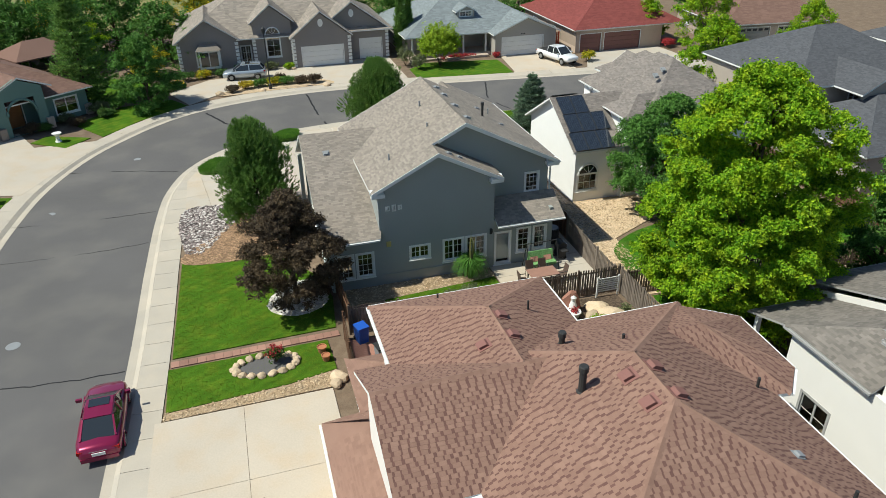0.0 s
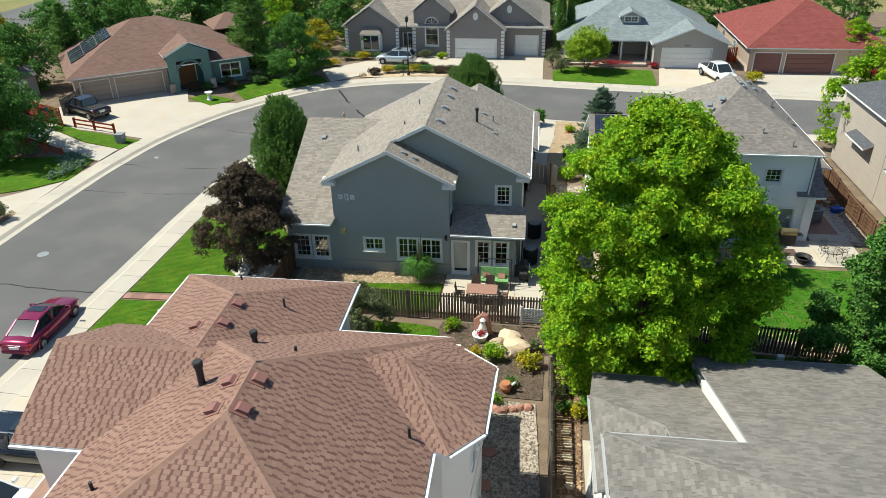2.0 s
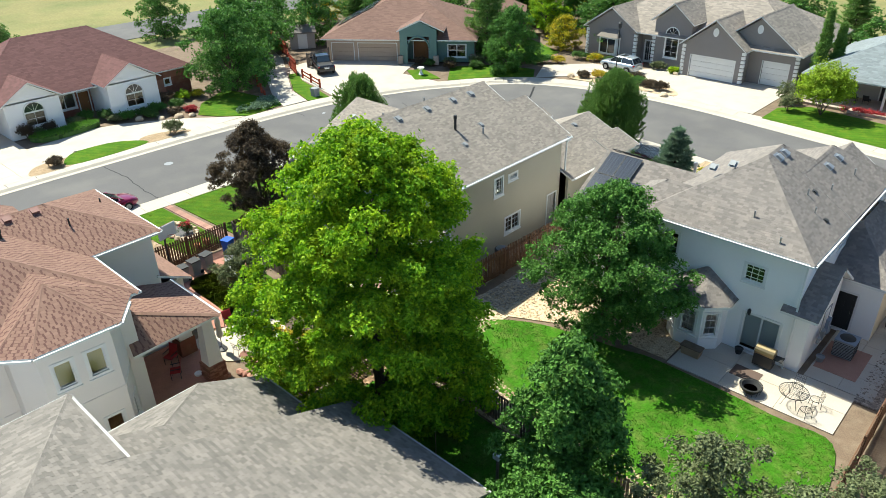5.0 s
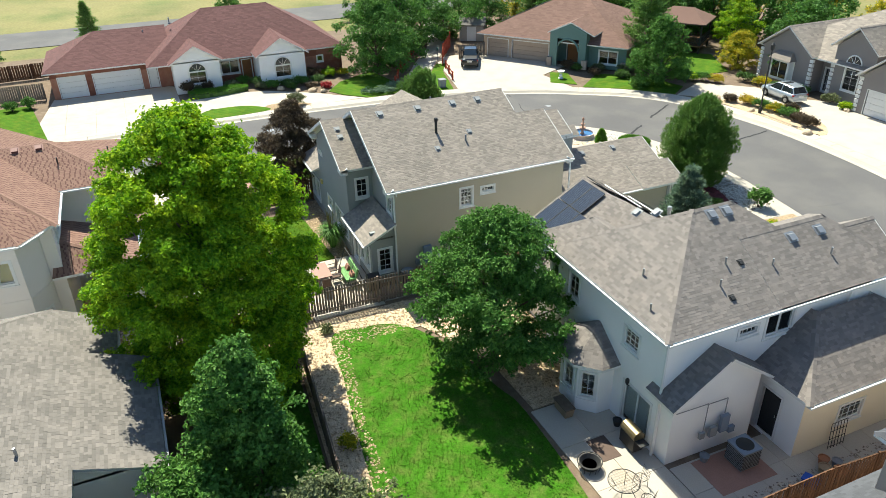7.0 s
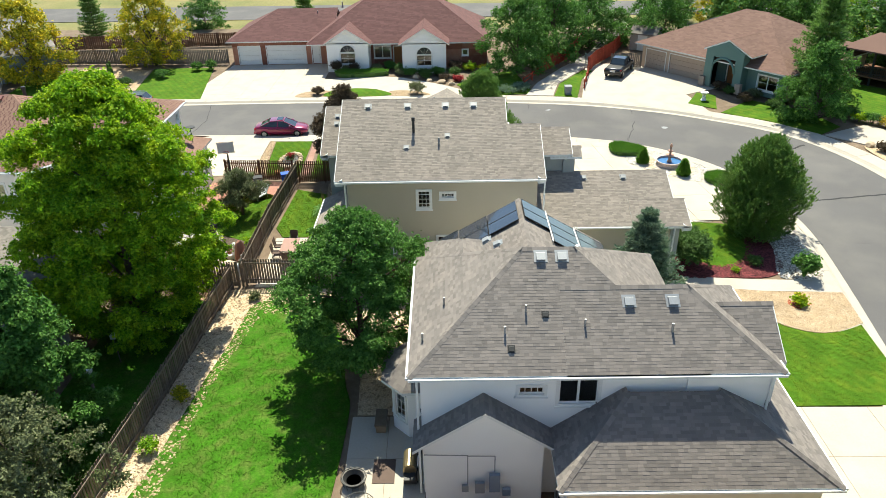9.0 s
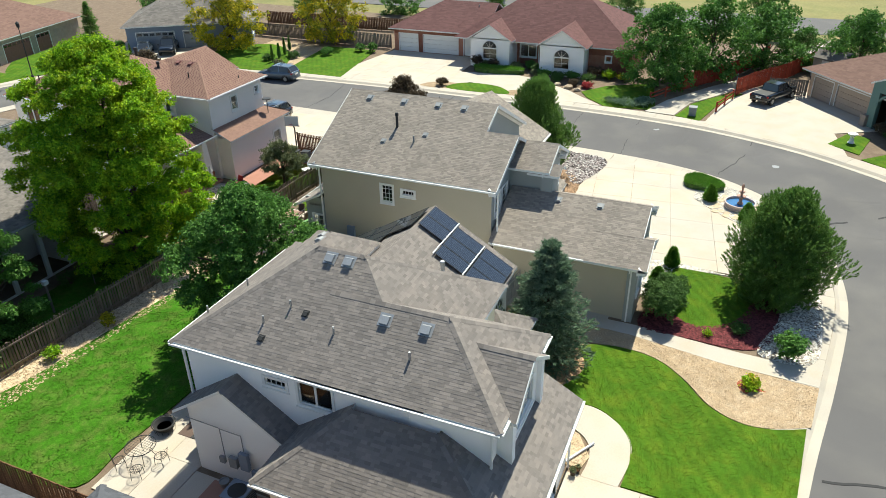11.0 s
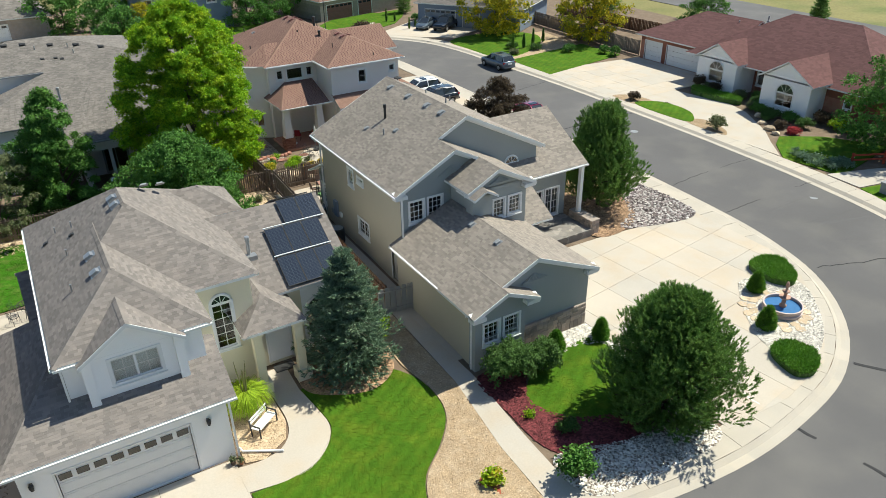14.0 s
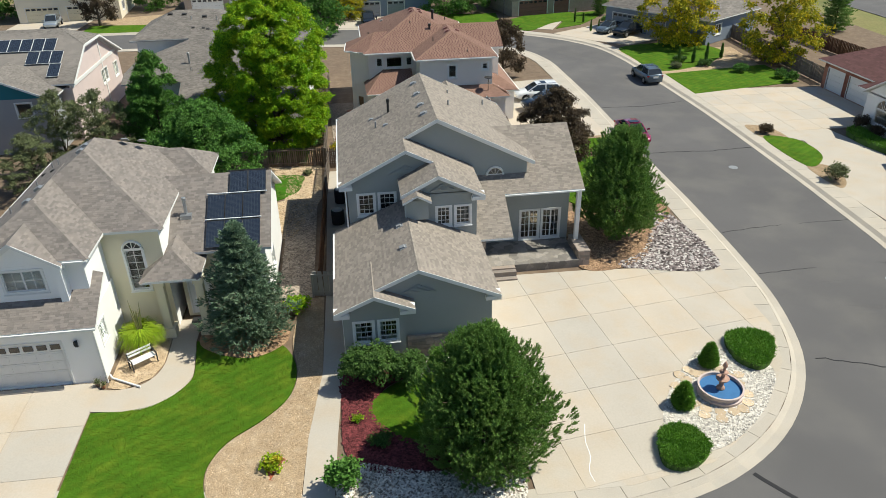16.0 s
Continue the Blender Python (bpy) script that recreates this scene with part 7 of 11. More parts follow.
def conifer(name, label, at, height, radius, leaf, seed, whorls=16, per_whorl=7, base=0.4, power=0.8, rise=0.25, needle=0.2, per=10, thick=0.14, steps=7, ragged=False, skirt=False):
    """A conifer of whorled limbs with needle sprays; power shapes its outline from cone to round."""
    rng = random.Random(seed)
    top = thing(name, label, "tree", at)
    g = Geo()
    g.tube([(0, 0, -0.1), (0.02, 0, height * 0.5), (0, 0.03, height * 0.98)], [thick, thick * 0.6, 0.02], 8)
    tips = []
    for i in range(whorls):
        f = (i + rng.uniform(-0.2, 0.2)) / whorls
        z = base + (height - base) * max(0, f)
        reach = radius * max(0.06, (1 - max(0, f)) ** power) * min(1, (0.62 if skirt else 0.72) + f * (2.4 if skirt else 1.4))
        for k in range(per_whorl):
            a = k * 2 * math.pi / per_whorl + i * 0.9 + rng.uniform(-0.3, 0.3)
            ln = reach * (rng.uniform(0.68, 1.0) if skirt else rng.uniform(0.55, 1.15))
            if ragged and rng.random() < (0.08 if skirt else 0.16):
                continue
            d = Vector((math.cos(a), math.sin(a), rise * ((0.3 + 1.3 * f) if skirt else (0.6 + f)))).normalized()
            e = Vector((0, 0, z)) + d * ln
            g.tube([(0, 0, z), e], [thick * 0.22, 0.012], 4, cap=False)
            side = Vector((-math.sin(a), math.cos(a), 0))
            if skirt:
                wide = 0.36 + 0.11 * ln + rng.uniform(-0.08, 0.16)
                for s in range(steps):
                    w = Vector((rng.gauss(0, 1), rng.gauss(0, 1), rng.gauss(0, 1))).normalized() * rng.uniform(0.5, 1.0) ** 0.5
                    t = (1.0, 1.0, 0.82, 0.62)[s % 4]
                    q = Vector((0, 0, z)) + d * (ln * t - 0.3) + (w + Vector((0, 0, 0.25))) * wide * (1.0 if t > 0.7 else 0.8)
                    tips.append((tuple(q), tuple((w * 0.6 + d * 0.5 + Vector((0, 0, 1.0))).normalized())))
                continue
            for s in range(steps):
                t = 0.22 + 0.78 * (s + rng.random()) / steps
                for w in (-1, 0, 1):
                    spread = w * ln * (0.42 * (1.15 - t) + 0.05) * rng.uniform(0.5, 1.1)
                    q = Vector((0, 0, z)) + d * ln * t + side * spread + Vector((0, 0, rng.uniform(-0.05, 0.12)))
                    dirn = (d + side * w * 0.7 + Vector((0, 0, 0.35))).normalized()
                    tips.append((tuple(q), tuple(dirn)))
    tips.append(((0, 0, height), (0, 0, 1)))
    part("trunk", g, BARK, top, smooth=True)
    part("needle_crown", needle_tufts("needle_crown", tips, needle, per, leaf, seed, 2.0 if skirt else 1.2), leaf, top)
    return top


def bush(name, label, at, rx, ry, h, leaf, seed, count=900, size=0.09, category="shrub", n=9):
    """A low rounded shrub with short stems."""
    rng = random.Random(seed)
    top = thing(name, label, category, at)
    lobes = []
    for i in range(n):
        a, d = i * 2.399, math.sqrt((i + 0.5) / n) * 0.62
        lobes.append((rx * d * math.cos(a), ry * d * math.sin(a), h * (0.52 - 0.2 * d) * rng.uniform(0.85, 1.1), rx * 0.42, ry * 0.42, h * 0.45))
    g = Geo()
    for x, y, z, *_ in lobes[::2]:
        g.tube([(0, 0, -0.03), (x * 0.5, y * 0.5, z * 0.6), (x, y, z)], [0.03, 0.02, 0.008], 5)
    part("stem", g, BARK, top)
    part("foliage", crown_mesh("foliage", lobes, count, size, leaf, seed), leaf, top)
    return top


# nearest the street corner and in the yards
ROUND = (0.62, 0.86, 0.98, 1.0, 0.94, 0.78, 0.5, 0.16)
tree("maple_tree", "tall bright yellow-green leafy maple tree in a back yard", (22.85, 25.85, 0), 13.5, 4.8, 1.3, LEAF_BRIGHT, 215000, 0.145, 11, n=400, thick=0.3, lobe=0.15, outline=(0.72, 0.9, 0.98, 1.0, 1.0, 0.97, 0.9, 0.78, 0.58, 0.22))
tree("shade_tree", "dense mid-green broadleaf tree beside the white house", (26.5, 38.1, 0), 8.3, 3.95, 1.5, LEAF_GREEN, 62000, 0.14, 12, n=130, thick=0.2, lobe=0.2, outline=ROUND)
tree("purple_tree", "dark purple-brown leafed ornamental tree on the lawn", (1.4, 34.5, 0), 6.6, 2.95, 0.9, LEAF_PURPLE, 52000, 0.12, 13, n=120, thick=0.15, lobe=0.2, outline=ROUND)
tree("fruit_tree", "bright green slender young tree in a back yard", (32.3, 25.8, 0), 8.7, 2.5, 0.5, LEAF_GREEN, 40000, 0.15, 14, n=70, thick=0.14, lobe=0.24)
olive = tree("olive_tree", "grey-green loose-leaved tree by the fence", (36.6, 27.4, 0), 6.4, 2.9, 0.6, LEAF_OLIVE, 14000, 0.13, 15, n=60, thick=0.12, lobe=0.2)
tree("yard_tree", "small round dark-leaved tree on the back lawn", (9.4, 27.9, 0), 3.4, 1.9, 1.2, LEAF_OLIVE, 12000, 0.11, 16, n=34, thick=0.09, lobe=0.28)
tree("garden_tree", "dense green bushy tree beside the fence", (33.4, 23.6, 0), 5.4, 2.9, 0.4, LEAF_GREEN, 24000, 0.15, 18, n=50, thick=0.13, lobe=0.28)
conifer("pine_tree", "large rounded pine tree at the street corner", (12.15, 62.85, 0), 6.4, 4.1, NEEDLE, 21, whorls=13, per_whorl=11, base=0.25, power=0.66, rise=0.7, needle=0.115, per=36, steps=130, ragged=True, skirt=True)
conifer("pine_tree", "bushy dark green pine beside the house", (0.15, 45.1, 0), 7.1, 3.6, NEEDLE, 22, whorls=12, per_whorl=9, base=0.6, power=0.5, rise=0.7, needle=0.115, per=36, steps=140, ragged=True, skirt=True)
conifer("blue_spruce", "blue-green spruce by the front walk", (22.8, 52.4, 0), 6.8, 3.05, NEEDLE_BLUE, 23, whorls=19, per_whorl=12, base=0.15, power=0.78, rise=0.1, needle=0.19, per=15, steps=8)
# across the street
round_tree = tree("round_tree", "dense rounded green tree by the corner drive", (-8.8, 76.0, 0), 7.0, 3.4, 0.2, LEAF_GREEN, 20000, 0.19, 31, n=50, lobe=0.27)
green_tree = tree("garden_tree", "round leafy green tree beside the ranch house", (-27.0, 50.4, 0), 8.4, 4.9, 0.6, LEAF_GREEN, 20000, 0.23, 32, n=60, lobe=0.27)
green_far = tree("garden_tree", "leafy green tree in the distance", (-32.8, 55.2, 0), 8.8, 5.0, 0.6, LEAF_GREEN, 6800, 0.34, 39, n=50, lobe=0.28)
maple = tree("street_tree", "yellow-green young maple by the far pavement", (43.6, 57.4, 0), 8.6, 3.4, 1.4, LEAF_BRIGHT, 10000, 0.24, 33, n=60, lobe=0.24)
bush("round_bush_tree", "bright lime green round tree on the front lawn", (23.4, 81.2, 0), 2.9, 2.8, 5.4, LEAF_LIME, 34, 18000, 0.17, "tree", 26)
spruce = conifer("dark_spruce", "tall dark green conifer behind the tan house", (-14.8, 78.6, 0), 11.5, 3.8, NEEDLE, 35, whorls=20, per_whorl=9, base=0.3, power=0.7, needle=0.4, per=6)
yellow_tree = tree("autumn_tree", "tree with leaves turning yellow on a far lawn", (-25.6, -4.2, 0), 9.2, 5.0, 0.7, LEAF_YELLOW, 12000, 0.29, 36, n=60, lobe=0.25)
purple_far = tree("purple_tree", "dark purple-leafed tree in a front yard", (-0.6, 6.0, 0), 6.0, 2.8, 1.0, LEAF_PURPLE, 7000, 0.22, 37, n=44, lobe=0.27)
column = conifer("columnar_conifer", "narrow dark green columnar conifer", (20.4, 88.5, 0), 8.0, 1.3, NEEDLE, 38, whorls=20, per_whorl=7, base=0.2, power=0.35, rise=1.2, needle=0.3, per=8)


def again(ob, x, y, scale, turn, label=""):
    """One more tree of a kind, of another size."""
    t = copy_thing(ob, pose(x, y, 0, 0, 0, turn) @ Matrix.Diagonal((scale, scale, scale * (0.92 + 0.16 * math.sin(turn)), 1)))
    return tagged(t, label)


FAR_TREES = [
    (spruce, "dark green conifer behind the houses", ((-22.6, -25.4, 0.45), (-26, 92, 0.9), (-3, 112, 0.8), (18, 108, 0.9), (-36, 76, 0.7), (3, 116, 0.9), (37, 108, 0.8), (-62, 20, 0.6), (-58, 78, 0.7), (-50, -8, 0.7))),
    (green_far, "leafy green tree in the distance", ((-24.5, 97, 0.9), (-38.5, 60.6, 1.05), (-34, 79, 1.0), (-28, 92, 1.2), (-38, 70, 0.8), (24, 104, 1.0), (42, 103, 1.0), (-40, 64.5, 0.6), (60, 14, 1.0), (20, -20, 0.8), (1, -31, 0.9), (-3, -33, 1.0), (20, -33, 0.9), (25, -41, 1.0), (66, -8, 1.1), (-32, 84, 0.9), (-8, 96, 1.0), (-14, 102, 1.1), (10, 112, 1.0), (27, 110, 1.1), (48, 106, 1.0), (58, 103, 0.9), (-44, 86, 1.0), (-28, 100, 1.0), (-56, 6, 0.8), (-60, 60, 0.8), (-4, 90, 0.7), (70, 98, 1.1), (-47, 70, 0.7), (48, -46, 1.0), (-40, -26, 0.9), (-10, -46, 1.0), (4, -48, 1.0), (72, -42, 1.0), (-66, 40, 0.6))),
    (olive, "grey-green loose-leaved tree between the yards", ((39.6, 27.2, 0.95), (40.6, 31.2, 0.9))),
    (yellow_tree, "tree with leaves turning yellow", ((-33.4, 6.5, 0.95), (-30, 106, 0.9), (-22, 112, 1.0), (-10, 88, 0.55), (-4, 104, 0.8), (-42, 40, 0.4), (-48, 80, 0.7), (16, -30, 0.6))),
    (maple, "yellow-green tree by the street", ((56, 77, 1.0), (52.5, 84, 0.8), (60, 64, 0.9), (-17, 94, 0.9), (-38, 94, 0.9))),
    (green_far, "rounded dark green tree", ((-20, 100, 1.0), (33, 104, 1.0), (-32, -20, 0.8), (-36, 88, 1.0))),
    (purple_far, "dark purple-leafed tree in the distance", ((53.6, -33.0, 1.15),)),
    (column, "narrow dark columnar conifer", ((-17.2, -21.0, 0.22), (-18.3, -20.4, 0.22), (-21.9, 4.9, 0.25), (-23.9, 4.5, 0.28), (-25.7, 4.1, 0.26), (-28.0, 3.3, 0.27), (-17.5, -14.4, 0.2), (-18.9, -15.1, 0.2), (21.6, 89.2, 0.9))),
]
for proto, text, places in FAR_TREES:
    for k, (x, y, s) in enumerate(places):
        again(proto, x, y, s, 47 * k + 20, text)
# ---- fences ----
def fence(name, label, pts, high, material, board=0.14, gap=0.012, spacing=2.4, rails=(0.35, 1.45), both=False, post=0.1):
    """Posts, rails and upright boards along a line, each board its own."""
    top = thing(name, label, "fence", (*pts[0], 0))
    o = Vector((*pts[0], 0))
    rng = random.Random(len(pts) * 7 + int(abs(pts[0][0]) * 10))
    bm = Geo().box(-board / 2, board / 2, -0.01, 0.01, 0.05, high - 0.03)
    bm.v[4] = (bm.v[4][0] + 0.025, *bm.v[4][1:])
    bm.v[5] = (bm.v[5][0] - 0.025, *bm.v[5][1:])
    bm.v[6] = (bm.v[6][0] - 0.025, *bm.v[6][1:])
    bm.v[7] = (bm.v[7][0] + 0.025, *bm.v[7][1:])
    plank = bm.mesh("board", [material])
    pole = Geo().box(-post / 2, post / 2, -post / 2, post / 2, -0.1, high + 0.02).mesh("post", [material])
    for p, q in zip(pts, pts[1:]):
        p, q = Vector((*p, 0)), Vector((*q, 0))
        d = q - p
        yaw = math.degrees(math.atan2(d.y, d.x))
        u, n = d.normalized(), Vector((-d.y, d.x, 0)).normalized()
        for k in range(max(1, round(d.length / spacing)) + 1):
            ob = part("post", pole, material, top)
            ob.matrix_basis = Matrix.Translation(p - o + d * k / max(1, round(d.length / spacing))) @ pose(0, 0, 0, 0, 0, yaw)
        for z in rails:
            g = Geo().beam(p - o + n * 0.05 + Vector((0, 0, z)), q - o + n * 0.05 + Vector((0, 0, z)), 0.04, 0.09)
            part("rail", g, material, top)
        count = int(d.length / (board + gap))
        for k in range(count):
            ob = part("board", plank, material, top)
            side = -0.02 if not both or k % 2 else 0.12
            ob.matrix_basis = Matrix.Translation(p - o + u * ((k + 0.5) * d.length / count) + n * side) @ pose(0, 0, rng.uniform(-0.03, 0.02), 0, rng.uniform(-0.6, 0.6), yaw)
    return top


fence("wooden_fence", "weathered brown board fence between two back yards", [(3.75, 30.75), (11.5, 30.35), (19.0, 30.3)], 1.75, WOOD_OLD)
fence("wooden_fence", "dark brown board fence beside the lawn", [(3.8, 30.9), (3.7, 34.9)], 1.8, WOOD_BROWN)
fence("wooden_fence", "brown board fence closing a side yard", [(3.4, 30.4), (3.1, 25.1)], 1.7, WOOD_BROWN)
fence("wooden_fence", "red-brown board fence between the two houses", [(19.15, 49.1), (18.95, 37.0)], 1.8, WOOD_BROWN)
fence("wooden_fence", "weathered open board fence behind the patio", [(18.95, 36.9), (18.75, 30.45)], 1.7, WOOD_GREY, 0.14, 0.014)
fence("wooden_fence", "weathered board fence along a side yard", [(19.05, 30.1), (19.0, 23.0), (18.85, 6.0)], 1.7, WOOD_GREY)
fence("wooden_fence", "weathered board fence with mended pale boards", [(19.2, 29.75), (28.5, 29.1), (38.9, 28.25)], 1.65, WOOD_OLD, 0.14, 0.02)
fence("wooden_fence", "red-brown board fence of a side yard", [(39.2, 30.0), (39.2, 46.0), (39.9, 57.0)], 1.6, WOOD_BROWN)
fence("garden_gate", "pale beige panel gate beside the garage", [(17.7, 49.45), (19.6, 49.15)], 1.7, SIDING_H, 0.3, 0.004)
fence("wooden_fence", "red-stained board fence along a footpath", [(-26.4, 58.4), (-29.5, 59.8), (-34.5, 63.0), (-43.0, 66.6)], 1.8, WOOD_RED, 0.2, 0.01)
fence("wooden_fence", "brown board fence behind the footpath lawn", [(-28.2, 61.4), (-28.4, 64.9)], 1.7, WOOD_GREY, 0.2, 0.01)
fence("wooden_fence", "brown board fence beside the ranch house", [(-26.6, 53.2), (-34.7, 58.2), (-43.0, 61.0)], 1.8, WOOD_RED, 0.2, 0.01)
fence("wooden_fence", "grey board fence behind a far lawn", [(-33.2, 15.6), (-33.6, 6.0), (-34.5, -8), (-36, -24)], 1.8, WOOD_GREY, 0.2, 0.01)
fence("wooden_fence", "grey-brown far board fence", [(-42, -10), (-43, 14), (-46, 40)], 1.8, WOOD_BROWN, 0.25, 0.01)
fence("wooden_fence", "orange-red board fence beside a garage", [(38.9, 86), (40.8, 86)], 1.8, WOOD_RED, 0.2, 0.01)


def rail_fence(pts):
    top = thing("rail_fence", "low red-brown wooden rail fence by the lawn", "fence", (*pts[0], 0), group="rail fences")
    o = Vector((*pts[0], 0))
    for p, q in zip(pts, pts[1:]):
        p, q = Vector((*p, 0)) - o, Vector((*q, 0)) - o
        n = max(1, round((q - p).length / 2.2))
        for k in range(n + 1):
            c = p.lerp(q, k / n)
            part("post", Geo().box(c.x - 0.08, c.x + 0.08, c.y - 0.08, c.y + 0.08, -0.05, 1.0), WOOD_RED, top)
        for z in (0.42, 0.82):
            part("rail", Geo().beam(p + Vector((0, 0, z)), q + Vector((0, 0, z)), 0.05, 0.14), WOOD_RED, top)


rail_fence([(-20.4, 57.0), (-25.0, 58.2)])
rail_fence([(-21.4, 50.6), (-26.2, 53.0)])


# ---- solar panels ----
def solar_array(name, label, plane_at, u, up, cols, rows, w, h, pale=None):
    """Panels in a grid on a roof plane: its lower left corner, its way along and its way up."""
    u, up = Vector(u).normalized(), Vector(up).normalized()
    n = u.cross(up)
    for i in range(cols):
        for j in range(rows):
            c = Vector(plane_at) + u * (w * (i + 0.5)) + up * (h * (j + 0.5)) + n * 0.14
            m4 = Matrix(((u.x, up.x, n.x, c.x), (u.y, up.y, n.y, c.y), (u.z, up.z, n.z, c.z), (0, 0, 0, 1)))
            top = thing(name, label, "solar panel", group="solar panels on the roof")
            top.matrix_basis = m4
            g = Geo()
            e = 0.014
            a, b = w / 2 - 0.012, h / 2 - 0.012
            for k in ((-a, a, -b, -b + e), (-a, a, b - e, b), (-a, -a + e, -b + e, b - e), (a - e, a, -b + e, b - e)):
                g.box(*k, -0.03, 0.012)
            part("panel_rim", g, DARK_METAL if pale is None else pale, top)
            g = Geo().box(-a + e, a - e, -b + e, b - e, -0.02, 0.004)
            part("cell_sheet", g, SOLAR, top)
            g = Geo().box(-a * 0.7, -a * 0.7 + 0.05, -0.03, 0.03, -0.15, -0.03).box(a * 0.7 - 0.05, a * 0.7, -0.03, 0.03, -0.15, -0.03)
            part("bracket", g, METAL, top)


SL = 0.59
nn = math.sqrt(1 + SL * SL)
for sgn in (1, -1):
    zc = lambda d: 6.5 - SL * d
    if sgn == 1:
        solar_array("solar_panel", "blue-black solar panel with a thin pale frame on the roof", (24.8, 46 + 4.3, zc(4.3)), (-1, 0, 0), (0, -1, SL), 3, 1, 0.95, 1.7)
        solar_array("solar_panel", "blue-black solar panel with a thin pale frame on the roof", (24.8, 46 + 2.82, zc(2.82)), (-1, 0, 0), (0, -1, SL), 3, 1, 0.95, 1.7)
        solar_array("solar_panel", "blue-black solar panel with a thin pale frame on the roof", (23.65, 46 + 1.36, zc(1.36)), (-1, 0, 0), (0, -1, SL), 2, 1, 1.0, 1.55)
    else:
        solar_array("solar_panel", "blue-black solar panel with a thin pale frame on the roof", (21.7, 46 - 3.0, zc(3.0)), (1, 0, 0), (0, 1, SL), 3, 1, 1.05, 1.66)
        solar_array("solar_panel", "blue-black solar panel with a thin pale frame on the roof", (21.55, 46 - 4.42, zc(4.42)), (1, 0, 0), (0, 1, SL), 3, 1, 1.0, 1.62)
        solar_array("solar_panel", "blue-black solar panel with a thin pale frame on the roof", (21.75, 46 - 1.56, zc(1.56)), (1, 0, 0), (0, 1, SL), 2, 1, 1.05, 1.66)

for d, x0, x1 in ((2.83, 21.9, 24.85), (1.37, 21.6, 24.85)):
    part("panel_rail", Geo().beam((x0, 46 + d, 6.66 - SL * d), (x1, 46 + d, 6.66 - SL * d), 0.06, 0.05), WHITE, thing("panel_mount", "pale metal rail that holds solar panels", "rail"))
for n, x, y in ((5, 47.6, 16.1), (3, 44.72, 17.7), (1, 42.62, 19.3)):
    solar_array("solar_panel", "dark solar panel with a pale rim on the roof", (x, y, pn(y)), (-1, 0, 0), (0, -1, 0.478), n, 1, 1.01, 1.72, WHITE)
solar_array("solar_panel", "blue solar panel with a pale rim on a lower roof", (41.0, 7.0, ps(7.0)), (1, 0, 0), (0, 1, 0.46), 3, 2, 1.05, 1.7, WHITE)

# roof vents and pipes
for y in (37.6, 40.0, 42.3, 44.0):
    A.vent((RX + 0.55, y, ax(RX + 0.55)), (S, 0, 1))
for p in ((14.6, 42.4), (15.4, 40.0)):
    A.vent((p[0], p[1], ax(p[0])), (S, 0, 1), size=0.22)
A.pipe(14.3, 40.4, ax(14.3), 1.0, 0.08, DARK_METAL, True)
A.pipe(15.2, 41.9, ax(15.2), 0.5)
A.pipe(10.6, 41.6, aw(10.6), 0.45)
A.pipe(7.6, 37.2, aw(7.6), 0.5)
A.pipe(10.2, 38.4, aw(10.2), 0.35)
for x in (10.6, 11.2):
    A.vent((x, 35.4, aw(9.8) - S * (x - 9.8)), (S, 0, 1), size=0.24)
for y in (50.6, 53.0):
    A.vent((14.55, y, 4.88 - 0.44 * 0.5), (0.44, 0, 1), size=0.26)
A.vent((4.5, 40.8, WR - 0.4625 * 1.6), (0, -0.4625, 1), size=0.26)
bz = lambda x: 5.95 + 0.65 * (34.95 - x)
for p in ((31.0, 45.9), (31.0, 46.7), (32.6, 49.0), (32.6, 50.6)):
    B.vent((p[0], p[1], bz(p[0])), (0.64, 0, 1), METAL, 0.34)
for p in ((32.9, 45.2), (33.6, 44.4), (33.4, 47.3)):
    B.pipe(p[0], p[1], bz(p[0]), 0.42, 0.04, METAL)
for p in ((33.0, 45.9), (34.1, 44.6)):
    B.vent((p[0], p[1], bz(p[0])), (0.64, 0, 1), DARK_METAL, 0.18)
B.pipe(33.6, 50.4, bz(33.6), 0.45, 0.045, METAL)
bs_ = lambda y: 5.95 + 0.65 * (y - 40.92)
B.pipe(31.6, 42.2, bs_(42.2), 0.45, 0.04, METAL)
B.pipe(33.2, 41.4, bs_(41.4), 0.45, 0.04, METAL)
B.vent((28.6, 44.0, bs_(44.0)), (0, -0.64, 1), GREY_METAL, 0.28)
B.vent((29.4, 44.4, bs_(44.4)), (0, -0.64, 1), GREY_METAL, 0.28)
B.pipe(25.9, 48.3, 6.5 - SL * 2.3, 1.15, 0.09, METAL, True)
part("pipe_flashing", Geo().box(25.6, 26.2, 48.0, 48.6, 6.5 - SL * 2.6 - 0.12, 6.5 - SL * 2.3 + 0.06), METAL, B.top)
cz = lambda x: 6.5 + 0.49 * (x - 4.75)
ce = lambda x: 6.5 + 0.49 * (15.2 - x)
C.pipe(8.27, 14.4, cz(8.27), 1.0, 0.11, DARK_METAL, True)
C.pipe(8.88, 17.05, 6.5 + 0.49 * (19.85 - 17.05), 0.6, 0.1, DARK_METAL, True)
for p in ((9.45, 13.94), (9.45, 12.75)):
    C.vent((p[0], p[1], cz(p[0])), (-0.49, 0, 1), BROWN_METAL, 0.34)
for p in ((10.25, 13.98), (10.25, 12.73)):
    C.vent((p[0], p[1], ce(p[0])), (0.49, 0, 1), BROWN_METAL, 0.34)
for p in ((7.48, 19.03), (7.46, 17.83)):
    C.vent((p[0], p[1], 6.55 + 0.43 * (10.85 - p[0])), (0.43, 0, 1), BROWN_METAL, 0.32)
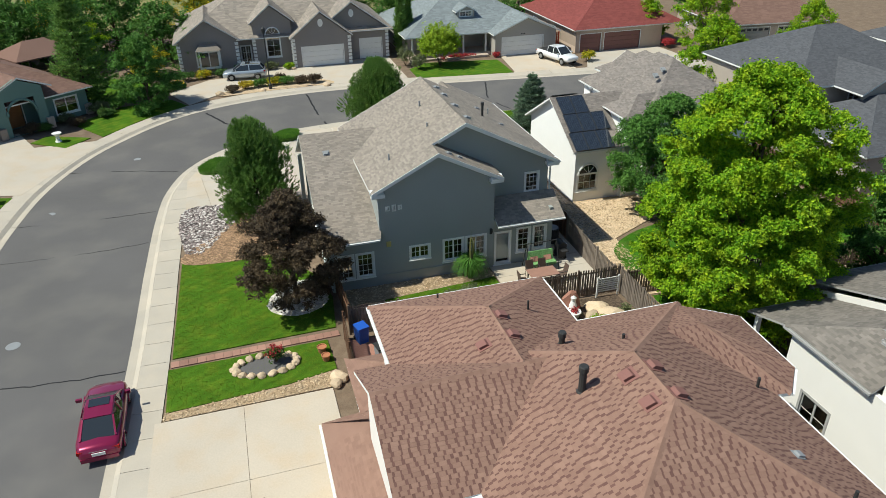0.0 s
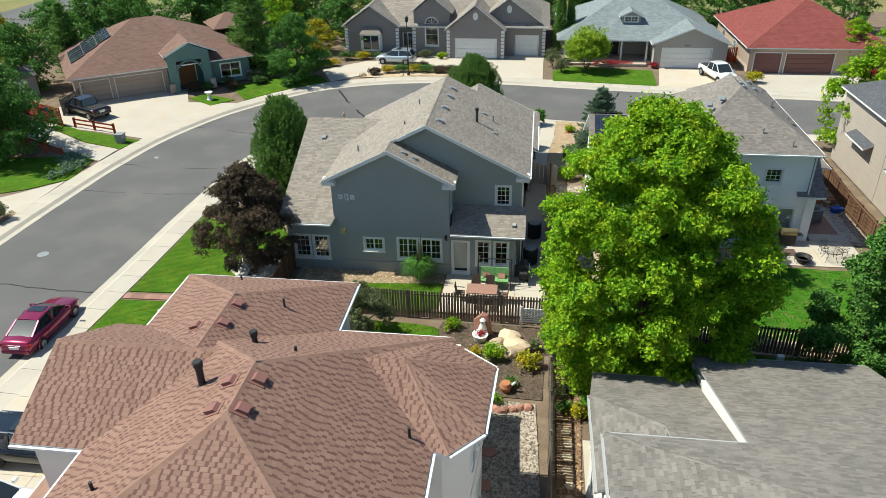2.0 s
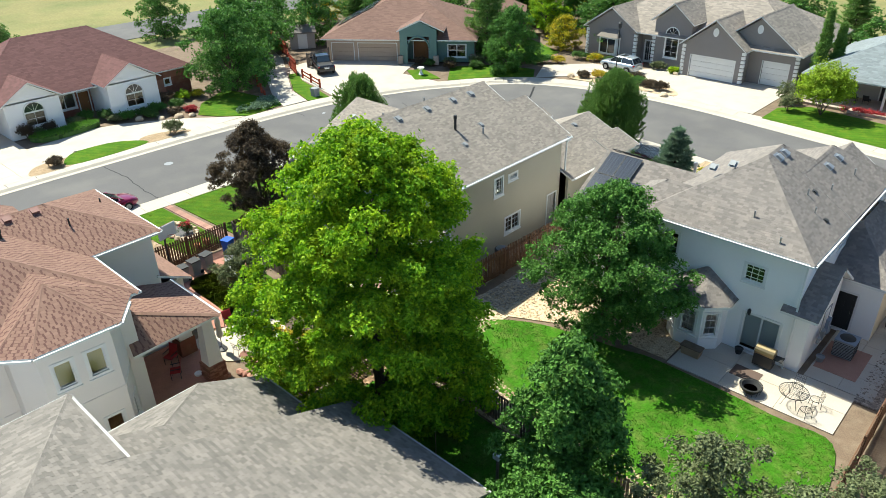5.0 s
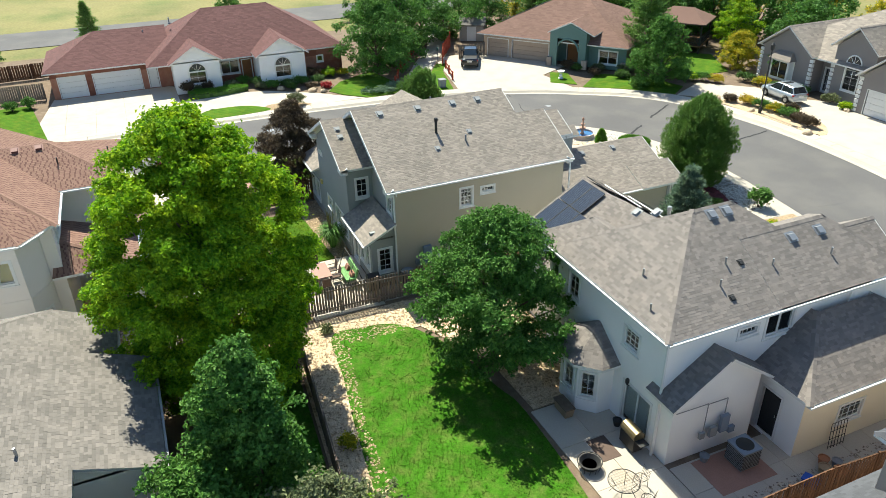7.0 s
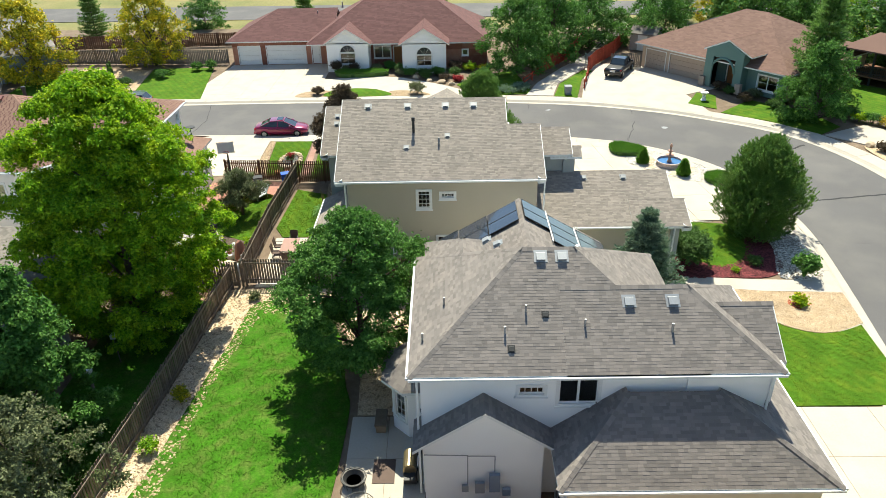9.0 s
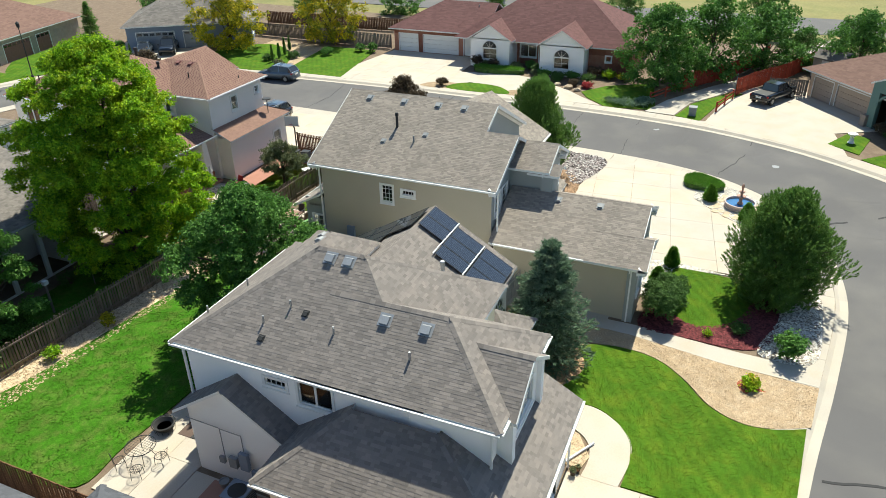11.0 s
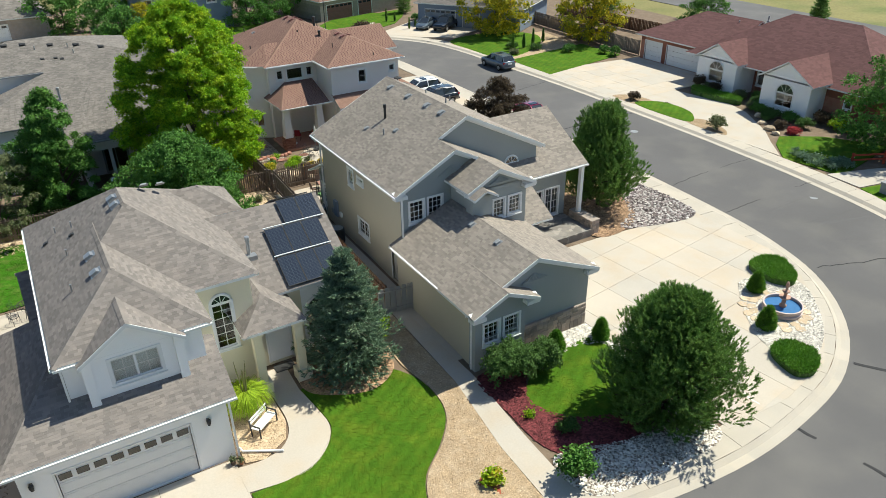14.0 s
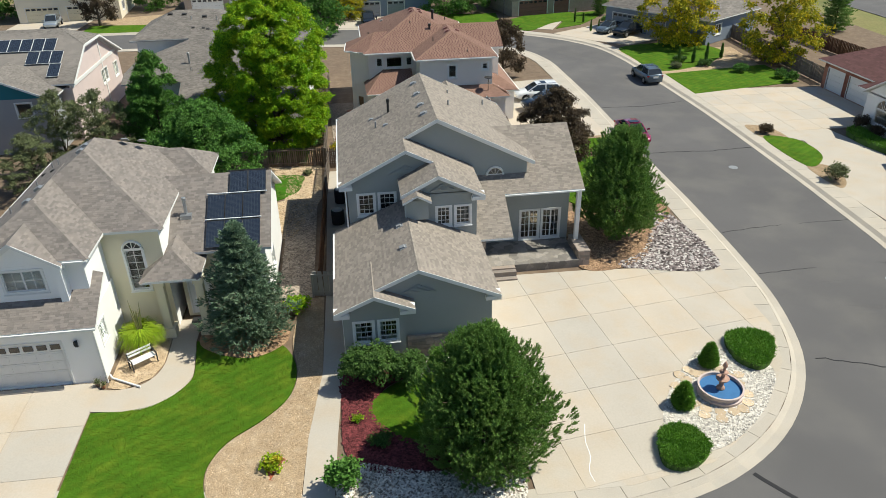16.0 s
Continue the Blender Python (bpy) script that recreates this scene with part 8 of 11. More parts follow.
C.vent((6.48, 17.84, 6.55 + 0.43 * (6.48 - 3.6)), (-0.43, 0, 1), BROWN_METAL, 0.32)
C.pipe(8.9, 19.9, 6.55 + 0.43 * 1.95, 0.5, 0.04, DARK_METAL)
C.pipe(10.6, 16.2, 6.5 + 0.49 * (19.85 - 16.2), 0.3, 0.05, DARK_METAL)
C.pipe(14.5, 14.3, ce(14.5), 0.5, 0.05, DARK_METAL)
C.pipe(6.6, 10.9, cz(6.6), 0.4, 0.05, DARK_METAL)
C.vent((13.0, 10.9, ce(13.0)), (0.49, 0, 1), GREY_METAL, 0.22)
C.pipe(13.4, 9.3, ce(13.4), 0.5, 0.05, DARK_METAL)
C.pipe(6.2, 22.4, 6.55 + 0.43 * 0.7, 0.35, 0.04, DARK_METAL)
dish = part("satellite_dish", Geo().lathe((4.5, 23.5, 4.7), [(0.02, 0), (0.34, 0.1), (0.36, 0.16)], 14), DARK_METAL, C.top)
part("mast", Geo().lathe((4.5, 23.5, 3.55), [(0.03, 0), (0.03, 1.2)], 8), DARK_METAL, dish)


# ---- cars ----
def paint(name, color, metal=0.3):
    return mat(name, color, 0.28, 0.02, 1, 20, 0.0, metal=metal, coat=1.0)


PAINT_RED = paint("dark_red_car_paint", (0.21, 0.008, 0.05))
PAINT_BLACK = paint("black_blue_car_paint", (0.006, 0.009, 0.014))
PAINT_WHITE = paint("white_car_paint", (0.72, 0.73, 0.74), 0.0)
PAINT_SILVER = paint("silver_blue_car_paint", (0.40, 0.45, 0.50), 0.5)
PAINT_GREY = paint("grey_blue_car_paint", (0.10, 0.13, 0.16), 0.4)
LAMP_WHITE = mat("headlamp_lens", (0.6, 0.6, 0.58), 0.15, 0.02, bump=0)
LAMP_RED = mat("tail_lamp_lens", (0.35, 0.01, 0.01), 0.2, 0.02, bump=0)


def loft(geo, sections, m=0, close=True):
    """A skin over cross-sections with the same number of points."""
    k, n = len(geo.v), len(sections[0])
    for s in sections:
        geo.v += [tuple(p) for p in s]
    for i in range(len(sections) - 1):
        for j in range(n):
            if not close and j == n - 1:
                continue
            a, b = k + i * n + j, k + i * n + (j + 1) % n
            geo.f.append((a, b, b + n, a + n))
            geo.m.append(m)
    geo.f.append(tuple(range(k, k + n))[::-1])
    geo.f.append(tuple(range(k + (len(sections) - 1) * n, k + len(sections) * n)))
    geo.m += [m, m]
    return geo


SHAPES = {
    # length, width, and along the length: (y, half width, sill, top) of the body; cabin: (y, half width at belt, belt, half width at roof, roof)
    "sedan": (4.85, 1.84, [(-2.42, 0.68, 0.42, 0.72), (-2.3, 0.82, 0.3, 0.93), (-1.7, 0.9, 0.24, 1.0), (-0.8, 0.92, 0.2, 0.98), (0.6, 0.92, 0.2, 0.95), (1.3, 0.9, 0.22, 0.9), (2.0, 0.84, 0.26, 0.8), (2.35, 0.7, 0.32, 0.66), (2.42, 0.56, 0.4, 0.55)],
              [(-1.85, 0.7, 0.99, 0.62, 1.0), (-0.95, 0.8, 0.98, 0.6, 1.4), (-0.2, 0.82, 0.97, 0.62, 1.46), (0.35, 0.82, 0.95, 0.6, 1.41), (1.35, 0.72, 0.9, 0.62, 0.92)], 0.33),
    "suv": (4.75, 1.88, [(-2.37, 0.76, 0.5, 0.95), (-2.28, 0.88, 0.36, 1.12), (-1.5, 0.94, 0.3, 1.12), (0.0, 0.94, 0.28, 1.08), (1.0, 0.93, 0.28, 1.05), (1.5, 0.92, 0.3, 1.02), (2.1, 0.86, 0.34, 0.92), (2.33, 0.74, 0.42, 0.78), (2.37, 0.62, 0.5, 0.66)],
            [(-2.25, 0.78, 1.11, 0.7, 1.16), (-1.85, 0.82, 1.11, 0.66, 1.64), (-0.6, 0.84, 1.09, 0.68, 1.71), (0.3, 0.84, 1.07, 0.66, 1.66), (1.25, 0.76, 1.03, 0.68, 1.06)], 0.37),
    "pickup": (5.7, 1.98, [(-2.85, 0.86, 0.6, 1.05), (-2.78, 0.96, 0.5, 1.12), (-1.0, 0.98, 0.42, 1.12), (0.4, 0.98, 0.4, 1.12), (1.4, 0.97, 0.4, 1.14), (2.2, 0.95, 0.42, 1.1), (2.75, 0.88, 0.5, 1.0), (2.85, 0.8, 0.58, 0.9)],
               [(-0.95, 0.84, 1.11, 0.8, 1.16), (-0.8, 0.86, 1.11, 0.7, 1.8), (0.2, 0.88, 1.11, 0.72, 1.86), (0.7, 0.88, 1.12, 0.7, 1.8), (1.55, 0.8, 1.13, 0.74, 1.18)], 0.4),
}


def car(name, label, kind, at, turn, coat):
    """A parked car that faces local +y."""
    length, width, body, cabin, wr = SHAPES[kind]
    top = thing(name, label, "car", at, turn)

    def ring(y, w, lo, hi):
        return [(-w * 0.86, y, lo), (w * 0.86, y, lo), (w, y, lo + (hi - lo) * 0.3), (w * 1.01, y, lo + (hi - lo) * 0.62), (w * 0.95, y, hi - 0.05), (w * 0.8, y, hi), (0, y, hi + 0.025), (-w * 0.8, y, hi), (-w * 0.95, y, hi - 0.05), (-w * 1.01, y, lo + (hi - lo) * 0.62), (-w, y, lo + (hi - lo) * 0.3)]

    secs = []
    for i in range(len(body) - 1):
        for k in range(3):
            t = k / 3
            secs.append(ring(*[body[i][c] + (body[i + 1][c] - body[i][c]) * t for c in range(4)]))
    secs.append(ring(*body[-1]))
    part("body", loft(Geo(), secs), coat, top, smooth=True)
    # greenhouse: glass, then the roof panel and pillars over it
    gl = [[(-w0, y, z0 - 0.03), (w0, y, z0 - 0.03), (w1, y, max(z1 - 0.02, z0)), (-w1, y, max(z1 - 0.02, z0))] for y, w0, z0, w1, z1 in cabin]
    part("window_glass", loft(Geo(), gl), CAR_GLASS, top)
    g = Geo()
    mid = cabin[1:-1]
    rf = []
    for i in range(len(mid) - 1):
        for k in range(3):
            t = k / 3
            rf.append([mid[i][c] + (mid[i + 1][c] - mid[i][c]) * t for c in range(5)])
    rf.append(list(mid[-1]))
    loft(g, [[(-w1 - 0.02, y, z1 - 0.05), (w1 + 0.02, y, z1 - 0.05), (w1 * 0.9, y, z1 + 0.012), (0, y, z1 + 0.03), (-w1 * 0.9, y, z1 + 0.012)] for y, w0, z0, w1, z1 in rf])
    part("roof_panel", g, coat, top, smooth=False)
    for s in (-1, 1):
        for a, b in ((cabin[0], cabin[1]), (cabin[-1], cabin[-2])):
            part("pillar", Geo().beam((s * a[1], a[0], a[2]), (s * b[3], b[0], b[4] - 0.02), 0.07, 0.05), coat, top)
        c = cabin[2]
        part("pillar", Geo().beam((s * (c[1] + 0.005), c[0], c[2]), (s * (c[3] + 0.01), c[0], c[4] - 0.03), 0.09, 0.05), coat, top)
    if kind != "pickup":
        g = Geo().box(-0.42, 0.42, cabin[2][0] - 0.1, cabin[2][0] + 0.42, cabin[2][4] + 0.012, cabin[2][4] + 0.036)
        part("sunroof", g, CAR_GLASS, top)
    if kind == "suv":
        for s in (-1, 1):
            part("roof_rail", Geo().beam((s * 0.6, -1.7, 1.76), (s * 0.6, 0.2, 1.76), 0.04, 0.04), CHROME, top)
    if kind == "pickup":
        part("truck_bed", Geo().box(-0.78, 0.78, -2.7, -1.05, 1.09, 1.155), DARK_METAL, top)
    ax_y = length / 2 - 0.95
    for sx in (-1, 1):
        for sy in (-1, 1):
            wg = Geo()
            cx, cy = sx * (width / 2 - 0.1), sy * ax_y
            wg.tube([(cx - 0.11, cy, wr), (cx - 0.09, cy, wr), (cx + 0.09, cy, wr), (cx + 0.11, cy, wr)], [wr * 0.9, wr, wr, wr * 0.9], 18)
            tyre = part("wheel", wg, RUBBER, top)
            rg = Geo().tube([(cx + sx * 0.06, cy, wr), (cx + sx * 0.118, cy, wr)], [wr * 0.64, wr * 0.6], 14)
            for k in range(5):
                a = 2 * math.pi * k / 5
                rg.beam((cx + sx * 0.122, cy, wr), (cx + sx * 0.122, cy + math.cos(a) * wr * 0.58, wr + math.sin(a) * wr * 0.58), 0.02, 0.05)
            part("rim", rg, METAL, tyre)
            arch = Geo().tube([(sx * width * 0.503, cy + math.cos(a) * (wr + 0.05), wr + math.sin(a) * (wr + 0.05)) for a in [math.pi * k / 8 for k in range(9)]], 0.035, 6)
            part("wheel_arch", arch, DARK_METAL if kind != "sedan" else coat, top)
    fy, ry = body[-2], body[1]
    for s in (-1, 1):
        part("headlight", Geo().box(s * fy[1] * 0.62 - 0.16, s * fy[1] * 0.62 + 0.16, fy[0] - 0.2, fy[0] + 0.03, fy[3] - 0.16, fy[3] - 0.02), LAMP_WHITE, top)
        part("tail_light", Geo().box(s * ry[1] * 0.84 - 0.14, s * ry[1] * 0.84 + 0.14, ry[0] - 0.06, ry[0] + 0.12, ry[3] - 0.24, ry[3] - 0.08), LAMP_RED, top)
        m = cabin[-2]
        part("wing_mirror", Geo().box(s * (m[1] + 0.2) - 0.12, s * (m[1] + 0.2) + 0.12, m[0] + 0.5, m[0] + 0.62, m[2] + 0.02, m[2] + 0.16), coat, top)
    part("bumper", Geo().box(-ry[1] * 0.9, ry[1] * 0.9, ry[0] - 0.14, ry[0] + 0.1, ry[2] + 0.02, ry[2] + 0.2), coat, top)
    part("number_plate", Geo().box(-0.26, 0.26, ry[0] - 0.15, ry[0] - 0.1, ry[3] - 0.34, ry[3] - 0.2), WHITE, top)
    part("chrome_strip", Geo().box(-0.35, 0.35, ry[0] - 0.1, ry[0] - 0.03, ry[3] - 0.17, ry[3] - 0.13), CHROME, top)
    return top


car("sedan", "dark red sedan parked at the kerb", "sedan", (-7.8, 27.25, ROAD_Z), 1.5, PAINT_RED)
car("sport_utility_car", "black sport utility car parked on the driveway", "suv", (-2.2, 18.6, 0.02), -90, PAINT_BLACK)
car("sport_utility_car", "white sport utility car parked on the driveway", "suv", (-2.3, 15.2, 0.02), -90, PAINT_WHITE)
car("sport_utility_car", "silver sport utility car on a curved drive", "suv", (1.0, 83.4, 0.02), 84, PAINT_SILVER)
car("pickup_truck", "white pickup truck before a garage", "pickup", (37.3, 78.7, 0.02), 196, PAINT_WHITE)
car("pickup_truck", "black pickup truck beside a board gate", "pickup", (-26.0, 61.9, 0.02), 62, PAINT_BLACK)
car("hatchback", "grey-blue hatchback parked at the far kerb", "suv", (-15.95, 9.9, ROAD_Z), 182, PAINT_GREY)
car("sedan", "dark car parked on a far driveway", "sedan", (-19.9, -13.6, 0.02), -52, PAINT_GREY)
car("pickup_truck", "dark pickup parked on a far driveway", "pickup", (-21.9, -11.3, 0.02), -56, PAINT_BLACK)
car("pickup_truck", "dark blue pickup on a far driveway", "pickup", (13.2, -25.6, 0.02), 0, PAINT_BLACK)
car("pickup_truck", "silver pickup on a far driveway", "pickup", (60.5, -33.5, 0.02), 10, PAINT_SILVER)

# ---- the fountain island ----
def fountain():
    top = thing("garden_fountain", "tiered terracotta fountain in a round basin of blue water", "fountain", (0.4, 60.35, 0.03))
    top.matrix_basis = pose(0.4, 60.35, 0.03) @ Matrix.Diagonal((0.88, 0.88, 0.88, 1))
    g = Geo().lathe((0, 0, 0), [(1.18, 0), (1.2, 0.16), (1.1, 0.2), (1.12, 0.36), (1.2, 0.42), (1.2, 0.5), (1.1, 0.5), (1.09, 0.2)], 36)
    part("basin", g, PINKISH, top, "pale pink concrete basin rim", smooth=False)
    part("water", Geo().lathe((0, 0, 0.2), [(1.095, 0), (1.095, 0.12)], 36), WATER, top)
    g = Geo().lathe((0, 0, 0.3), [(0.22, 0), (0.22, 0.12), (0.12, 0.2), (0.14, 0.42), (0.09, 0.5), (0.3, 0.62), (0.36, 0.72), (0.31, 0.72), (0.11, 0.68), (0.09, 0.95), (0.2, 1.05), (0.24, 1.12), (0.08, 1.1), (0.07, 1.4), (0.13, 1.5), (0.1, 1.66), (0.03, 1.8)], 18)
    part("tier", g, PINK_STONE, top, smooth=True)


PINK_STONE = mat("weathered_pink_stone", (0.40, 0.25, 0.19), 0.85, 0.15, 4, 30, 0.3)
PINKISH = mat("pink_cast_stone", (0.52, 0.43, 0.40), 0.85, 0.1, 3, 30, 0.2)
fountain()
rng = random.Random(5)
flag = thing("flagstone_paving", "pale sandstone flagstones round the fountain", "paving", kind="structure")
for k in range(30):
    a = k * 2 * math.pi / 15 + rng.uniform(-0.08, 0.08)
    r = 1.45 + 0.42 * (k // 15) + rng.uniform(-0.04, 0.04)
    if 1.6 < a % 6.283 < 3.4 and k >= 15:
        continue
    pts = [(0.5 + r * math.cos(a) + rng.uniform(0.25, 0.34) * math.cos(b), 60.25 + r * math.sin(a) + rng.uniform(0.23, 0.33) * math.sin(b)) for b in [i * math.pi / 3 for i in range(6)]]
    part("flagstone", sheet(pts, 0.055, 0.04), BOULDER, flag)


def clipped_hedge(name, label, ring, high, leaf, seed, count=5000, size=0.09):
    """A flat-topped low mat of foliage over an outline."""
    top = thing(name, label, "shrub", (*ring[0], 0))
    o = ring[0]
    pts = smooth_ring([(x - o[0], y - o[1]) for x, y in ring], 8)
    cx, cy = sum(p[0] for p in pts) / len(pts), sum(p[1] for p in pts) / len(pts)
    body = Geo()
    inner_r = [((p[0] - cx) * 0.86 + cx, (p[1] - cy) * 0.86 + cy) for p in pts]
    for i in range(len(pts)):
        j = (i + 1) % len(pts)
        body.face(((*pts[i], 0), (*pts[j], 0), (*pts[j], high * 0.7), (*pts[i], high * 0.7)))
        body.face(((*pts[i], high * 0.7), (*pts[j], high * 0.7), (*inner_r[j], high * 0.92), (*inner_r[i], high * 0.92)))
    body.face([(*p, high * 0.92) for p in inner_r])
    part("twig_mass", body, LEAF_DARK, top)
    r2 = np.random.default_rng(seed)
    tips = []
    for k in range(count):
        i = r2.integers(len(pts))
        f = math.sqrt(r2.random())
        x, y = (pts[i][0] - cx) * f + cx, (pts[i][1] - cy) * f + cy
        z = high * (0.92 - 0.35 * max(0, (f - 0.8) / 0.2) * r2.random())
        tips.append(((x, y, z), (r2.normal() * 0.5 + (x - cx) * 0.15, r2.normal() * 0.5 + (y - cy) * 0.15, 0.7)))
    part("foliage", needle_tufts("foliage", tips, size * 1.9, 3, leaf, seed), leaf, top)


LEAF_HEDGE = leaf_mat("deep_green_juniper", (0.085, 0.22, 0.022), (0.15, 0.3, 0.035), 0.6)
clipped_hedge("juniper_mat", "low clipped deep green juniper mat", [(-1.7, 56.6), (-2.6, 56.2), (-3.6, 56.4), (-4.0, 57.2), (-3.2, 58.6), (-2.2, 59.1), (-1.5, 58.2)], 0.42, LEAF_HEDGE, 41)
clipped_hedge("juniper_mat", "low clipped deep green juniper mat by the kerb", [(4.4, 62.7), (3.6, 62.3), (2.8, 62.6), (2.5, 63.7), (3.3, 64.5), (4.2, 64.7), (4.8, 64.2)], 0.42, LEAF_HEDGE, 42)


def cone_bush(at, h, r, seed):
    top = thing("cone_bush", "dark green cone-shaped clipped bush", "shrub", (*at, 0), group="cone bushes by the fountain")
    rg = np.random.default_rng(seed)
    part("stem", Geo().tube([(0, 0, 0), (0, 0, h * 0.9)], [0.06, 0.01], 6), BARK, top)
    tips = []
    for k in range(2600):
        f = rg.random()
        a = rg.random() * 6.283
        rr = r * (1 - f) ** 0.62 * min(1, 0.75 + f * 1.5) * rg.uniform(0.55, 1.0)
        tips.append(((rr * math.cos(a), rr * math.sin(a), 0.06 + h * f * 0.97), (math.cos(a) * 0.8, math.sin(a) * 0.8, 0.7)))
    part("foliage", needle_tufts("foliage", tips, 0.15, 4, LEAF_HEDGE, seed), LEAF_HEDGE, top)


cone_bush((0.0, 58.3), 1.25, 0.55, 1)
cone_bush((2.5, 60.9), 1.3, 0.6, 2)
cone_bush((10.7, 57.0), 1.2, 0.5, 3)
cone_bush((13.3, 56.5), 1.1, 0.55, 4)

# ---- shrubs near the houses ----
bush("evergreen_shrub", "broad dark green evergreen shrub beside the garage", (16.6, 57.2, 0), 1.7, 1.4, 2.4, LEAF_DARK, 51, 12000, 0.11)
bush("evergreen_shrub", "rounded green evergreen shrub beside the garage", (14.8, 57.4, 0), 1.2, 1.1, 1.8, LEAF_DARK, 52, 7000, 0.11)
bush("leafy_shrub", "loose green shrub in white gravel", (18.0, 63.6, 0), 1.0, 0.9, 1.7, LEAF_GREEN, 53, 1800, 0.16)
bush("spreading_juniper", "low spreading green shrub on red mulch", (16.4, 61.2, 0), 0.8, 0.6, 0.5, LEAF_DARK, 54, 900, 0.1)
bush("flowering_perennial", "small yellow-green perennial on red mulch", (17.4, 59.7, 0), 0.35, 0.35, 0.35, LEAF_BRIGHT, 55, 250, 0.09)
bush("flowering_perennial", "clump of yellow and green flowers in gravel", (21.0, 62.0, 0), 0.55, 0.5, 0.6, LEAF_BRIGHT, 56, 600, 0.13)
bush("flower_clump", "yellow blossoms among green leaves", (20.9, 62.0, 0.25), 0.4, 0.35, 0.45, FLOWER_YELLOW, 57, 120, 0.1)
area("mulch_ring", [(20.4, 61.7), (21.0, 61.4), (21.6, 61.8), (21.6, 62.4), (21.0, 62.7), (20.4, 62.4)], mat("orange_red_bark", (0.30, 0.085, 0.045), 0.95, 0.3, 2, 26, 0.9, cells=12, cell_var=0.4), "ring of orange mulch in the gravel", "mulch bed", 0.024)
area("mulch_spruce", [(21.0, 51.6), (23.0, 50.6), (25.2, 51.6), (25.2, 53.2), (22.8, 54.4), (21.0, 53.4)], BARK_CHIPS, "brown mulch under the spruce", "mulch bed", 0.026)


def grass_clump(name, label, at, high, spread, leaf, seed, blades=500):
    """Long arching blades, with a few plumes."""
    top = thing(name, label, "ornamental grass", at)
    rg = np.random.default_rng(seed)
    g = Geo()
    for k in range(blades):
        a = rg.random() * 6.283
        r = spread * rg.uniform(0.3, 1.0)
        h = high * rg.uniform(0.6, 1.0)
        d, s = Vector((math.cos(a), math.sin(a), 0)), Vector((-math.sin(a), math.cos(a), 0)) * 0.022
        p = [Vector((0, 0, 0)) + d * 0.12, d * r * 0.45 + Vector((0, 0, h * 0.8)), d * r * 0.8 + Vector((0, 0, h * 0.78)), d * r + Vector((0, 0, h * 0.45))]
        for i in range(3):
            w0, w1 = 1 - i * 0.3, 1 - (i + 1) * 0.3
            g.face((p[i] - s * w0, p[i] + s * w0, p[i + 1] + s * w1, p[i + 1] - s * w1))
    part("grass_tuft", g, leaf, top)
    g = Geo()
    for k in range(9):
        a = rg.random() * 6.283
        e = Vector((math.cos(a) * 0.25, math.sin(a) * 0.25, high * rg.uniform(1.3, 1.7)))
        g.tube([(0, 0, 0.3), e * 0.8, e], [0.008, 0.03, 0.006], 5)
    part("plume", g, DRY_GRASS, top)


grass_clump("pampas_grass", "tall green ornamental grass clump with pale plumes", (11.5, 34.2, 0), 1.9, 1.3, LEAF_GREEN, 61, 700)
grass_clump("ornamental_grass", "bright green fountain grass clump by the front door", (28.2, 52.8, 0), 1.75, 1.35, LEAF_LIME, 62, 1500)


def bench():
    top = thing("garden_bench", "white slatted garden bench with dark iron arms", "bench", (27.9, 54.25, 0.02), 217)
    for s in (-0.62, 0.62):
        g = Geo().beam((s, -0.2, 0), (s, -0.2, 0.6), 0.05, 0.05).beam((s, 0.25, 0), (s, 0.3, 0.85), 0.05, 0.05).beam((s, -0.22, 0.6), (s, 0.3, 0.62), 0.05, 0.05)
        part("arm", g, DARK_METAL, top)
    for k in range(4):
        part("seat_slat", Geo().box(-0.62, 0.62, -0.2 + k * 0.12, -0.1 + k * 0.12, 0.42, 0.445), WHITE, top)
    for z in (0.6, 0.78):
        part("back_slat", Geo().box(-0.62, 0.62, 0.28, 0.31, z, z + 0.1), WHITE, top)


bench()
extension = thing("downpipe_extension", "white plastic pipe that leads rain water over the gravel", "pipe", (29.3, 55.1, 0))
part("pipe", Geo().tube([(0, 0, 0.3), (-0.1, 0.06, 0.09), (-1.6, 0.9, 0.06)], 0.05, 8), WHITE, extension)

# ---- street details ----
def crack(pts, w=0.05, seed=0):
    rg = random.Random(seed)
    line = []
    for p, q in zip(pts, pts[1:]):
        n = max(2, int(math.dist(p, q) / 0.4))
        for k in range(n):
            t = k / n
            line.append((p[0] + (q[0] - p[0]) * t + rg.uniform(-0.07, 0.07), p[1] + (q[1] - p[1]) * t + rg.uniform(-0.07, 0.07)))
    line.append(pts[-1])
    return ribbon(offset_line(line, w / 2), offset_line(line, -w / 2), ROAD_Z + 0.013, ROAD_Z + 0.013, 0.008)


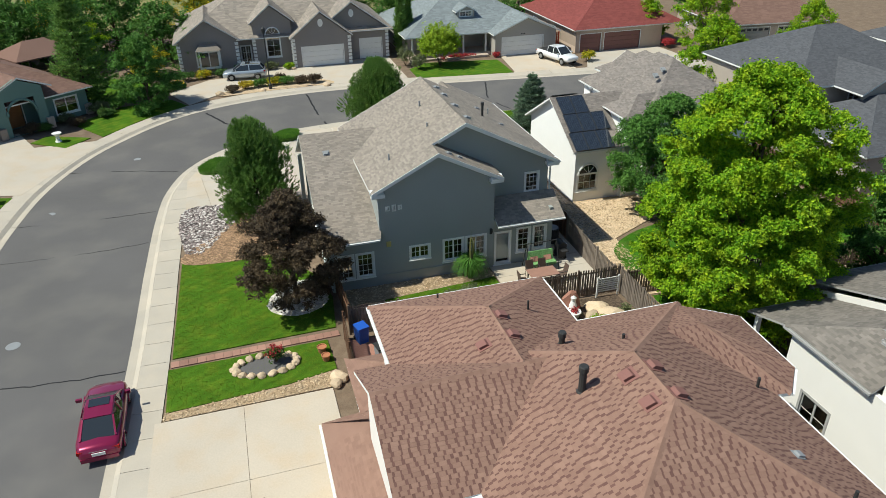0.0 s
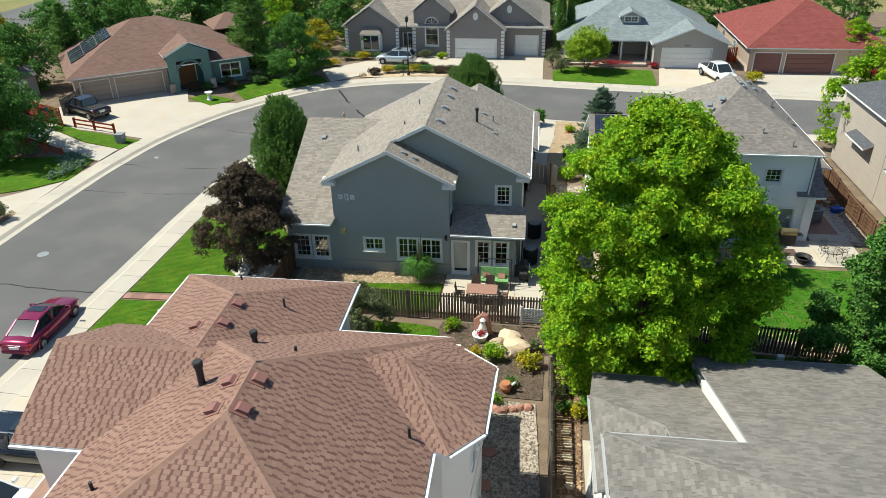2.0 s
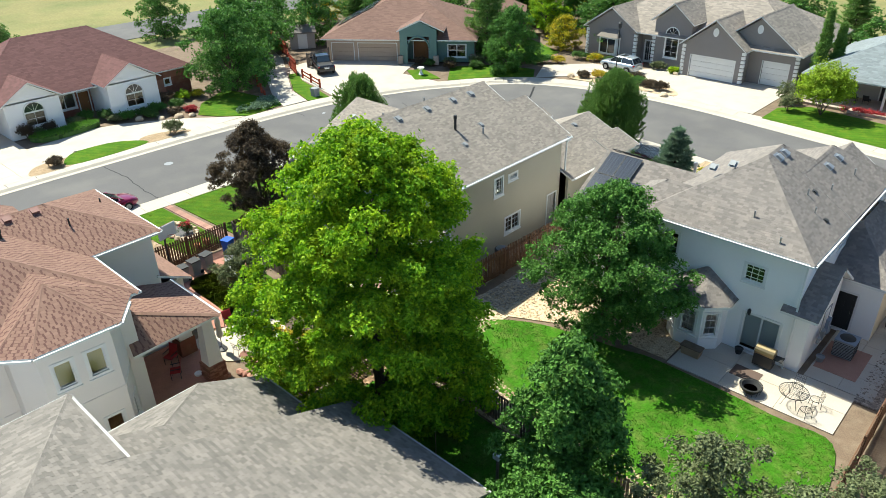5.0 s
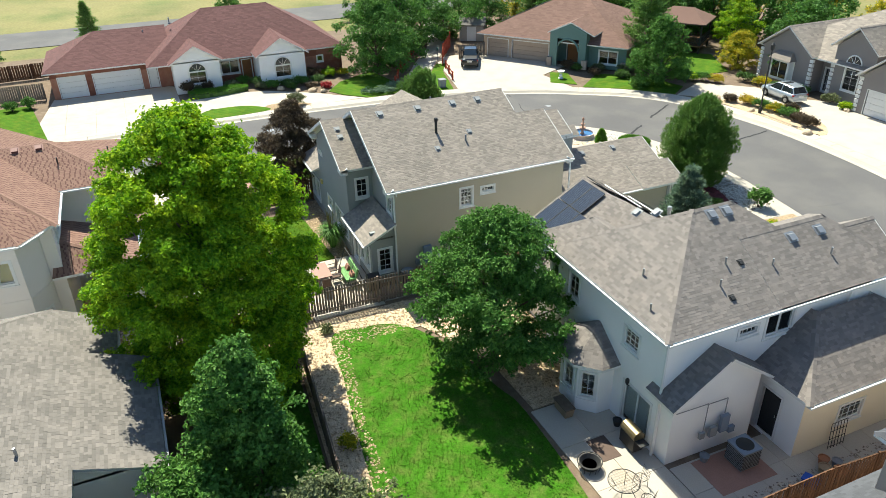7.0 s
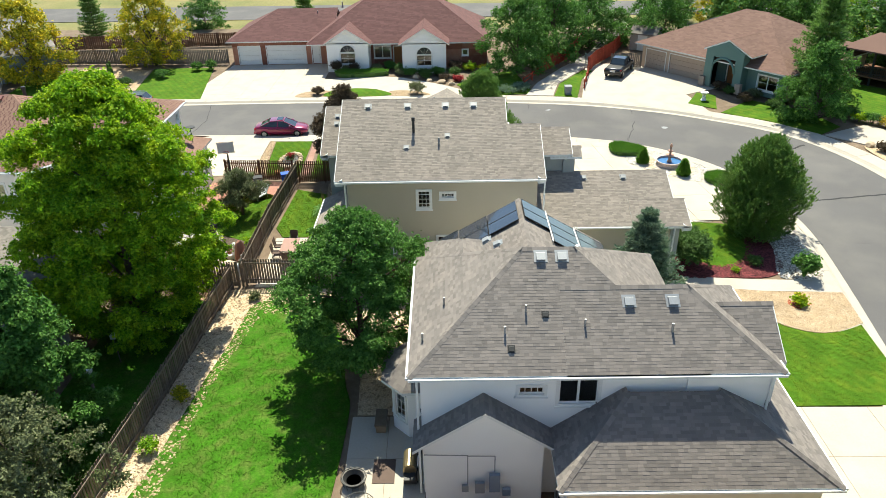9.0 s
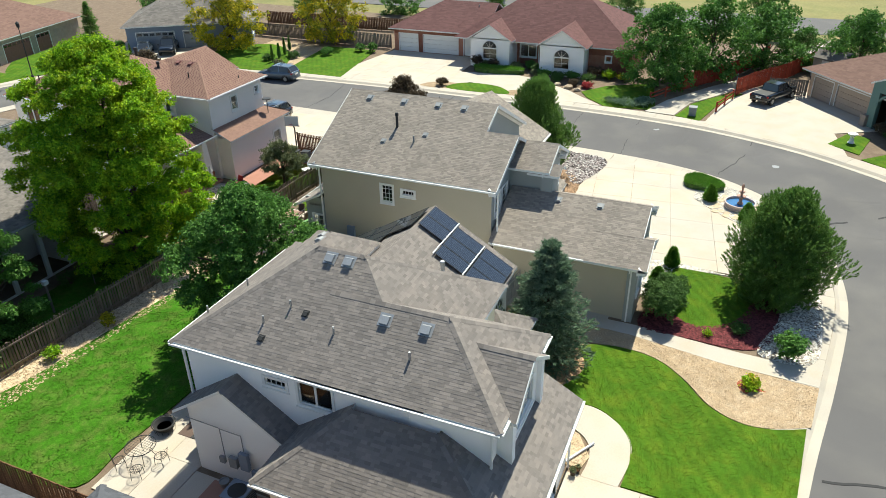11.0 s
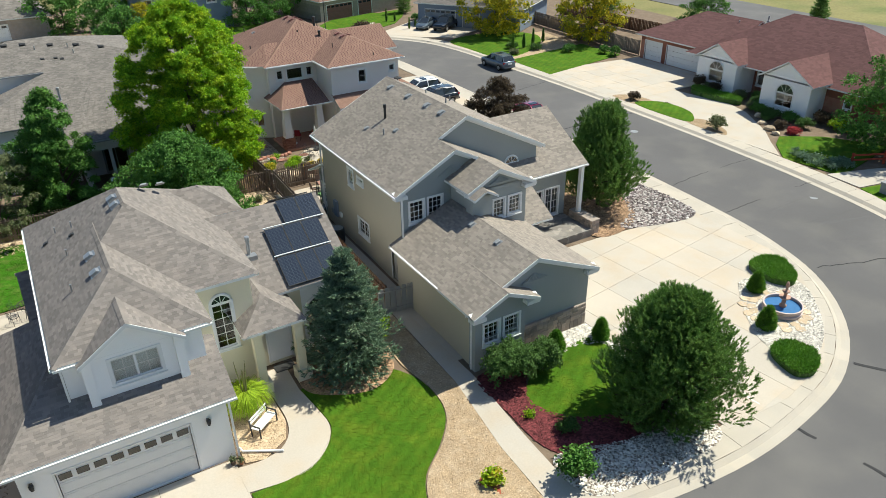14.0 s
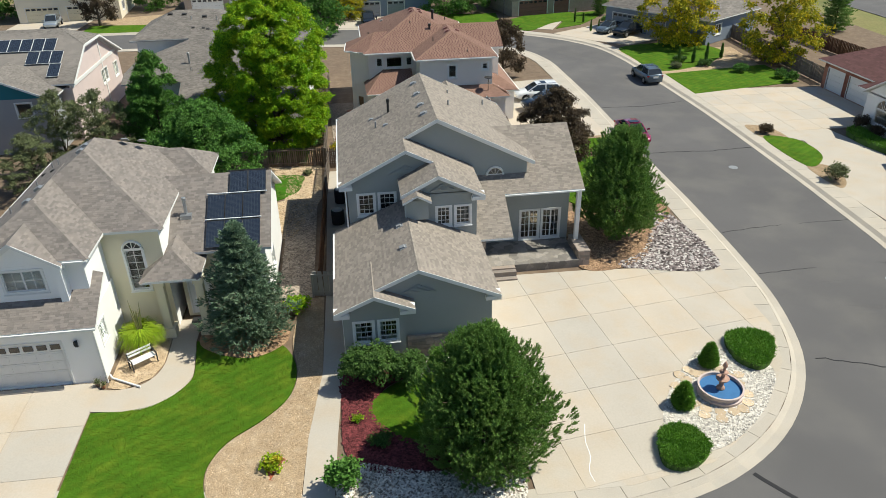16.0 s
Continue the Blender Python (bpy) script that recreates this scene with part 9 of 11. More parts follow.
structure("crack_filler", ribbon(offset_line(smooth_line([(7.3, 61.4), (7.45, 61.9), (7.6, 62.5), (7.65, 63.3), (7.95, 64.1), (7.9, 64.7)], 3), 0.018), offset_line(smooth_line([(7.3, 61.4), (7.45, 61.9), (7.6, 62.5), (7.65, 63.3), (7.95, 64.1), (7.9, 64.7)], 3), -0.018), 0.018, 0.018, 0.006), WHITE, "white filler in a jagged driveway crack", "crack")
for k, (pts, w) in enumerate((([(-16.8, 31.3), (-13.0, 31.5), (-10.3, 31.2), (-7.4, 31.2)], 0.07), ([(-16.4, 50.6), (-11, 50.4), (-7.0, 50.5)], 0.04), ([(-5.75, 58.4), (-8.6, 59.5), (-11.0, 60.2), (-14.3, 60.6)], 0.06), ([(1.25, 65.1), (0.2, 66.7), (-0.8, 68.2), (-2.2, 70.6), (-3.4, 73.0)], 0.2), ([(7.7, 66.6), (7.5, 68.4), (7.2, 70.2), (6.9, 75.6)], 0.16), ([(-16.5, 45.0), (-9.5, 45.0), (-7.2, 45.4)], 0.03), ([(-16.9, 18), (-12, 19), (-8, 18.6)], 0.04), ([(26, 65), (25, 69), (26.5, 74)], 0.14))):
    structure("road_crack", crack(pts, w, k), TAR, "dark sealed crack across the asphalt", "crack")
for x, y in ((-14.3, 52.3), (-13.2, 35.2), (-9.2, 62.6)):
    solo("manhole_cover", Geo().lathe((0, 0, 0), [(0.36, -0.02), (0.36, 0.006), (0.3, 0.009), (0.3, 0.012)], 20), GREY_METAL, "round grey manhole cover in the asphalt", "manhole cover", at=(x, y, ROAD_Z), group="manhole covers")


def street_lamp(at):
    top = thing("street_lamp", "tall dark street lamp post with a lantern head", "street lamp", at)
    part("base", Geo().lathe((0, 0, 0), [(0.16, 0), (0.16, 0.5), (0.08, 0.6)], 12), DARK_METAL, top)
    part("pole", Geo().tube([(0, 0, 0.5), (0, 0, 5.9)], [0.065, 0.045], 10), DARK_METAL, top)
    part("lantern", Geo().lathe((0, 0, 5.85), [(0.07, 0), (0.17, 0.12), (0.2, 0.5), (0.22, 0.52), (0.05, 0.72)], 12), DARK_METAL, top)


street_lamp((3.4, 78.1, 0))
street_lamp((-5.5, -16.8, 0))


def box_thing(name, label, category, at, size, material, turn=0, lid=None):
    top = thing(name, label, category, at, turn)
    sx, sy, sz = size
    g = Geo().box(-sx / 2, sx / 2, -sy / 2, sy / 2, 0, sz)
    for i in (0, 1, 2, 3):
        x, y, z = g.v[i]
        g.v[i] = (x * 0.88, y * 0.88, z)
    part("body", g, material, top)
    part("lid", Geo().box(-sx / 2 - 0.03, sx / 2 + 0.03, -sy / 2 - 0.03, sy / 2 + 0.03, sz, sz + 0.06), lid or material, top)
    return top


box_thing("utility_box", "pale grey utility box on a green verge", "utility box", (-18.7, 55.0, 0), (0.7, 0.7, 0.8), GREY_METAL)
for k, (x, y, m) in enumerate(((5.2, 26.2, GREY_METAL), (5.0, 27.1, GREY_METAL), (4.85, 28.0, GREY_METAL), (4.2, 29.95, BLUE_PLASTIC))):
    b = box_thing("wheeled_bin", "blue wheeled rubbish bin behind the fence" if m is BLUE_PLASTIC else "grey wheeled rubbish bin with dark lid behind the fence", "bin", (x, y, 0.02), (0.56, 0.62, 0.9), m, 6 * k, BLUE_PLASTIC if m is BLUE_PLASTIC else DARK_METAL)
    for s in (-0.24, 0.24):
        part("wheel", Geo().tube([(s - 0.03, 0.3, 0.12), (s + 0.03, 0.3, 0.12)], 0.12, 10), RUBBER, b)


def hoop():
    top = thing("basketball_hoop", "basketball backboard on a tall dark pole", "basketball hoop", (4.5, 25.9, 0), 100)
    part("pole", Geo().tube([(0, 0, 0), (0, 0, 2.6), (0, -0.4, 3.2)], 0.06, 8), DARK_METAL, top)
    part("backboard", Geo().box(-0.6, 0.6, -0.44, -0.4, 2.95, 3.75), WHITE, top)
    part("board_frame", Geo().box(-0.63, 0.63, -0.4, -0.38, 2.92, 3.0).box(-0.63, 0.63, -0.4, -0.38, 3.7, 3.78), WOOD_NEW, top)
    part("rim", Geo().tube([(0.22 * math.cos(a), -0.68 + 0.22 * math.sin(a), 3.08) for a in [2 * math.pi * k / 16 for k in range(17)]], 0.012, 6), RED_PLASTIC, top)


hoop()


# ---- patio furniture ----
def metal_chair(at, turn, seat_mat, label, group):
    top = thing("patio_chair", label, "chair", at, turn, group)
    part("seat", Geo().box(-0.24, 0.24, -0.24, 0.24, 0.4, 0.45), seat_mat, top)
    part("backrest", Geo().obox(pose(0, 0.27, 0.72, -10), 0.48, 0.03, 0.55), seat_mat, top)
    for x in (-0.22, 0.22):
        for y in (-0.22, 0.22):
            part("leg", Geo().tube([(x, y, 0), (x, y, 0.42)], 0.016, 6), DARK_METAL, top)
        part("armrest", Geo().beam((x * 1.15, -0.2, 0.62), (x * 1.15, 0.26, 0.64), 0.04, 0.03), DARK_METAL, top)
    return top


def patio_table(at, sx, sy, material, label, turn=0):
    top = thing("patio_table", label, "table", at, turn)
    part("tabletop", Geo().box(-sx / 2, sx / 2, -sy / 2, sy / 2, 0.7, 0.74), material, top)
    for x in (-sx / 2 + 0.1, sx / 2 - 0.1):
        for y in (-sy / 2 + 0.1, sy / 2 - 0.1):
            part("leg", Geo().tube([(x, y, 0), (x, y, 0.7)], 0.025, 6), DARK_METAL, top)


WICKER = mat("brown_mesh_fabric", (0.11, 0.075, 0.06), 0.8, 0.15, 4, 60, 0.2)
TILE_TOP = mat("brown_tile_top", (0.30, 0.17, 0.13), 0.5, 0.15, 4, 40, 0.1)
patio_table((15.3, 32.4, 0.012), 1.7, 1.0, TILE_TOP, "brown tiled patio table with iron legs")
for x, y, r in ((14.9, 33.2, 180), (15.7, 33.2, 180), (14.9, 31.6, 0), (15.7, 31.6, 0), (14.1, 32.4, 270), (16.5, 32.4, 90)):
    metal_chair((x, y, 0.012), r + 180, WICKER, "brown mesh patio chair at the tiled table", "chairs round the patio table")


def swing_seat():
    top = thing("swing_seat", "green leaf-print garden swing on a dark frame", "swing seat", (15.9, 34.05, 0.012))
    for s in (-0.95, 0.95):
        part("leg", Geo().tube([(s, -0.55, 0), (s, 0, 1.75), (s, 0.55, 0)], 0.03, 6), DARK_METAL, top)
    part("top_bar", Geo().tube([(-0.95, 0, 1.75), (0.95, 0, 1.75)], 0.03, 6), DARK_METAL, top)
    part("seat", Geo().box(-0.8, 0.8, -0.5, 0.1, 0.42, 0.56), GREEN_CLOTH, top)
    part("backrest", Geo().obox(pose(0, 0.16, 0.8, -15), 1.6, 0.12, 0.55), GREEN_CLOTH, top)
    for s in (-0.45, 0.4):
        part("cushion", Geo().obox(pose(s, -0.05, 0.68, -30), 0.42, 0.14, 0.3), RED_STONE, top)


swing_seat()


def grill(at, turn, label, hood=DARK_METAL, long_=0.9):
    top = thing("barbecue_grill", label, "grill", at, turn)
    part("cart", Geo().box(-long_ / 2, long_ / 2, -0.25, 0.25, 0.12, 0.75), DARK_METAL, top)
    part("hood", Geo().tube([(-long_ / 2, 0, 0.88), (long_ / 2, 0, 0.88)], 0.27, 14), hood, top)
    part("side_shelf", Geo().box(-long_ / 2 - 0.4, -long_ / 2, -0.22, 0.22, 0.72, 0.76), DARK_METAL, top)
    part("handle", Geo().beam((-0.3, -0.32, 0.92), (0.3, -0.32, 0.92), 0.03, 0.03), CHROME, top)
    for x in (-0.35, 0.35):
        part("wheel", Geo().tube([(x, -0.2, 0.1), (x + 0.04, -0.2, 0.1)], 0.1, 10), RUBBER, top)


grill((17.55, 34.9, 0.012), 90, "black gas grill beside the house wall", DARK_METAL, 0.7)
grill((33.9, 40.75, 0.012), 180, "barbecue smoker with a bronze hood on the patio", mat("bronze_metal", (0.32, 0.25, 0.14), 0.35, 0.1, 3, 40, 0.02, metal=0.7))


def air_conditioner(at, label, round_=False):
    top = thing("air_conditioner", label, "air conditioner", at)
    if round_:
        part("casing", Geo().lathe((0, 0, 0), [(0.42, 0), (0.44, 0.1), (0.44, 0.95), (0.4, 1.0)], 24), DARK_METAL, top)
        part("fan_guard", Geo().lathe((0, 0, 1.0), [(0.36, 0), (0.36, 0.02), (0.08, 0.05)], 24), GREY_METAL, top)
    else:
        part("casing", Geo().box(-0.45, 0.45, -0.45, 0.45, 0.06, 0.95), GREY_METAL, top)
        for k in range(10):
            part("louvre", Geo().box(-0.465, 0.465, -0.465, 0.465, 0.12 + k * 0.08, 0.145 + k * 0.08), DARK_METAL, top)
        part("top_panel", Geo().box(-0.48, 0.48, -0.48, 0.48, 0.95, 1.0), BLUE_GREY, top)
        part("fan_guard", Geo().lathe((0, 0, 1.0), [(0.36, 0), (0.36, 0.02), (0.08, 0.05)], 24), DARK_METAL, top)


air_conditioner((17.9, 36.9, 0.02), "round black air conditioner beside the house", True)
air_conditioner((18.1, 40.3, 0.02), "round dark air conditioner between the houses", True)
air_conditioner((36.5, 44.3, 0.04), "square grey air conditioner on red bricks")


def meter_boxes(h, pts, label):
    for x, y, z, sx, sy, sz, m in pts:
        part("meter_box", Geo().box(x - sx / 2, x + sx / 2, y - sy / 2, y + sy / 2, z, z + sz), m, h.top, label)


meter_boxes(B, ((35.53, 44.0, 1.0, 0.16, 0.4, 0.85, BLUE_GREY), (35.53, 43.45, 0.95, 0.16, 0.36, 0.5, GREY_METAL), (35.52, 42.9, 1.0, 0.12, 0.25, 0.3, GREY_METAL), (35.53, 44.45, 0.8, 0.14, 0.3, 0.3, BLUE_GREY)), "grey meter box on the wall")
for p, q in (((35.47, 43.0, 1.3), (35.47, 43.0, 2.75)), ((35.47, 43.0, 2.75), (35.47, 41.4, 2.8)), ((35.47, 44.0, 1.9), (35.47, 44.0, 2.7)), ((35.47, 44.0, 2.7), (35.47, 43.0, 2.72))):
    part("conduit", Geo().tube([p, q], 0.02, 6), GREY_METAL, B.top)
meter_boxes(A, ((17.3, 38.4, 0.9, 0.16, 0.5, 1.1, BLUE_GREY), (17.28, 37.8, 0.9, 0.12, 0.3, 0.3, GREY_METAL), (17.28, 39.1, 1.1, 0.12, 0.3, 0.3, WHITE)), "grey meter box on the wall")
part("alarm_box", Geo().box(6.75, 7.0, 34.9, 35.0, 2.5, 2.8), mat("yellowed_plastic", (0.5, 0.42, 0.15), 0.6, 0.05), A.top, "yellow box on the wall")
part("wall_ledge", Geo().box(6.38, 13.22, 34.94, 35.0, 0.62, 0.7), SIDING_A, A.top)


def wall_lamp(h, at, n):
    g = Geo().box(at[0] - 0.05, at[0] + 0.05, at[1] - 0.05, at[1] + 0.05, at[2] - 0.2, at[2] + 0.15).lathe((at[0] + n[0] * 0.12, at[1] + n[1] * 0.12, at[2]), [(0.05, -0.12), (0.09, 0.0), (0.09, 0.14), (0.02, 0.22)], 8)
    part("wall_lamp", g, DARK_METAL, h.top, "dark lantern lamp on the wall")


wall_lamp(B, (30.3, 55.22, 2.1), (0, 1))
wall_lamp(B, (36.7, 55.22, 2.1), (0, 1))
wall_lamp(B, (32.6, 41.38, 2.3), (0, -1))
wall_lamp(A, (13.0, 34.98, 2.5), (0, -1))


def fire_pit(at):
    top = thing("fire_pit", "round black iron fire pit on the patio", "fire pit", at)
    part("bowl", Geo().lathe((0, 0, 0), [(0.3, 0.05), (0.42, 0.2), (0.46, 0.38), (0.42, 0.38), (0.3, 0.22)], 20), DARK_METAL, top)
    part("rim", Geo().tube([(0.5 * math.cos(a), 0.5 * math.sin(a), 0.38) for a in [2 * math.pi * k / 24 for k in range(25)]], 0.025, 6), DARK_METAL, top)
    for k in range(12):
        a = 2 * math.pi * k / 12
        part("bar", Geo().tube([(0.42 * math.cos(a), 0.42 * math.sin(a), 0), (0.5 * math.cos(a), 0.5 * math.sin(a), 0.38)], 0.012, 5), DARK_METAL, top)
    part("ash", Geo().lathe((0, 0, 0.18), [(0.3, 0), (0.34, 0.04)], 16), GREY_GRAVEL, top)


fire_pit((34.2, 38.5, 0.012))


def wire_table(at, chairs, label):
    top = thing("wire_patio_table", label, "table", at)
    WIRE = DARK_METAL
    part("table_rim", Geo().tube([(0.62 * math.cos(a), 0.62 * math.sin(a), 0.72) for a in [2 * math.pi * k / 28 for k in range(29)]], 0.018, 6), WIRE, top)
    g = Geo()
    for k in range(10):
        x = -0.55 + k * 0.122
        y = math.sqrt(max(0, 0.38 - x * x))
        g.tube([(x, -y, 0.72), (x, y, 0.72)], 0.007, 4)
        g.tube([(-y, x, 0.72), (y, x, 0.72)], 0.007, 4)
    part("mesh_top", g, WIRE, top)
    for k in range(4):
        a = math.pi / 4 + k * math.pi / 2
        part("leg", Geo().tube([(0.5 * math.cos(a), 0.5 * math.sin(a), 0), (0.3 * math.cos(a), 0.3 * math.sin(a), 0.4), (0.5 * math.cos(a), 0.5 * math.sin(a), 0.72)], 0.016, 5), WIRE, top)
    for x, y, r in chairs:
        c = thing("wire_chair", "black wire mesh patio chair", "chair", (at[0] + x, at[1] + y, at[2]), r, group="wire chairs on the patio")
        part("seat", Geo().tube([(0.24 * math.cos(b), 0.24 * math.sin(b), 0.42) for b in [2 * math.pi * k / 16 for k in range(17)]], 0.014, 5), WIRE, c)
        g = Geo()
        for k in range(7):
            s = -0.21 + k * 0.07
            g.tube([(s, -0.2, 0.42), (s, 0.2, 0.42), (s, 0.28, 0.85)], 0.006, 4)
        for z in (0.5, 0.62, 0.74):
            g.tube([(-0.24, 0.24, z), (0.24, 0.24, z)], 0.006, 4)
        part("mesh_back", g, WIRE, c)
        for sx in (-0.2, 0.2):
            for sy in (-0.2, 0.22):
                part("leg", Geo().tube([(sx, sy, 0), (sx * 0.9, sy * 0.9, 0.42)], 0.012, 5), WIRE, c)


wire_table((35.9, 38.9, 0.012), ((0.75, -0.5, 240), (-0.1, 0.9, 0), (0.85, 0.5, 300)), "round wire mesh patio table")
wire_table((13.6, 25.2, 0.03), ((-0.9, 0.2, 90), (0.5, 0.8, 330), (0.3, -0.85, 190)), "round black wire patio table in the garden")
structure("door_mat", sheet([(32.9, 39.2), (34.2, 39.2), (34.2, 40.1), (32.9, 40.1)], 0.03, 0.018), WICKER, "brown mat on the patio", "mat")
box_thing("planter_box", "wooden planter box under the bay window", "planter", (30.9, 39.35, 0.012), (1.0, 0.45, 0.45), WOOD_NEW, 0, SOIL)
for k, (x, y, r, m) in enumerate(((37.9, 47.3, 0.22, TERRACOTTA), (38.3, 46.9, 0.25, WOOD_NEW), (38.2, 47.7, 0.2, GREY_METAL), (38.7, 47.3, 0.27, TERRACOTTA), (35.8, 43.0, 0.2, GREY_METAL), (2.2, 28.9, 0.22, TERRACOTTA), (2.1, 29.6, 0.24, TERRACOTTA), (32.6, 41.0, 0.2, DARK_METAL), (14.0, 22.0, 0.18, WHITE))):
    p = thing("flower_pot", "round plant pot standing outside", "pot", (x, y, 0.02), group="plant pots")
    part("pot", Geo().lathe((0, 0, 0), [(r * 0.7, 0), (r, r * 1.4), (r * 1.06, r * 1.5), (r * 0.9, r * 1.5), (r * 0.85, r * 1.3)], 14), m, p)
rack = thing("iron_trellis", "black iron garden trellis leaning on the wall", "trellis", (37.4, 48.6, 0.02), 90)
for k in range(6):
    part("bar", Geo().tube([(-0.45 + k * 0.18, 0, 0), (-0.45 + k * 0.18, 0.12, 1.3)], 0.014, 5), DARK_METAL, rack)
for z in (0.1, 0.5, 0.9, 1.3):
    part("cross_bar", Geo().tube([(-0.45, z * 0.09, z), (0.45, z * 0.09, z)], 0.014, 5), DARK_METAL, rack)
box_thing("storage_tub", "blue plastic tub in the side yard", "tub", (38.6, 45.9, 0.02), (0.7, 0.4, 0.3), BLUE_PLASTIC, 20)

# ---- the flower bed and the brown-roofed yard ----
def boulder(at, sx, sy, sz, seed, material=None, label="pale tan boulder in the garden", group="garden boulders"):
    rg = random.Random(seed)
    g = Geo()
    bm = bmesh.new()
    bmesh.ops.create_icosphere(bm, subdivisions=2, radius=1)
    for v in bm.verts:
        n_ = 1 + 0.3 * noise.noise(v.co * 1.6 + Vector((seed * 3.1, 0, 0)))
        v.co = Vector((v.co.x * sx, v.co.y * sy, max(-0.35, v.co.z) * sz)) * n_
    me = bpy.data.meshes.new("boulder")
    bm.to_mesh(me)
    bm.free()
    me.materials.append(material or BOULDER)
    ob = new("boulder", me)
    ob.matrix_basis = pose(*at, 0, 0, rg.uniform(0, 360)) @ Matrix.Translation((0, 0, sz * 0.3))
    return tagged(ob, label, "boulder", group)


for k in range(18):
    a = 2 * math.pi * k / 18
    boulder((-0.7 + 1.5 * math.cos(a), 29.35 + 0.8 * math.sin(a), 0.02), 0.24, 0.2, 0.17, k, label="tan edging stone round the flower bed", group="edging stones")
area("bed_dark_gravel", [(-2.1, 29.3), (-0.7, 30.1), (0.7, 29.4), (-0.7, 28.6)], ASPHALT, "oval bed of dark gravel in the lawn", "gravel bed", 0.034)
bush("rose_bush", "rose bush with red blossoms", (-0.2, 29.5, 0.03), 0.6, 0.55, 1.0, LEAF_DARK, 71, 700, 0.1)
bush("rose_blossom", "red rose blossoms on a green bush", (-0.2, 29.5, 0.25), 0.58, 0.52, 0.85, FLOWER_RED, 72, 260, 0.1, category="flowers")
for k, (x, y, s) in enumerate(((17.0, 28.8, 0.7), (16.4, 28.2, 0.55), (17.4, 28.1, 0.75), (16.9, 27.6, 0.55), (15.6, 29.6, 0.5), (2.6, 27.3, 0.5), (2.4, 26.9, 0.4))):
    boulder((x, y, 0), s, s * 0.7, s * 0.6, 20 + k)
boulder((15.6, 29.3, 0), 0.55, 0.22, 0.95, 40, RED_STONE, "upright red sandstone slab in the garden")
for k, (x, y) in enumerate(((14.9, 24.7), (15.6, 24.7), (16.2, 24.6), (14.2, 24.5), (16.4, 19.0), (17.0, 17.6), (16.8, 15.8), (16.5, 20.8))):
    pts = [(x + 0.36 * math.cos(b) + 0.05 * math.sin(k + 3 * b), y + 0.3 * math.sin(b)) for b in [i * math.pi / 3.5 for i in range(7)]]
    solo("stepping_stone", sheet(pts, 0.07, 0.06), RED_STONE, "flat red stepping stone", "stepping stone", group="stepping stones")
for k in range(9):
    boulder((15.2 + k * 0.36, 23.55 + 0.15 * math.sin(k), 0), 0.26, 0.18, 0.18, 50 + k, RED_STONE, "red edging stone of the bed", "edging stones")
for k, (x, y, rx, h, lf, c) in enumerate(((16.2, 27.2, 0.8, 0.9, LEAF_BRIGHT, 1100), (17.9, 26.6, 0.9, 0.9, LEAF_YELLOW, 1200), (15.5, 25.9, 0.9, 0.7, LEAF_BRIGHT, 1000), (14.5, 27.0, 0.4, 0.4, FLOWER_YELLOW, 260), (15.3, 27.5, 0.4, 0.4, FLOWER_YELLOW, 260), (13.7, 26.9, 0.35, 0.4, FLOWER_YELLOW, 220), (13.9, 29.5, 0.6, 0.7, LEAF_BRIGHT, 500), (17.2, 25.2, 0.4, 0.5, LEAF_GREEN, 300), (16.5, 24.0, 0.45, 0.5, LEAF_BRIGHT, 300), (8.6, 27.6, 0.7, 0.7, LEAF_OLIVE, 500), (18.3, 28.0, 0.4, 0.8, LEAF_OLIVE, 350), (14.4, 25.9, 0.35, 0.4, LEAF_OLIVE, 200))):
    bush("garden_plant", "low leafy garden plant in a bed", (x, y, 0), rx, rx * 0.85, h, lf, 80 + k, c, 0.11, category="plant")
g = thing("chiminea", "black iron garden fire bowl with a domed lid", "fire bowl", (12.5, 26.6, 0.03))
part("bowl", Geo().lathe((0, 0, 0), [(0.3, 0), (0.3, 0.3), (0.42, 0.5), (0.42, 0.85)], 16), DARK_METAL, g)
part("dome", Geo().lathe((0, 0, 0.85), [(0.46, 0), (0.3, 0.2), (0.1, 0.3), (0.08, 0.45)], 16), DARK_METAL, g)
g = thing("lounge_chair", "white reclining garden lounge chair", "chair", (6.6, 28.6, 0.02), 60)
part("seat", Geo().box(-0.3, 0.3, -0.8, 0.2, 0.3, 0.36), WHITE, g)
part("backrest", Geo().obox(pose(0, 0.42, 0.6, 50), 0.6, 0.8, 0.06), WHITE, g)
for x in (-0.26, 0.26):
    for y in (-0.7, 0.3):
        part("leg", Geo().tube([(x, y, 0), (x, y, 0.32)], 0.02, 6), WHITE, g)
g = thing("watering_pot", "red and white garden ornament on the soil", "ornament", (17.0, 24.8, 0))
part("body", Geo().lathe((0, 0, 0), [(0.2, 0), (0.3, 0.3), (0.22, 0.5)], 14), TERRACOTTA, g)
part("spout", Geo().tube([(0.2, 0, 0.3), (0.45, 0, 0.55)], 0.06, 8), WHITE, g)
g = thing("garden_planter", "white planter with red flowers and an ornament", "planter", (15.5, 28.7, 0))
part("tub", Geo().lathe((0, 0, 0), [(0.3, 0), (0.42, 0.35), (0.36, 0.35)], 16), WHITE, g)
part("plant", crown_mesh("plant", [(0, 0, 0.4, 0.3, 0.3, 0.15)], 120, 0.1, FLOWER_RED, 3), FLOWER_RED, g)
part("ornament", Geo().lathe((0.1, 0.3, 0), [(0.2, 0), (0.22, 0.5), (0.12, 0.8), (0.16, 1.0), (0.05, 1.1)], 12), WHITE, g)
g = thing("white_trellis", "white slatted garden panel leaning on the fence", "trellis", (18.2, 30.0, 0))
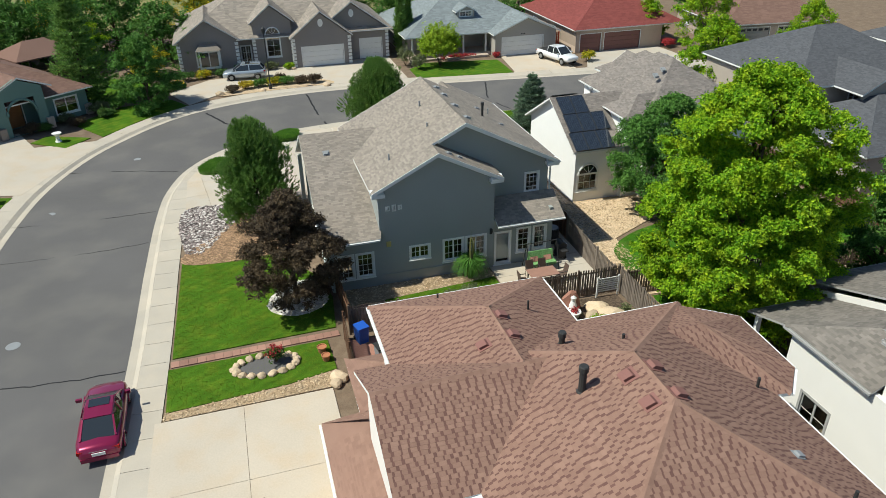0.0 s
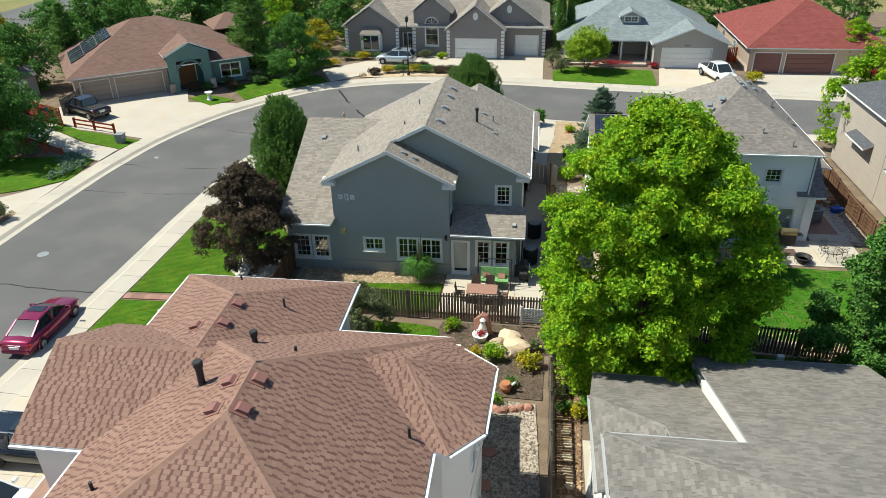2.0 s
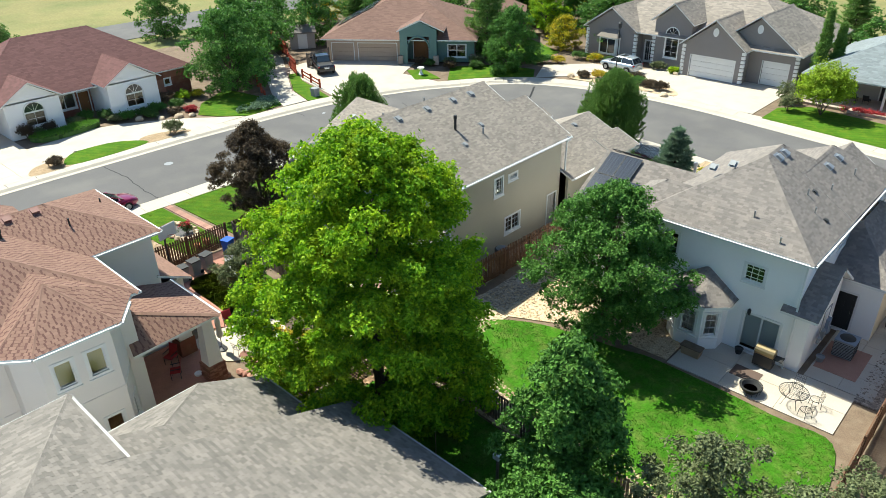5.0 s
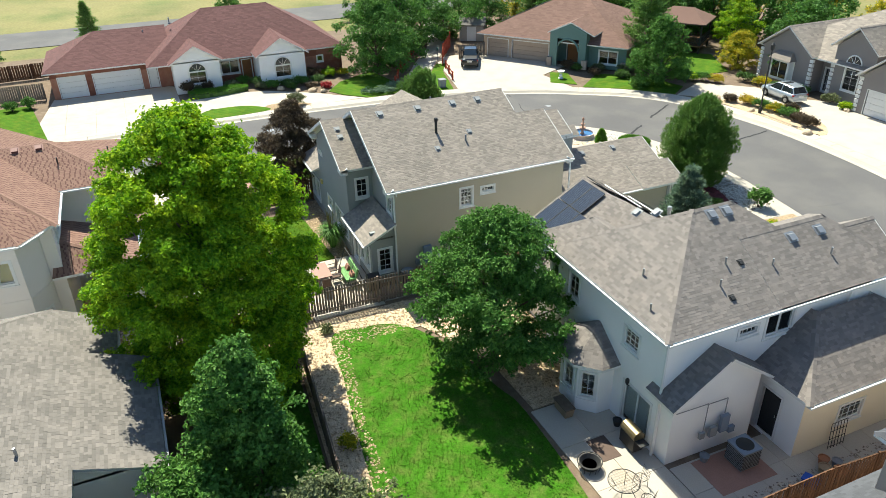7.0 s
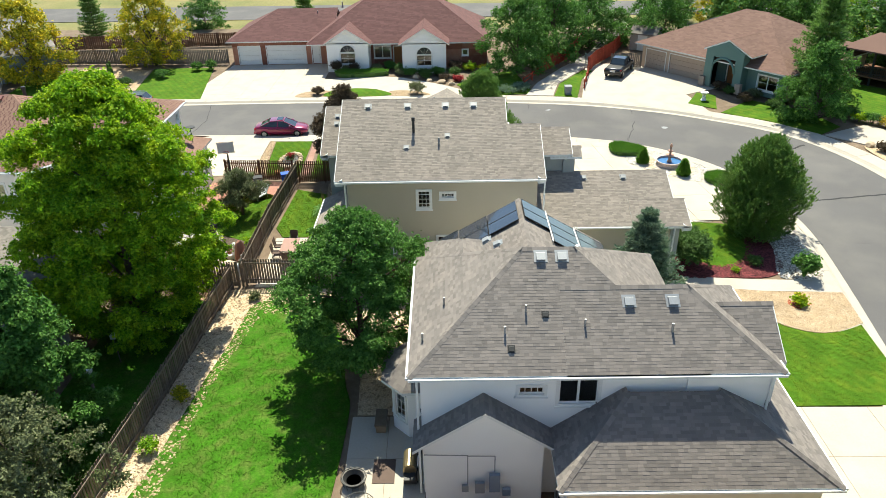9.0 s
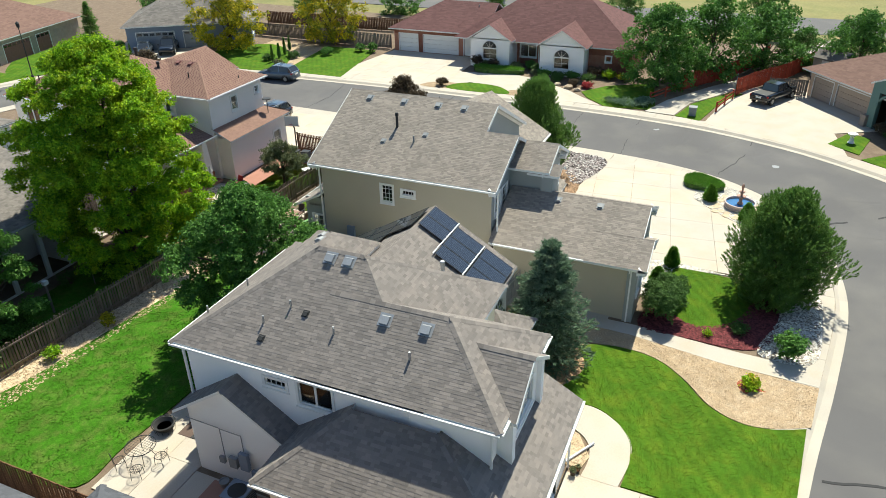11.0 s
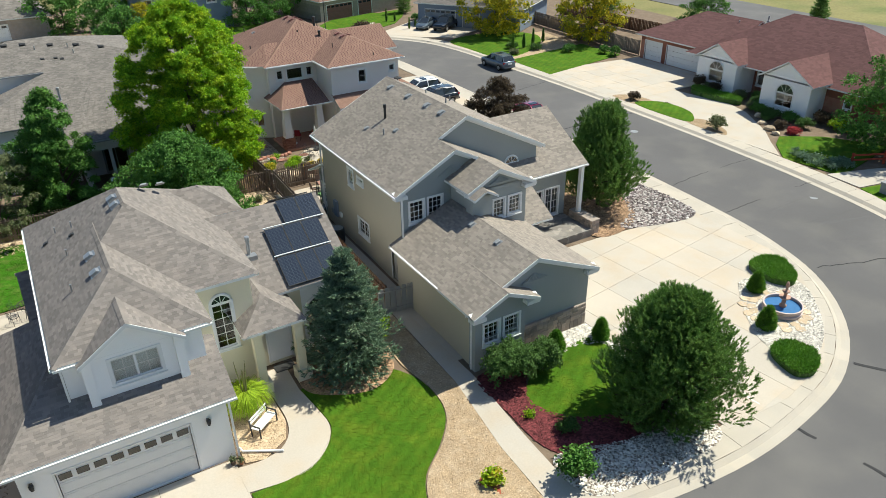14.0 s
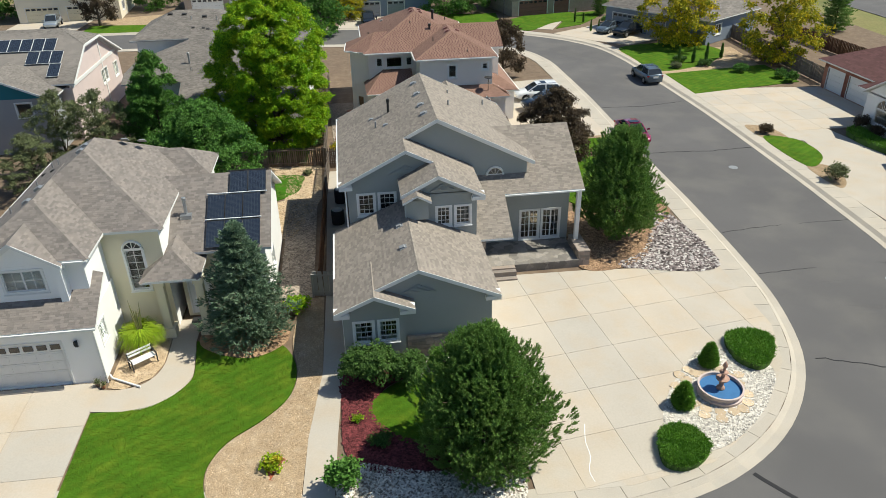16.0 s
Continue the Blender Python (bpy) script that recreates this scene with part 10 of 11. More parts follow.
for k in range(7):
    part("slat", Geo().box(-0.7, 0.7, -0.02, 0.02, 0.35 + k * 0.13, 0.42 + k * 0.13), WHITE, g)
for x in (-0.65, 0.65):
    part("post", Geo().box(x - 0.04, x + 0.04, -0.04, 0.04, 0, 1.3), WHITE, g)
for k, (x, y, h) in enumerate(((29.2, 26.1, 1.8), (26.1, 25.9, 1.5))):
    g = thing("bird_feeder", "small bird feeder on a wooden pole", "bird feeder", (x, y, 0), group="bird feeders")
    part("pole", Geo().tube([(0, 0, 0), (0.02, 0, h)], 0.07 if k == 0 else 0.03, 7), WOOD_GREY, g)
    part("house", Geo().box(-0.14, 0.14, -0.12, 0.12, h, h + 0.22), WHITE, g)
area("yard_shaded_lawn", [(19.6, 24.0), (31.0, 24.0), (38.6, 22), (38.6, 28.0), (28.5, 28.8), (19.6, 29.3)], GRASS_WEEDY, "shaded lawn in a back yard under trees", "lawn", 0.006, ring=False)
area("mulch_strip", [(19.3, 18), (20.2, 18), (20.6, 29.4), (19.3, 29.4)], BARK_CHIPS, "strip of red-brown bark mulch along the fence", "mulch bed", 0.012, ring=False)
for k in range(8):
    structure("stepping_slab", sheet([(19.62, 19.6 + k * 1.0), (19.98, 19.62 + k * 1.0), (19.97, 19.98 + k * 1.0), (19.6, 19.96 + k * 1.0)], 0.04), WOOD_NEW, "square pale stepping slab", "stepping stone")
for k, (x, y, r, h, lf) in enumerate(((32.3, 29.6, 0.6, 0.7, LEAF_BRIGHT), (29.0, 29.9, 0.5, 0.8, LEAF_YELLOW), (20.2, 25.5, 0.8, 0.9, LEAF_GREEN), (20.3, 23.4, 0.5, 0.7, LEAF_YELLOW), (20.4, 31.3, 0.35, 0.4, LEAF_OLIVE), (24.0, 27.5, 0.8, 0.7, LEAF_DARK), (26.6, 24.5, 0.9, 0.9, LEAF_DARK), (33.8, 27.2, 0.9, 1.0, LEAF_DARK))):
    bush("yard_shrub", "small leafy shrub by the fence", (x, y, 0), r, r * 0.9, h, lf, 110 + k, 500, 0.12)

# ---- gardens across the street ----
SHRUBS = [
    (-19.3, 39.2, 0.95, 0.95, 1.4, LEAF_OLIVE), (-19.6, 28.6, 0.7, 0.7, 0.8, LEAF_PURPLE), (-30.6, 14.2, 0.8, 0.8, 1.2, LEAF_GREEN), (-30.4, 12.6, 0.8, 0.8, 1.0, LEAF_GREEN),
    (-27.9, 29.6, 0.9, 0.8, 1.5, LEAF_PURPLE), (-28.0, 31.6, 0.7, 0.7, 1.2, LEAF_PURPLE), (-28.0, 30.6, 0.5, 0.5, 0.9, LEAF_OLIVE), (-28.0, 36.9, 0.9, 0.8, 1.1, LEAF_DARK), (-26.8, 37.2, 0.7, 0.7, 0.7, LEAF_OLIVE), (-25.2, 40.0, 0.8, 0.7, 0.8, LEAF_DARK), (-24.4, 42.0, 0.7, 0.6, 0.6, LEAF_PURPLE), (-26.0, 43.2, 0.9, 0.9, 0.9, LEAF_DARK), (-24.0, 43.6, 0.6, 0.6, 0.5, FLOWER_RED), (-15.2, 72.2, 0.8, 0.8, 1.0, LEAF_PURPLE), (-18.8, 70.9, 0.8, 0.7, 1.1, LEAF_PURPLE), (-12.8, 74.2, 0.9, 0.8, 0.9, LEAF_DARK), (-8.2, 79.9, 0.9, 0.8, 0.8, LEAF_BRIGHT), (-6.4, 81.6, 1.0, 0.8, 0.9, FLOWER_YELLOW), (-28.6, 34.2, 0.9, 0.8, 0.9, LEAF_OLIVE), (-29.6, 35.6, 0.8, 0.7, 0.9, LEAF_GREEN),
    (-26.4, 38.2, 0.8, 1.0, 0.9, LEAF_GREEN), (-26.3, 39.8, 0.8, 0.9, 0.8, LEAF_DARK), (-26.5, 41.4, 0.9, 0.9, 0.9, LEAF_GREEN), (-28.4, 43.4, 0.9, 1.0, 1.2, LEAF_PURPLE), (-28.2, 45.0, 0.9, 0.9, 1.0, LEAF_BRIGHT), (-27.9, 46.6, 0.7, 0.7, 0.8, LEAF_YELLOW),
    (-19.6, 48.4, 1.0, 2.2, 0.6, NEEDLE_BLUE), (-20.4, 50.2, 1.4, 1.0, 0.6, NEEDLE_BLUE), (-16.2, 73.4, 0.9, 0.8, 0.9, LEAF_OLIVE), (-13.6, 75.2, 1.2, 0.9, 1.3, LEAF_OLIVE), (-12.0, 76.4, 1.0, 0.9, 1.0, LEAF_GREEN), (-17.8, 71.6, 0.7, 0.7, 0.8, LEAF_DARK),
    (-5.5, 84.8, 1.2, 1.0, 1.0, LEAF_DARK), (-3.6, 85.2, 1.0, 0.9, 0.9, LEAF_YELLOW), (-1.6, 85.4, 0.9, 0.8, 0.8, LEAF_DARK), (0.6, 86.4, 0.8, 0.7, 0.9, LEAF_GREEN), (-9.4, 79.6, 1.2, 1.1, 1.2, LEAF_DARK), (-7.6, 80.8, 1.0, 0.9, 1.0, LEAF_GREEN),
    (-0.6, 78.2, 0.8, 0.7, 0.8, LEAF_PURPLE), (0.8, 79.0, 0.9, 0.7, 0.9, FLOWER_YELLOW), (2.2, 79.4, 1.0, 0.8, 0.9, LEAF_GREEN), (3.8, 79.6, 1.0, 0.8, 0.9, LEAF_YELLOW), (5.2, 79.6, 1.0, 0.8, 0.9, LEAF_GREEN), (6.8, 79.4, 0.9, 0.7, 0.8, LEAF_PURPLE), (8.2, 79.0, 0.9, 0.8, 1.0, LEAF_PURPLE), (4.6, 80.8, 0.8, 0.7, 0.9, LEAF_PURPLE),
    (4.0, 86.4, 1.1, 0.7, 0.9, LEAF_OLIVE), (6.2, 86.0, 0.7, 0.6, 0.7, LEAF_BRIGHT), (19.6, 83.0, 1.2, 1.2, 2.2, LEAF_OLIVE), (20.6, 80.6, 1.1, 1.0, 1.8, LEAF_OLIVE), (31.2, 83.2, 0.5, 0.4, 0.6, FLOWER_RED), (26.5, 84.0, 2.4, 0.5, 0.5, FLOWER_RED), (40.8, 77.6, 1.0, 0.9, 1.3, LEAF_YELLOW), (53.4, 80.4, 1.0, 0.9, 1.2, FLOWER_RED),
    (-22.6, 3.8, 0.9, 0.8, 0.8, LEAF_DARK), (-24.6, 6.2, 0.9, 0.8, 0.8, LEAF_DARK), (-21.0, 6.4, 0.7, 0.7, 0.6, LEAF_OLIVE), (-27.4, 9.4, 1.0, 0.9, 1.0, LEAF_GREEN), (-24, -18.2, 0.9, 0.9, 1.0, LEAF_GREEN), (-21.5, -19.6, 0.8, 0.8, 0.9, LEAF_GREEN),
    (38.2, 58.4, 1.0, 0.9, 1.2, NEEDLE_BLUE), (20.4, 50.5, 0.8, 0.8, 0.9, LEAF_BRIGHT),
]
for k, (x, y, rx, ry, h, lf) in enumerate(SHRUBS):
    bush("garden_shrub", "rounded garden shrub in a front bed", (x, y, 0), rx * 1.15, ry * 1.15, h * 1.1, lf, 150 + k, 1700, 0.135)
clipped_hedge("low_hedge", "low clipped green hedge along the drive", [(-27.6, 29.6), (-26.2, 30.2), (-26.0, 33.0), (-26.8, 35.6), (-27.8, 34.6), (-27.4, 32.0)], 0.55, LEAF_HEDGE, 44, 2500, 0.12)
for k, (x, y, s) in enumerate(((-24.0, 40.4, 0.4), (-23.2, 41.8, 0.5), (-25.4, 38.9, 0.45), (-22.6, 42.9, 0.4), (9.4, 77.6, 0.5), (-1.9, 77.7, 0.5), (6.6, 87.2 - 1.5, 0.4), (2.6, 77.9, 0.35))):
    boulder((x, y, 0), s, s * 0.8, s * 0.6, 70 + k, label="rounded pale rock in a front bed")
g = thing("garden_urn", "white stone urn on the lawn", "urn", (-16.2, 68.4, 0.03))
part("pedestal", Geo().lathe((0, 0, 0), [(0.3, 0), (0.2, 0.15), (0.14, 0.5)], 12), WHITE, g)
part("bowl", Geo().lathe((0, 0, 0.5), [(0.14, 0), (0.4, 0.25), (0.42, 0.32), (0.3, 0.3)], 14), WHITE, g)
ca, sa = math.cos(radians(36)), math.sin(radians(36))
for row in range(3):
    lx, ly = 0.35 + 1.53 * row, 9.3 + 0.5 * row
    solar_array("solar_panel", "pale blue reflecting solar panel on a brown roof", (-28.9 + lx * ca - ly * sa, 65.1 + lx * sa + ly * ca, 2.75 + 0.47 * (lx + 0.6)), (sa, -ca, 0), (ca, sa, 0.47), 5, 1, 1.05, 1.66, METAL)
shed = thing("garden_shed", "small grey-green garden shed behind a fence", "shed", (-37.2, 67.6, 0), 55)
g = Geo().box(-1.6, 1.6, -1.3, 1.3, 0, 2.1)
part("wall", g, SIDING_H, shed)
part("roof", Geo().slab([(-1.8, -1.5, 2.1), (1.8, -1.5, 2.1), (1.8, 0, 2.9), (-1.8, 0, 2.9)], 0.1).slab([(-1.8, 1.5, 2.1), (1.8, 1.5, 2.1), (1.8, 0, 2.9), (-1.8, 0, 2.9)], 0.1), ROOF_D, shed)
part("door", Geo().box(-0.6, 0.6, -1.36, -1.3, 0.05, 1.9), WHITE, shed)


# ---- more garden and street things ----
def umbrella(at):
    top = thing("patio_umbrella", "closed pale grey patio umbrella by the garden table", "umbrella", at)
    part("pole", Geo().tube([(0, 0, 0), (0, 0, 2.2)], 0.025, 8), GREY_METAL, top)
    part("base_plate", Geo().lathe((0, 0, 0), [(0.25, 0), (0.25, 0.05), (0.05, 0.09)], 14), DARK_METAL, top)
    part("canopy", Geo().lathe((0, 0, 0.8), [(0.13, 0), (0.17, 0.15), (0.12, 0.5), (0.14, 0.9), (0.07, 1.3), (0.01, 1.45)], 10), BLIND, top)


umbrella((12.9, 24.0, 0.03))
RED_CUSHION = mat("red_cushion_cloth", (0.3, 0.03, 0.035), 0.9, 0.15, 5, 30, 0.2)
for x, y, r in ((12.2, 21.6, 20), (13.4, 21.2, 330), (11.6, 25.3, 80)):
    metal_chair((x, y, 0.19 if y < 23 else 0.04), r, RED_CUSHION, "dark metal chair with a red cushion", "red cushioned chairs")
solo("doormat", Geo().box(-0.5, 0.5, -0.3, 0.3, 0, 0.03), DARK_METAL, "dark doormat before the front door", "doormat", at=(25.65, 50.6, 0.03))
for k, (x, y, r) in enumerate(((29.75, 55.6, 0.13), (29.45, 55.75, 0.1))):
    top = thing("plant_pot", "small brown pot beside the garage", "pot", (x, y, 0.012))
    part("pot", Geo().lathe((0, 0, 0), [(r * 0.7, 0), (r, r * 1.7), (r * 0.85, r * 1.7)], 12), BARK if k == 0 else TERRACOTTA, top)
    part("plant", crown_mesh("plant", [(0, 0, r * 2.2, r, r, r)], 120, 0.07, LEAF_OLIVE, 200 + k), LEAF_OLIVE, top)
for k in range(6):
    pts = [(19.75 + 0.06 * math.sin(k * 2) + 0.22 * math.cos(b), 18.6 + k * 0.75 + 0.26 * math.sin(b)) for b in [i * math.pi / 3 for i in range(6)]]
    solo("stepping_stone", sheet(pts, 0.06, 0.05), BOULDER, "pale square stepping stone beside the house", "stepping stone", group="pale stepping stones")
for k, (x, y, r, h, lf) in enumerate(((19.6, 23.6, 0.45, 0.7, LEAF_GREEN), (20.0, 17.6, 0.6, 0.8, LEAF_GREEN), (19.7, 16.2, 0.5, 0.4, LEAF_YELLOW), (19.6, 24.8, 0.5, 0.5, LEAF_OLIVE))):
    bush("side_yard_plant", "leafy plant beside stepping stones", (x, y, 0), r, r * 0.9, h, lf, 230 + k, 700, 0.09, category="plant")


def sign_post(at):
    top = thing("path_sign", "small green sign on a post by the footpath", "sign", at)
    part("post", Geo().tube([(0, 0, -0.1), (0, 0, 1.9)], 0.035, 8), GREY_METAL, top)
    part("board", Geo().box(-0.22, 0.22, -0.03, 0.01, 1.45, 1.9), GREEN_F, top)


sign_post((-27.6, 58.3, 0))


def camper(at, turn):
    top = thing("camper_van", "long white camper van parked far behind the houses", "camper", at, turn)
    part("body", Geo().hull([Vector(k) for k in ((-3.8, -1.2, 0.45), (3.6, -1.2, 0.45), (3.6, 1.2, 0.45), (-3.8, 1.2, 0.45))], [Vector(k) for k in ((-3.7, -1.1, 3.0), (3.2, -1.1, 3.0), (3.2, 1.1, 3.0), (-3.7, 1.1, 3.0))]), PAINT_WHITE, top)
    part("bonnet", Geo().box(3.6, 4.4, -1.0, 1.0, 0.45, 1.4), PAINT_WHITE, top)
    part("roof_unit", Geo().box(-1.0, 0.2, -0.4, 0.4, 3.0, 3.3), WHITE, top)
    for x in (-2.6, -0.6, 1.6):
        part("window", Geo().box(x - 0.6, x + 0.6, -1.21, -1.13, 1.7, 2.4), CAR_GLASS, top)
    part("stripe", Geo().box(-3.7, 3.4, -1.22, -1.19, 1.1, 1.3), BLUE_GREY, top)
    for x in (-2.2, 2.6):
        for y in (-1.05, 1.05):
            part("wheel", Geo().tube([(x, y - 0.12, 0.38), (x, y + 0.12, 0.38)], 0.38, 14), RUBBER, top)


camper((-76.3, 87.5, -0.2), 31)
for x in (28.9, 30.0):
    top = thing("lounge_chair", "dark lounge chair on the far porch", "chair", (x - 4.2, 86.4, 0.35), 180)
    part("seat", Geo().box(-0.28, 0.28, -0.5, 0.3, 0.32, 0.38), DARK_METAL, top)
    part("backrest", Geo().obox(pose(0, 0.42, 0.62, 60), 0.56, 0.6, 0.05), DARK_METAL, top)
    for sx in (-0.25, 0.25):
        part("leg", Geo().tube([(sx, -0.45, 0), (sx, -0.45, 0.33)], 0.02, 6), DARK_METAL, top)
        part("leg", Geo().tube([(sx, 0.25, 0), (sx, 0.25, 0.33)], 0.02, 6), DARK_METAL, top)
for k in range(3):
    part("number_bar", Geo().box(34.3 + k * 0.22, 34.42 + k * 0.22, 83.06, 83.09, 2.5, 2.64), DARK_METAL, H.top)
for k, (x, w) in enumerate(((20.4, 4.2), (25.0, 5.4))):
    part("porch_step", Geo().box(x, x + w, 83.9 - 0.3 * k, 84.6, 0, 0.2 + 0.05 * k), STONE, H.top)
for x in (9.25, 13.55, 17.85):
    part("stone_pillar_base", Geo().box(x - 0.3, x + 0.3, -1.42, -0.95, 0, 1.0) if x < 14 else Geo().box(x - 0.3, x + 0.3, -0.4, 0.1, 0, 1.0), STONE, F.top)


def covered_deck(at, turn):
    top = thing("covered_deck", "brown-roofed raised deck with dark posts and railings", "deck", at, turn)
    part("platform", Geo().box(-3.2, 3.2, -2.6, 2.6, 0.85, 1.0), WOOD_BROWN, top)
    for x in (-3.0, 0.0, 3.0):
        for y in (-2.4, 2.4):
            part("post", Geo().box(x - 0.09, x + 0.09, y - 0.09, y + 0.09, -0.05, 3.6), DARK_METAL, top)
    for z in (1.25, 1.9):
        part("rail", Geo().box(-3.0, 3.0, -2.44, -2.36, z, z + 0.07), DARK_METAL, top)
        part("rail", Geo().box(2.96, 3.04, -2.4, 2.4, z, z + 0.07), DARK_METAL, top)
    for k in range(31):
        part("baluster", Geo().box(-3.02 + k * 0.2, -2.98 + k * 0.2, -2.42, -2.38, 1.0, 1.9), DARK_METAL, top)
    for k in range(24):
        part("baluster", Geo().box(2.98, 3.02, -2.32 + k * 0.2, -2.28 + k * 0.2, 1.0, 1.9), DARK_METAL, top)
    g = Geo()
    for p in ([(-3.5, -2.9, 3.6), (3.5, -2.9, 3.6), (1.2, 0, 5.0), (-1.2, 0, 5.0)], [(3.5, 2.9, 3.6), (-3.5, 2.9, 3.6), (-1.2, 0, 5.0), (1.2, 0, 5.0)], [(3.5, -2.9, 3.6), (3.5, 2.9, 3.6), (1.2, 0, 5.0)], [(-3.5, 2.9, 3.6), (-3.5, -2.9, 3.6), (-1.2, 0, 5.0)]):
        g.slab(p, 0.12)
    part("roof", g, ROOF_F, top)


covered_deck((-20.6, 88.4, 0), 36)

# ---- loose stones, mulch and grass; pieces of walls and roofs last ----
def inside(pts, p):
    """Which of the points p lie in a polygon."""
    pts = np.array(pts)
    hit = np.zeros(len(p), bool)
    for i in range(len(pts)):
        (x0, y0), (x1, y1) = pts[i - 1], pts[i]
        if y0 != y1:
            cross = (p[:, 1] < y0) != (p[:, 1] < y1)
            hit ^= cross & (p[:, 0] < (x1 - x0) * (p[:, 1] - y0) / (y1 - y0) + x0)
    return hit


def spots(name, per_metre, seed):
    pts, z = AREAS[name]
    r = np.random.default_rng(seed)
    a = np.array(pts)
    lo, hi = a.min(0), a.max(0)
    p = r.uniform(lo, hi, (int(per_metre * (hi - lo).prod()), 2))
    p = p[inside(pts, p)]
    return np.column_stack([p, np.full(len(p), z)]), r


def stones(name, per_metre, size, material, label, seed, flat=0.6, long_=1.3):
    """Small uneven stones or chips strewn over an area, too many to count."""
    p, r = spots(name, per_metre, seed)
    m = len(p)
    corner = np.array([(1, 0, 0), (0, 1, 0), (-1, 0, 0), (0, -1, 0), (0, 0, 1.0), (0, 0, -0.6)])
    s = size * r.uniform(0.5, 1.2, (m, 1, 1))
    v = corner[None] * r.uniform(0.75, 1.25, (m, 6, 3)) * np.array([long_, 1.0, flat]) * s
    v[:, :4, 2] += (r.uniform(-0.2, 0.5, (m, 4)) * flat) * s[:, :, 0]
    t = r.uniform(0, 6.283, m)
    c, d = np.cos(t)[:, None], np.sin(t)[:, None]
    x, y = v[:, :, 0] * c - v[:, :, 1] * d, v[:, :, 0] * d + v[:, :, 1] * c
    v = np.stack([x, y, v[:, :, 2] + s[:, :, 0] * flat * 0.3], 2) + p[:, None]
    f = np.array([(0, 1, 4), (1, 2, 4), (2, 3, 4), (3, 0, 4), (1, 0, 5), (2, 1, 5), (3, 2, 5), (0, 3, 5)])
    faces = (f[None] + (np.arange(m) * 6)[:, None, None]).reshape(-1, 3)
    me = bpy.data.meshes.new("loose_stones")
    me.from_pydata(v.reshape(-1, 3).tolist(), [], faces.tolist())
    me.materials.append(material)
    tagged(new("loose_stones", me), label, "gravel", kind="stuff")


def turf(name, per_metre, high, material, label, seed, bare=False):
    """Tufts of grass blades over a lawn."""
    p, r = spots(name, per_metre, seed)
    if bare:
        a, b = p[:, 0], p[:, 1]
        p = p[np.sin(1.3 * a + 2 * np.sin(0.7 * b)) * np.sin(1.1 * b + 1.7 * np.sin(0.9 * a)) + 0.3 * np.sin(4.1 * a + 3.3 * b) < r.uniform(0.4, 0.75, len(p))]
    p = np.repeat(p, 3, 0) + np.column_stack([r.normal(0, 0.025, (len(p) * 3, 2)), np.zeros(len(p) * 3)])
    m = len(p)
    t = r.uniform(0, 6.283, m)
    side = np.column_stack([np.cos(t), np.sin(t), np.zeros(m)]) * high * 0.22
    tip = p + np.column_stack([r.normal(0, high * 0.55, (m, 2)), high * r.uniform(0.6, 1.3, m)])
    v = np.stack([p - side, p + side, tip], 1).reshape(-1, 3)
    me = bpy.data.meshes.new("grass")
    me.from_pydata(v.tolist(), [], np.arange(m * 3).reshape(-1, 3).tolist())
    me.materials.append(material)
    tagged(new("grass", me), label, "grass", kind="stuff")


TURF = mat("grass_blades", (0.098, 0.158, 0.008), 0.6, 0.22, 0.5, 3.0, 0.0, pieces=0.14, tint=(0.17, 0.21, 0.014), tint_amount=0.5, trans=0.38, spec=0.2, bands=0.24, band_turn=58)
TURF_WEED = leaf_mat("weedy_grass_blades", (0.05, 0.145, 0.008), (0.10, 0.16, 0.02), 0.45, 0.2)
WHITE_COBBLE = mat("white_cobble", (0.55, 0.51, 0.48), 0.9, 0.2, 2, 20, 0.4, pieces=0.25)
stones("gravel_tan_strip", 150, 0.028, TAN_GRAVEL, "loose tan river pebbles between lawn and path", 1)
stones("gravel_white_front", 110, 0.034, TAN_GRAVEL, "loose tan river pebbles by the front door", 2)
stones("gravel_white_back", 60, 0.055, TAN_GRAVEL, "loose tan river pebbles round the back lawn", 3)
stones("gravel_corner_back", 80, 0.06, TAN_GRAVEL, "loose tan river pebbles along the wall", 4)
stones("mulch_pine", 110, 0.05, BARK_CHIPS, "orange-brown bark chips under the pine", 18, 0.3, 2.0)
stones("gravel_cobble", 50, 0.09, ROCK_DARK, "loose purple-grey cobbles at the kerb", 5)
stones("gravel_cobble", 34, 0.085, WHITE_COBBLE, "loose white cobbles among darker ones", 6)
stones("gravel_white_kerb", 70, 0.045, WHITE_GRAVEL, "loose white stones by the pavement", 7)
stones("gravel_white_kerb", 80, 0.05, GREY_GRAVEL, "loose grey stones among white ones", 8)
stones("gravel_garage_wall", 80, 0.05, WHITE_GRAVEL, "loose white stones along the garage wall", 17)
stones("gravel_fountain", 90, 0.05, WHITE_GRAVEL, "loose white stones round the fountain", 9)
stones("bed_red_mulch", 160, 0.05, MULCH_RED, "dark red bark chips in the planting bed", 10, 0.3, 2.0)
stones("gravel_brown_side", 80, 0.05, GREY_GRAVEL, "loose grey stones in the side yard", 11)
stones("bed_brown_side", 60, 0.05, GREY_GRAVEL, "loose brown stones in the side yard", 12)
stones("gravel_between", 70, 0.05, GREY_GRAVEL, "loose grey-brown stones between the houses", 13)
stones("gravel_drive_edge", 60, 0.06, TAN_GRAVEL, "loose river stones along the driveway", 14)
stones("mulch_strip", 70, 0.06, BARK_CHIPS, "red-brown bark chips along the fence", 15, 0.3, 2.0)
stones("tree_ring_gravel", 60, 0.09, WHITE_COBBLE, "pale loose stones round a tree trunk", 16)
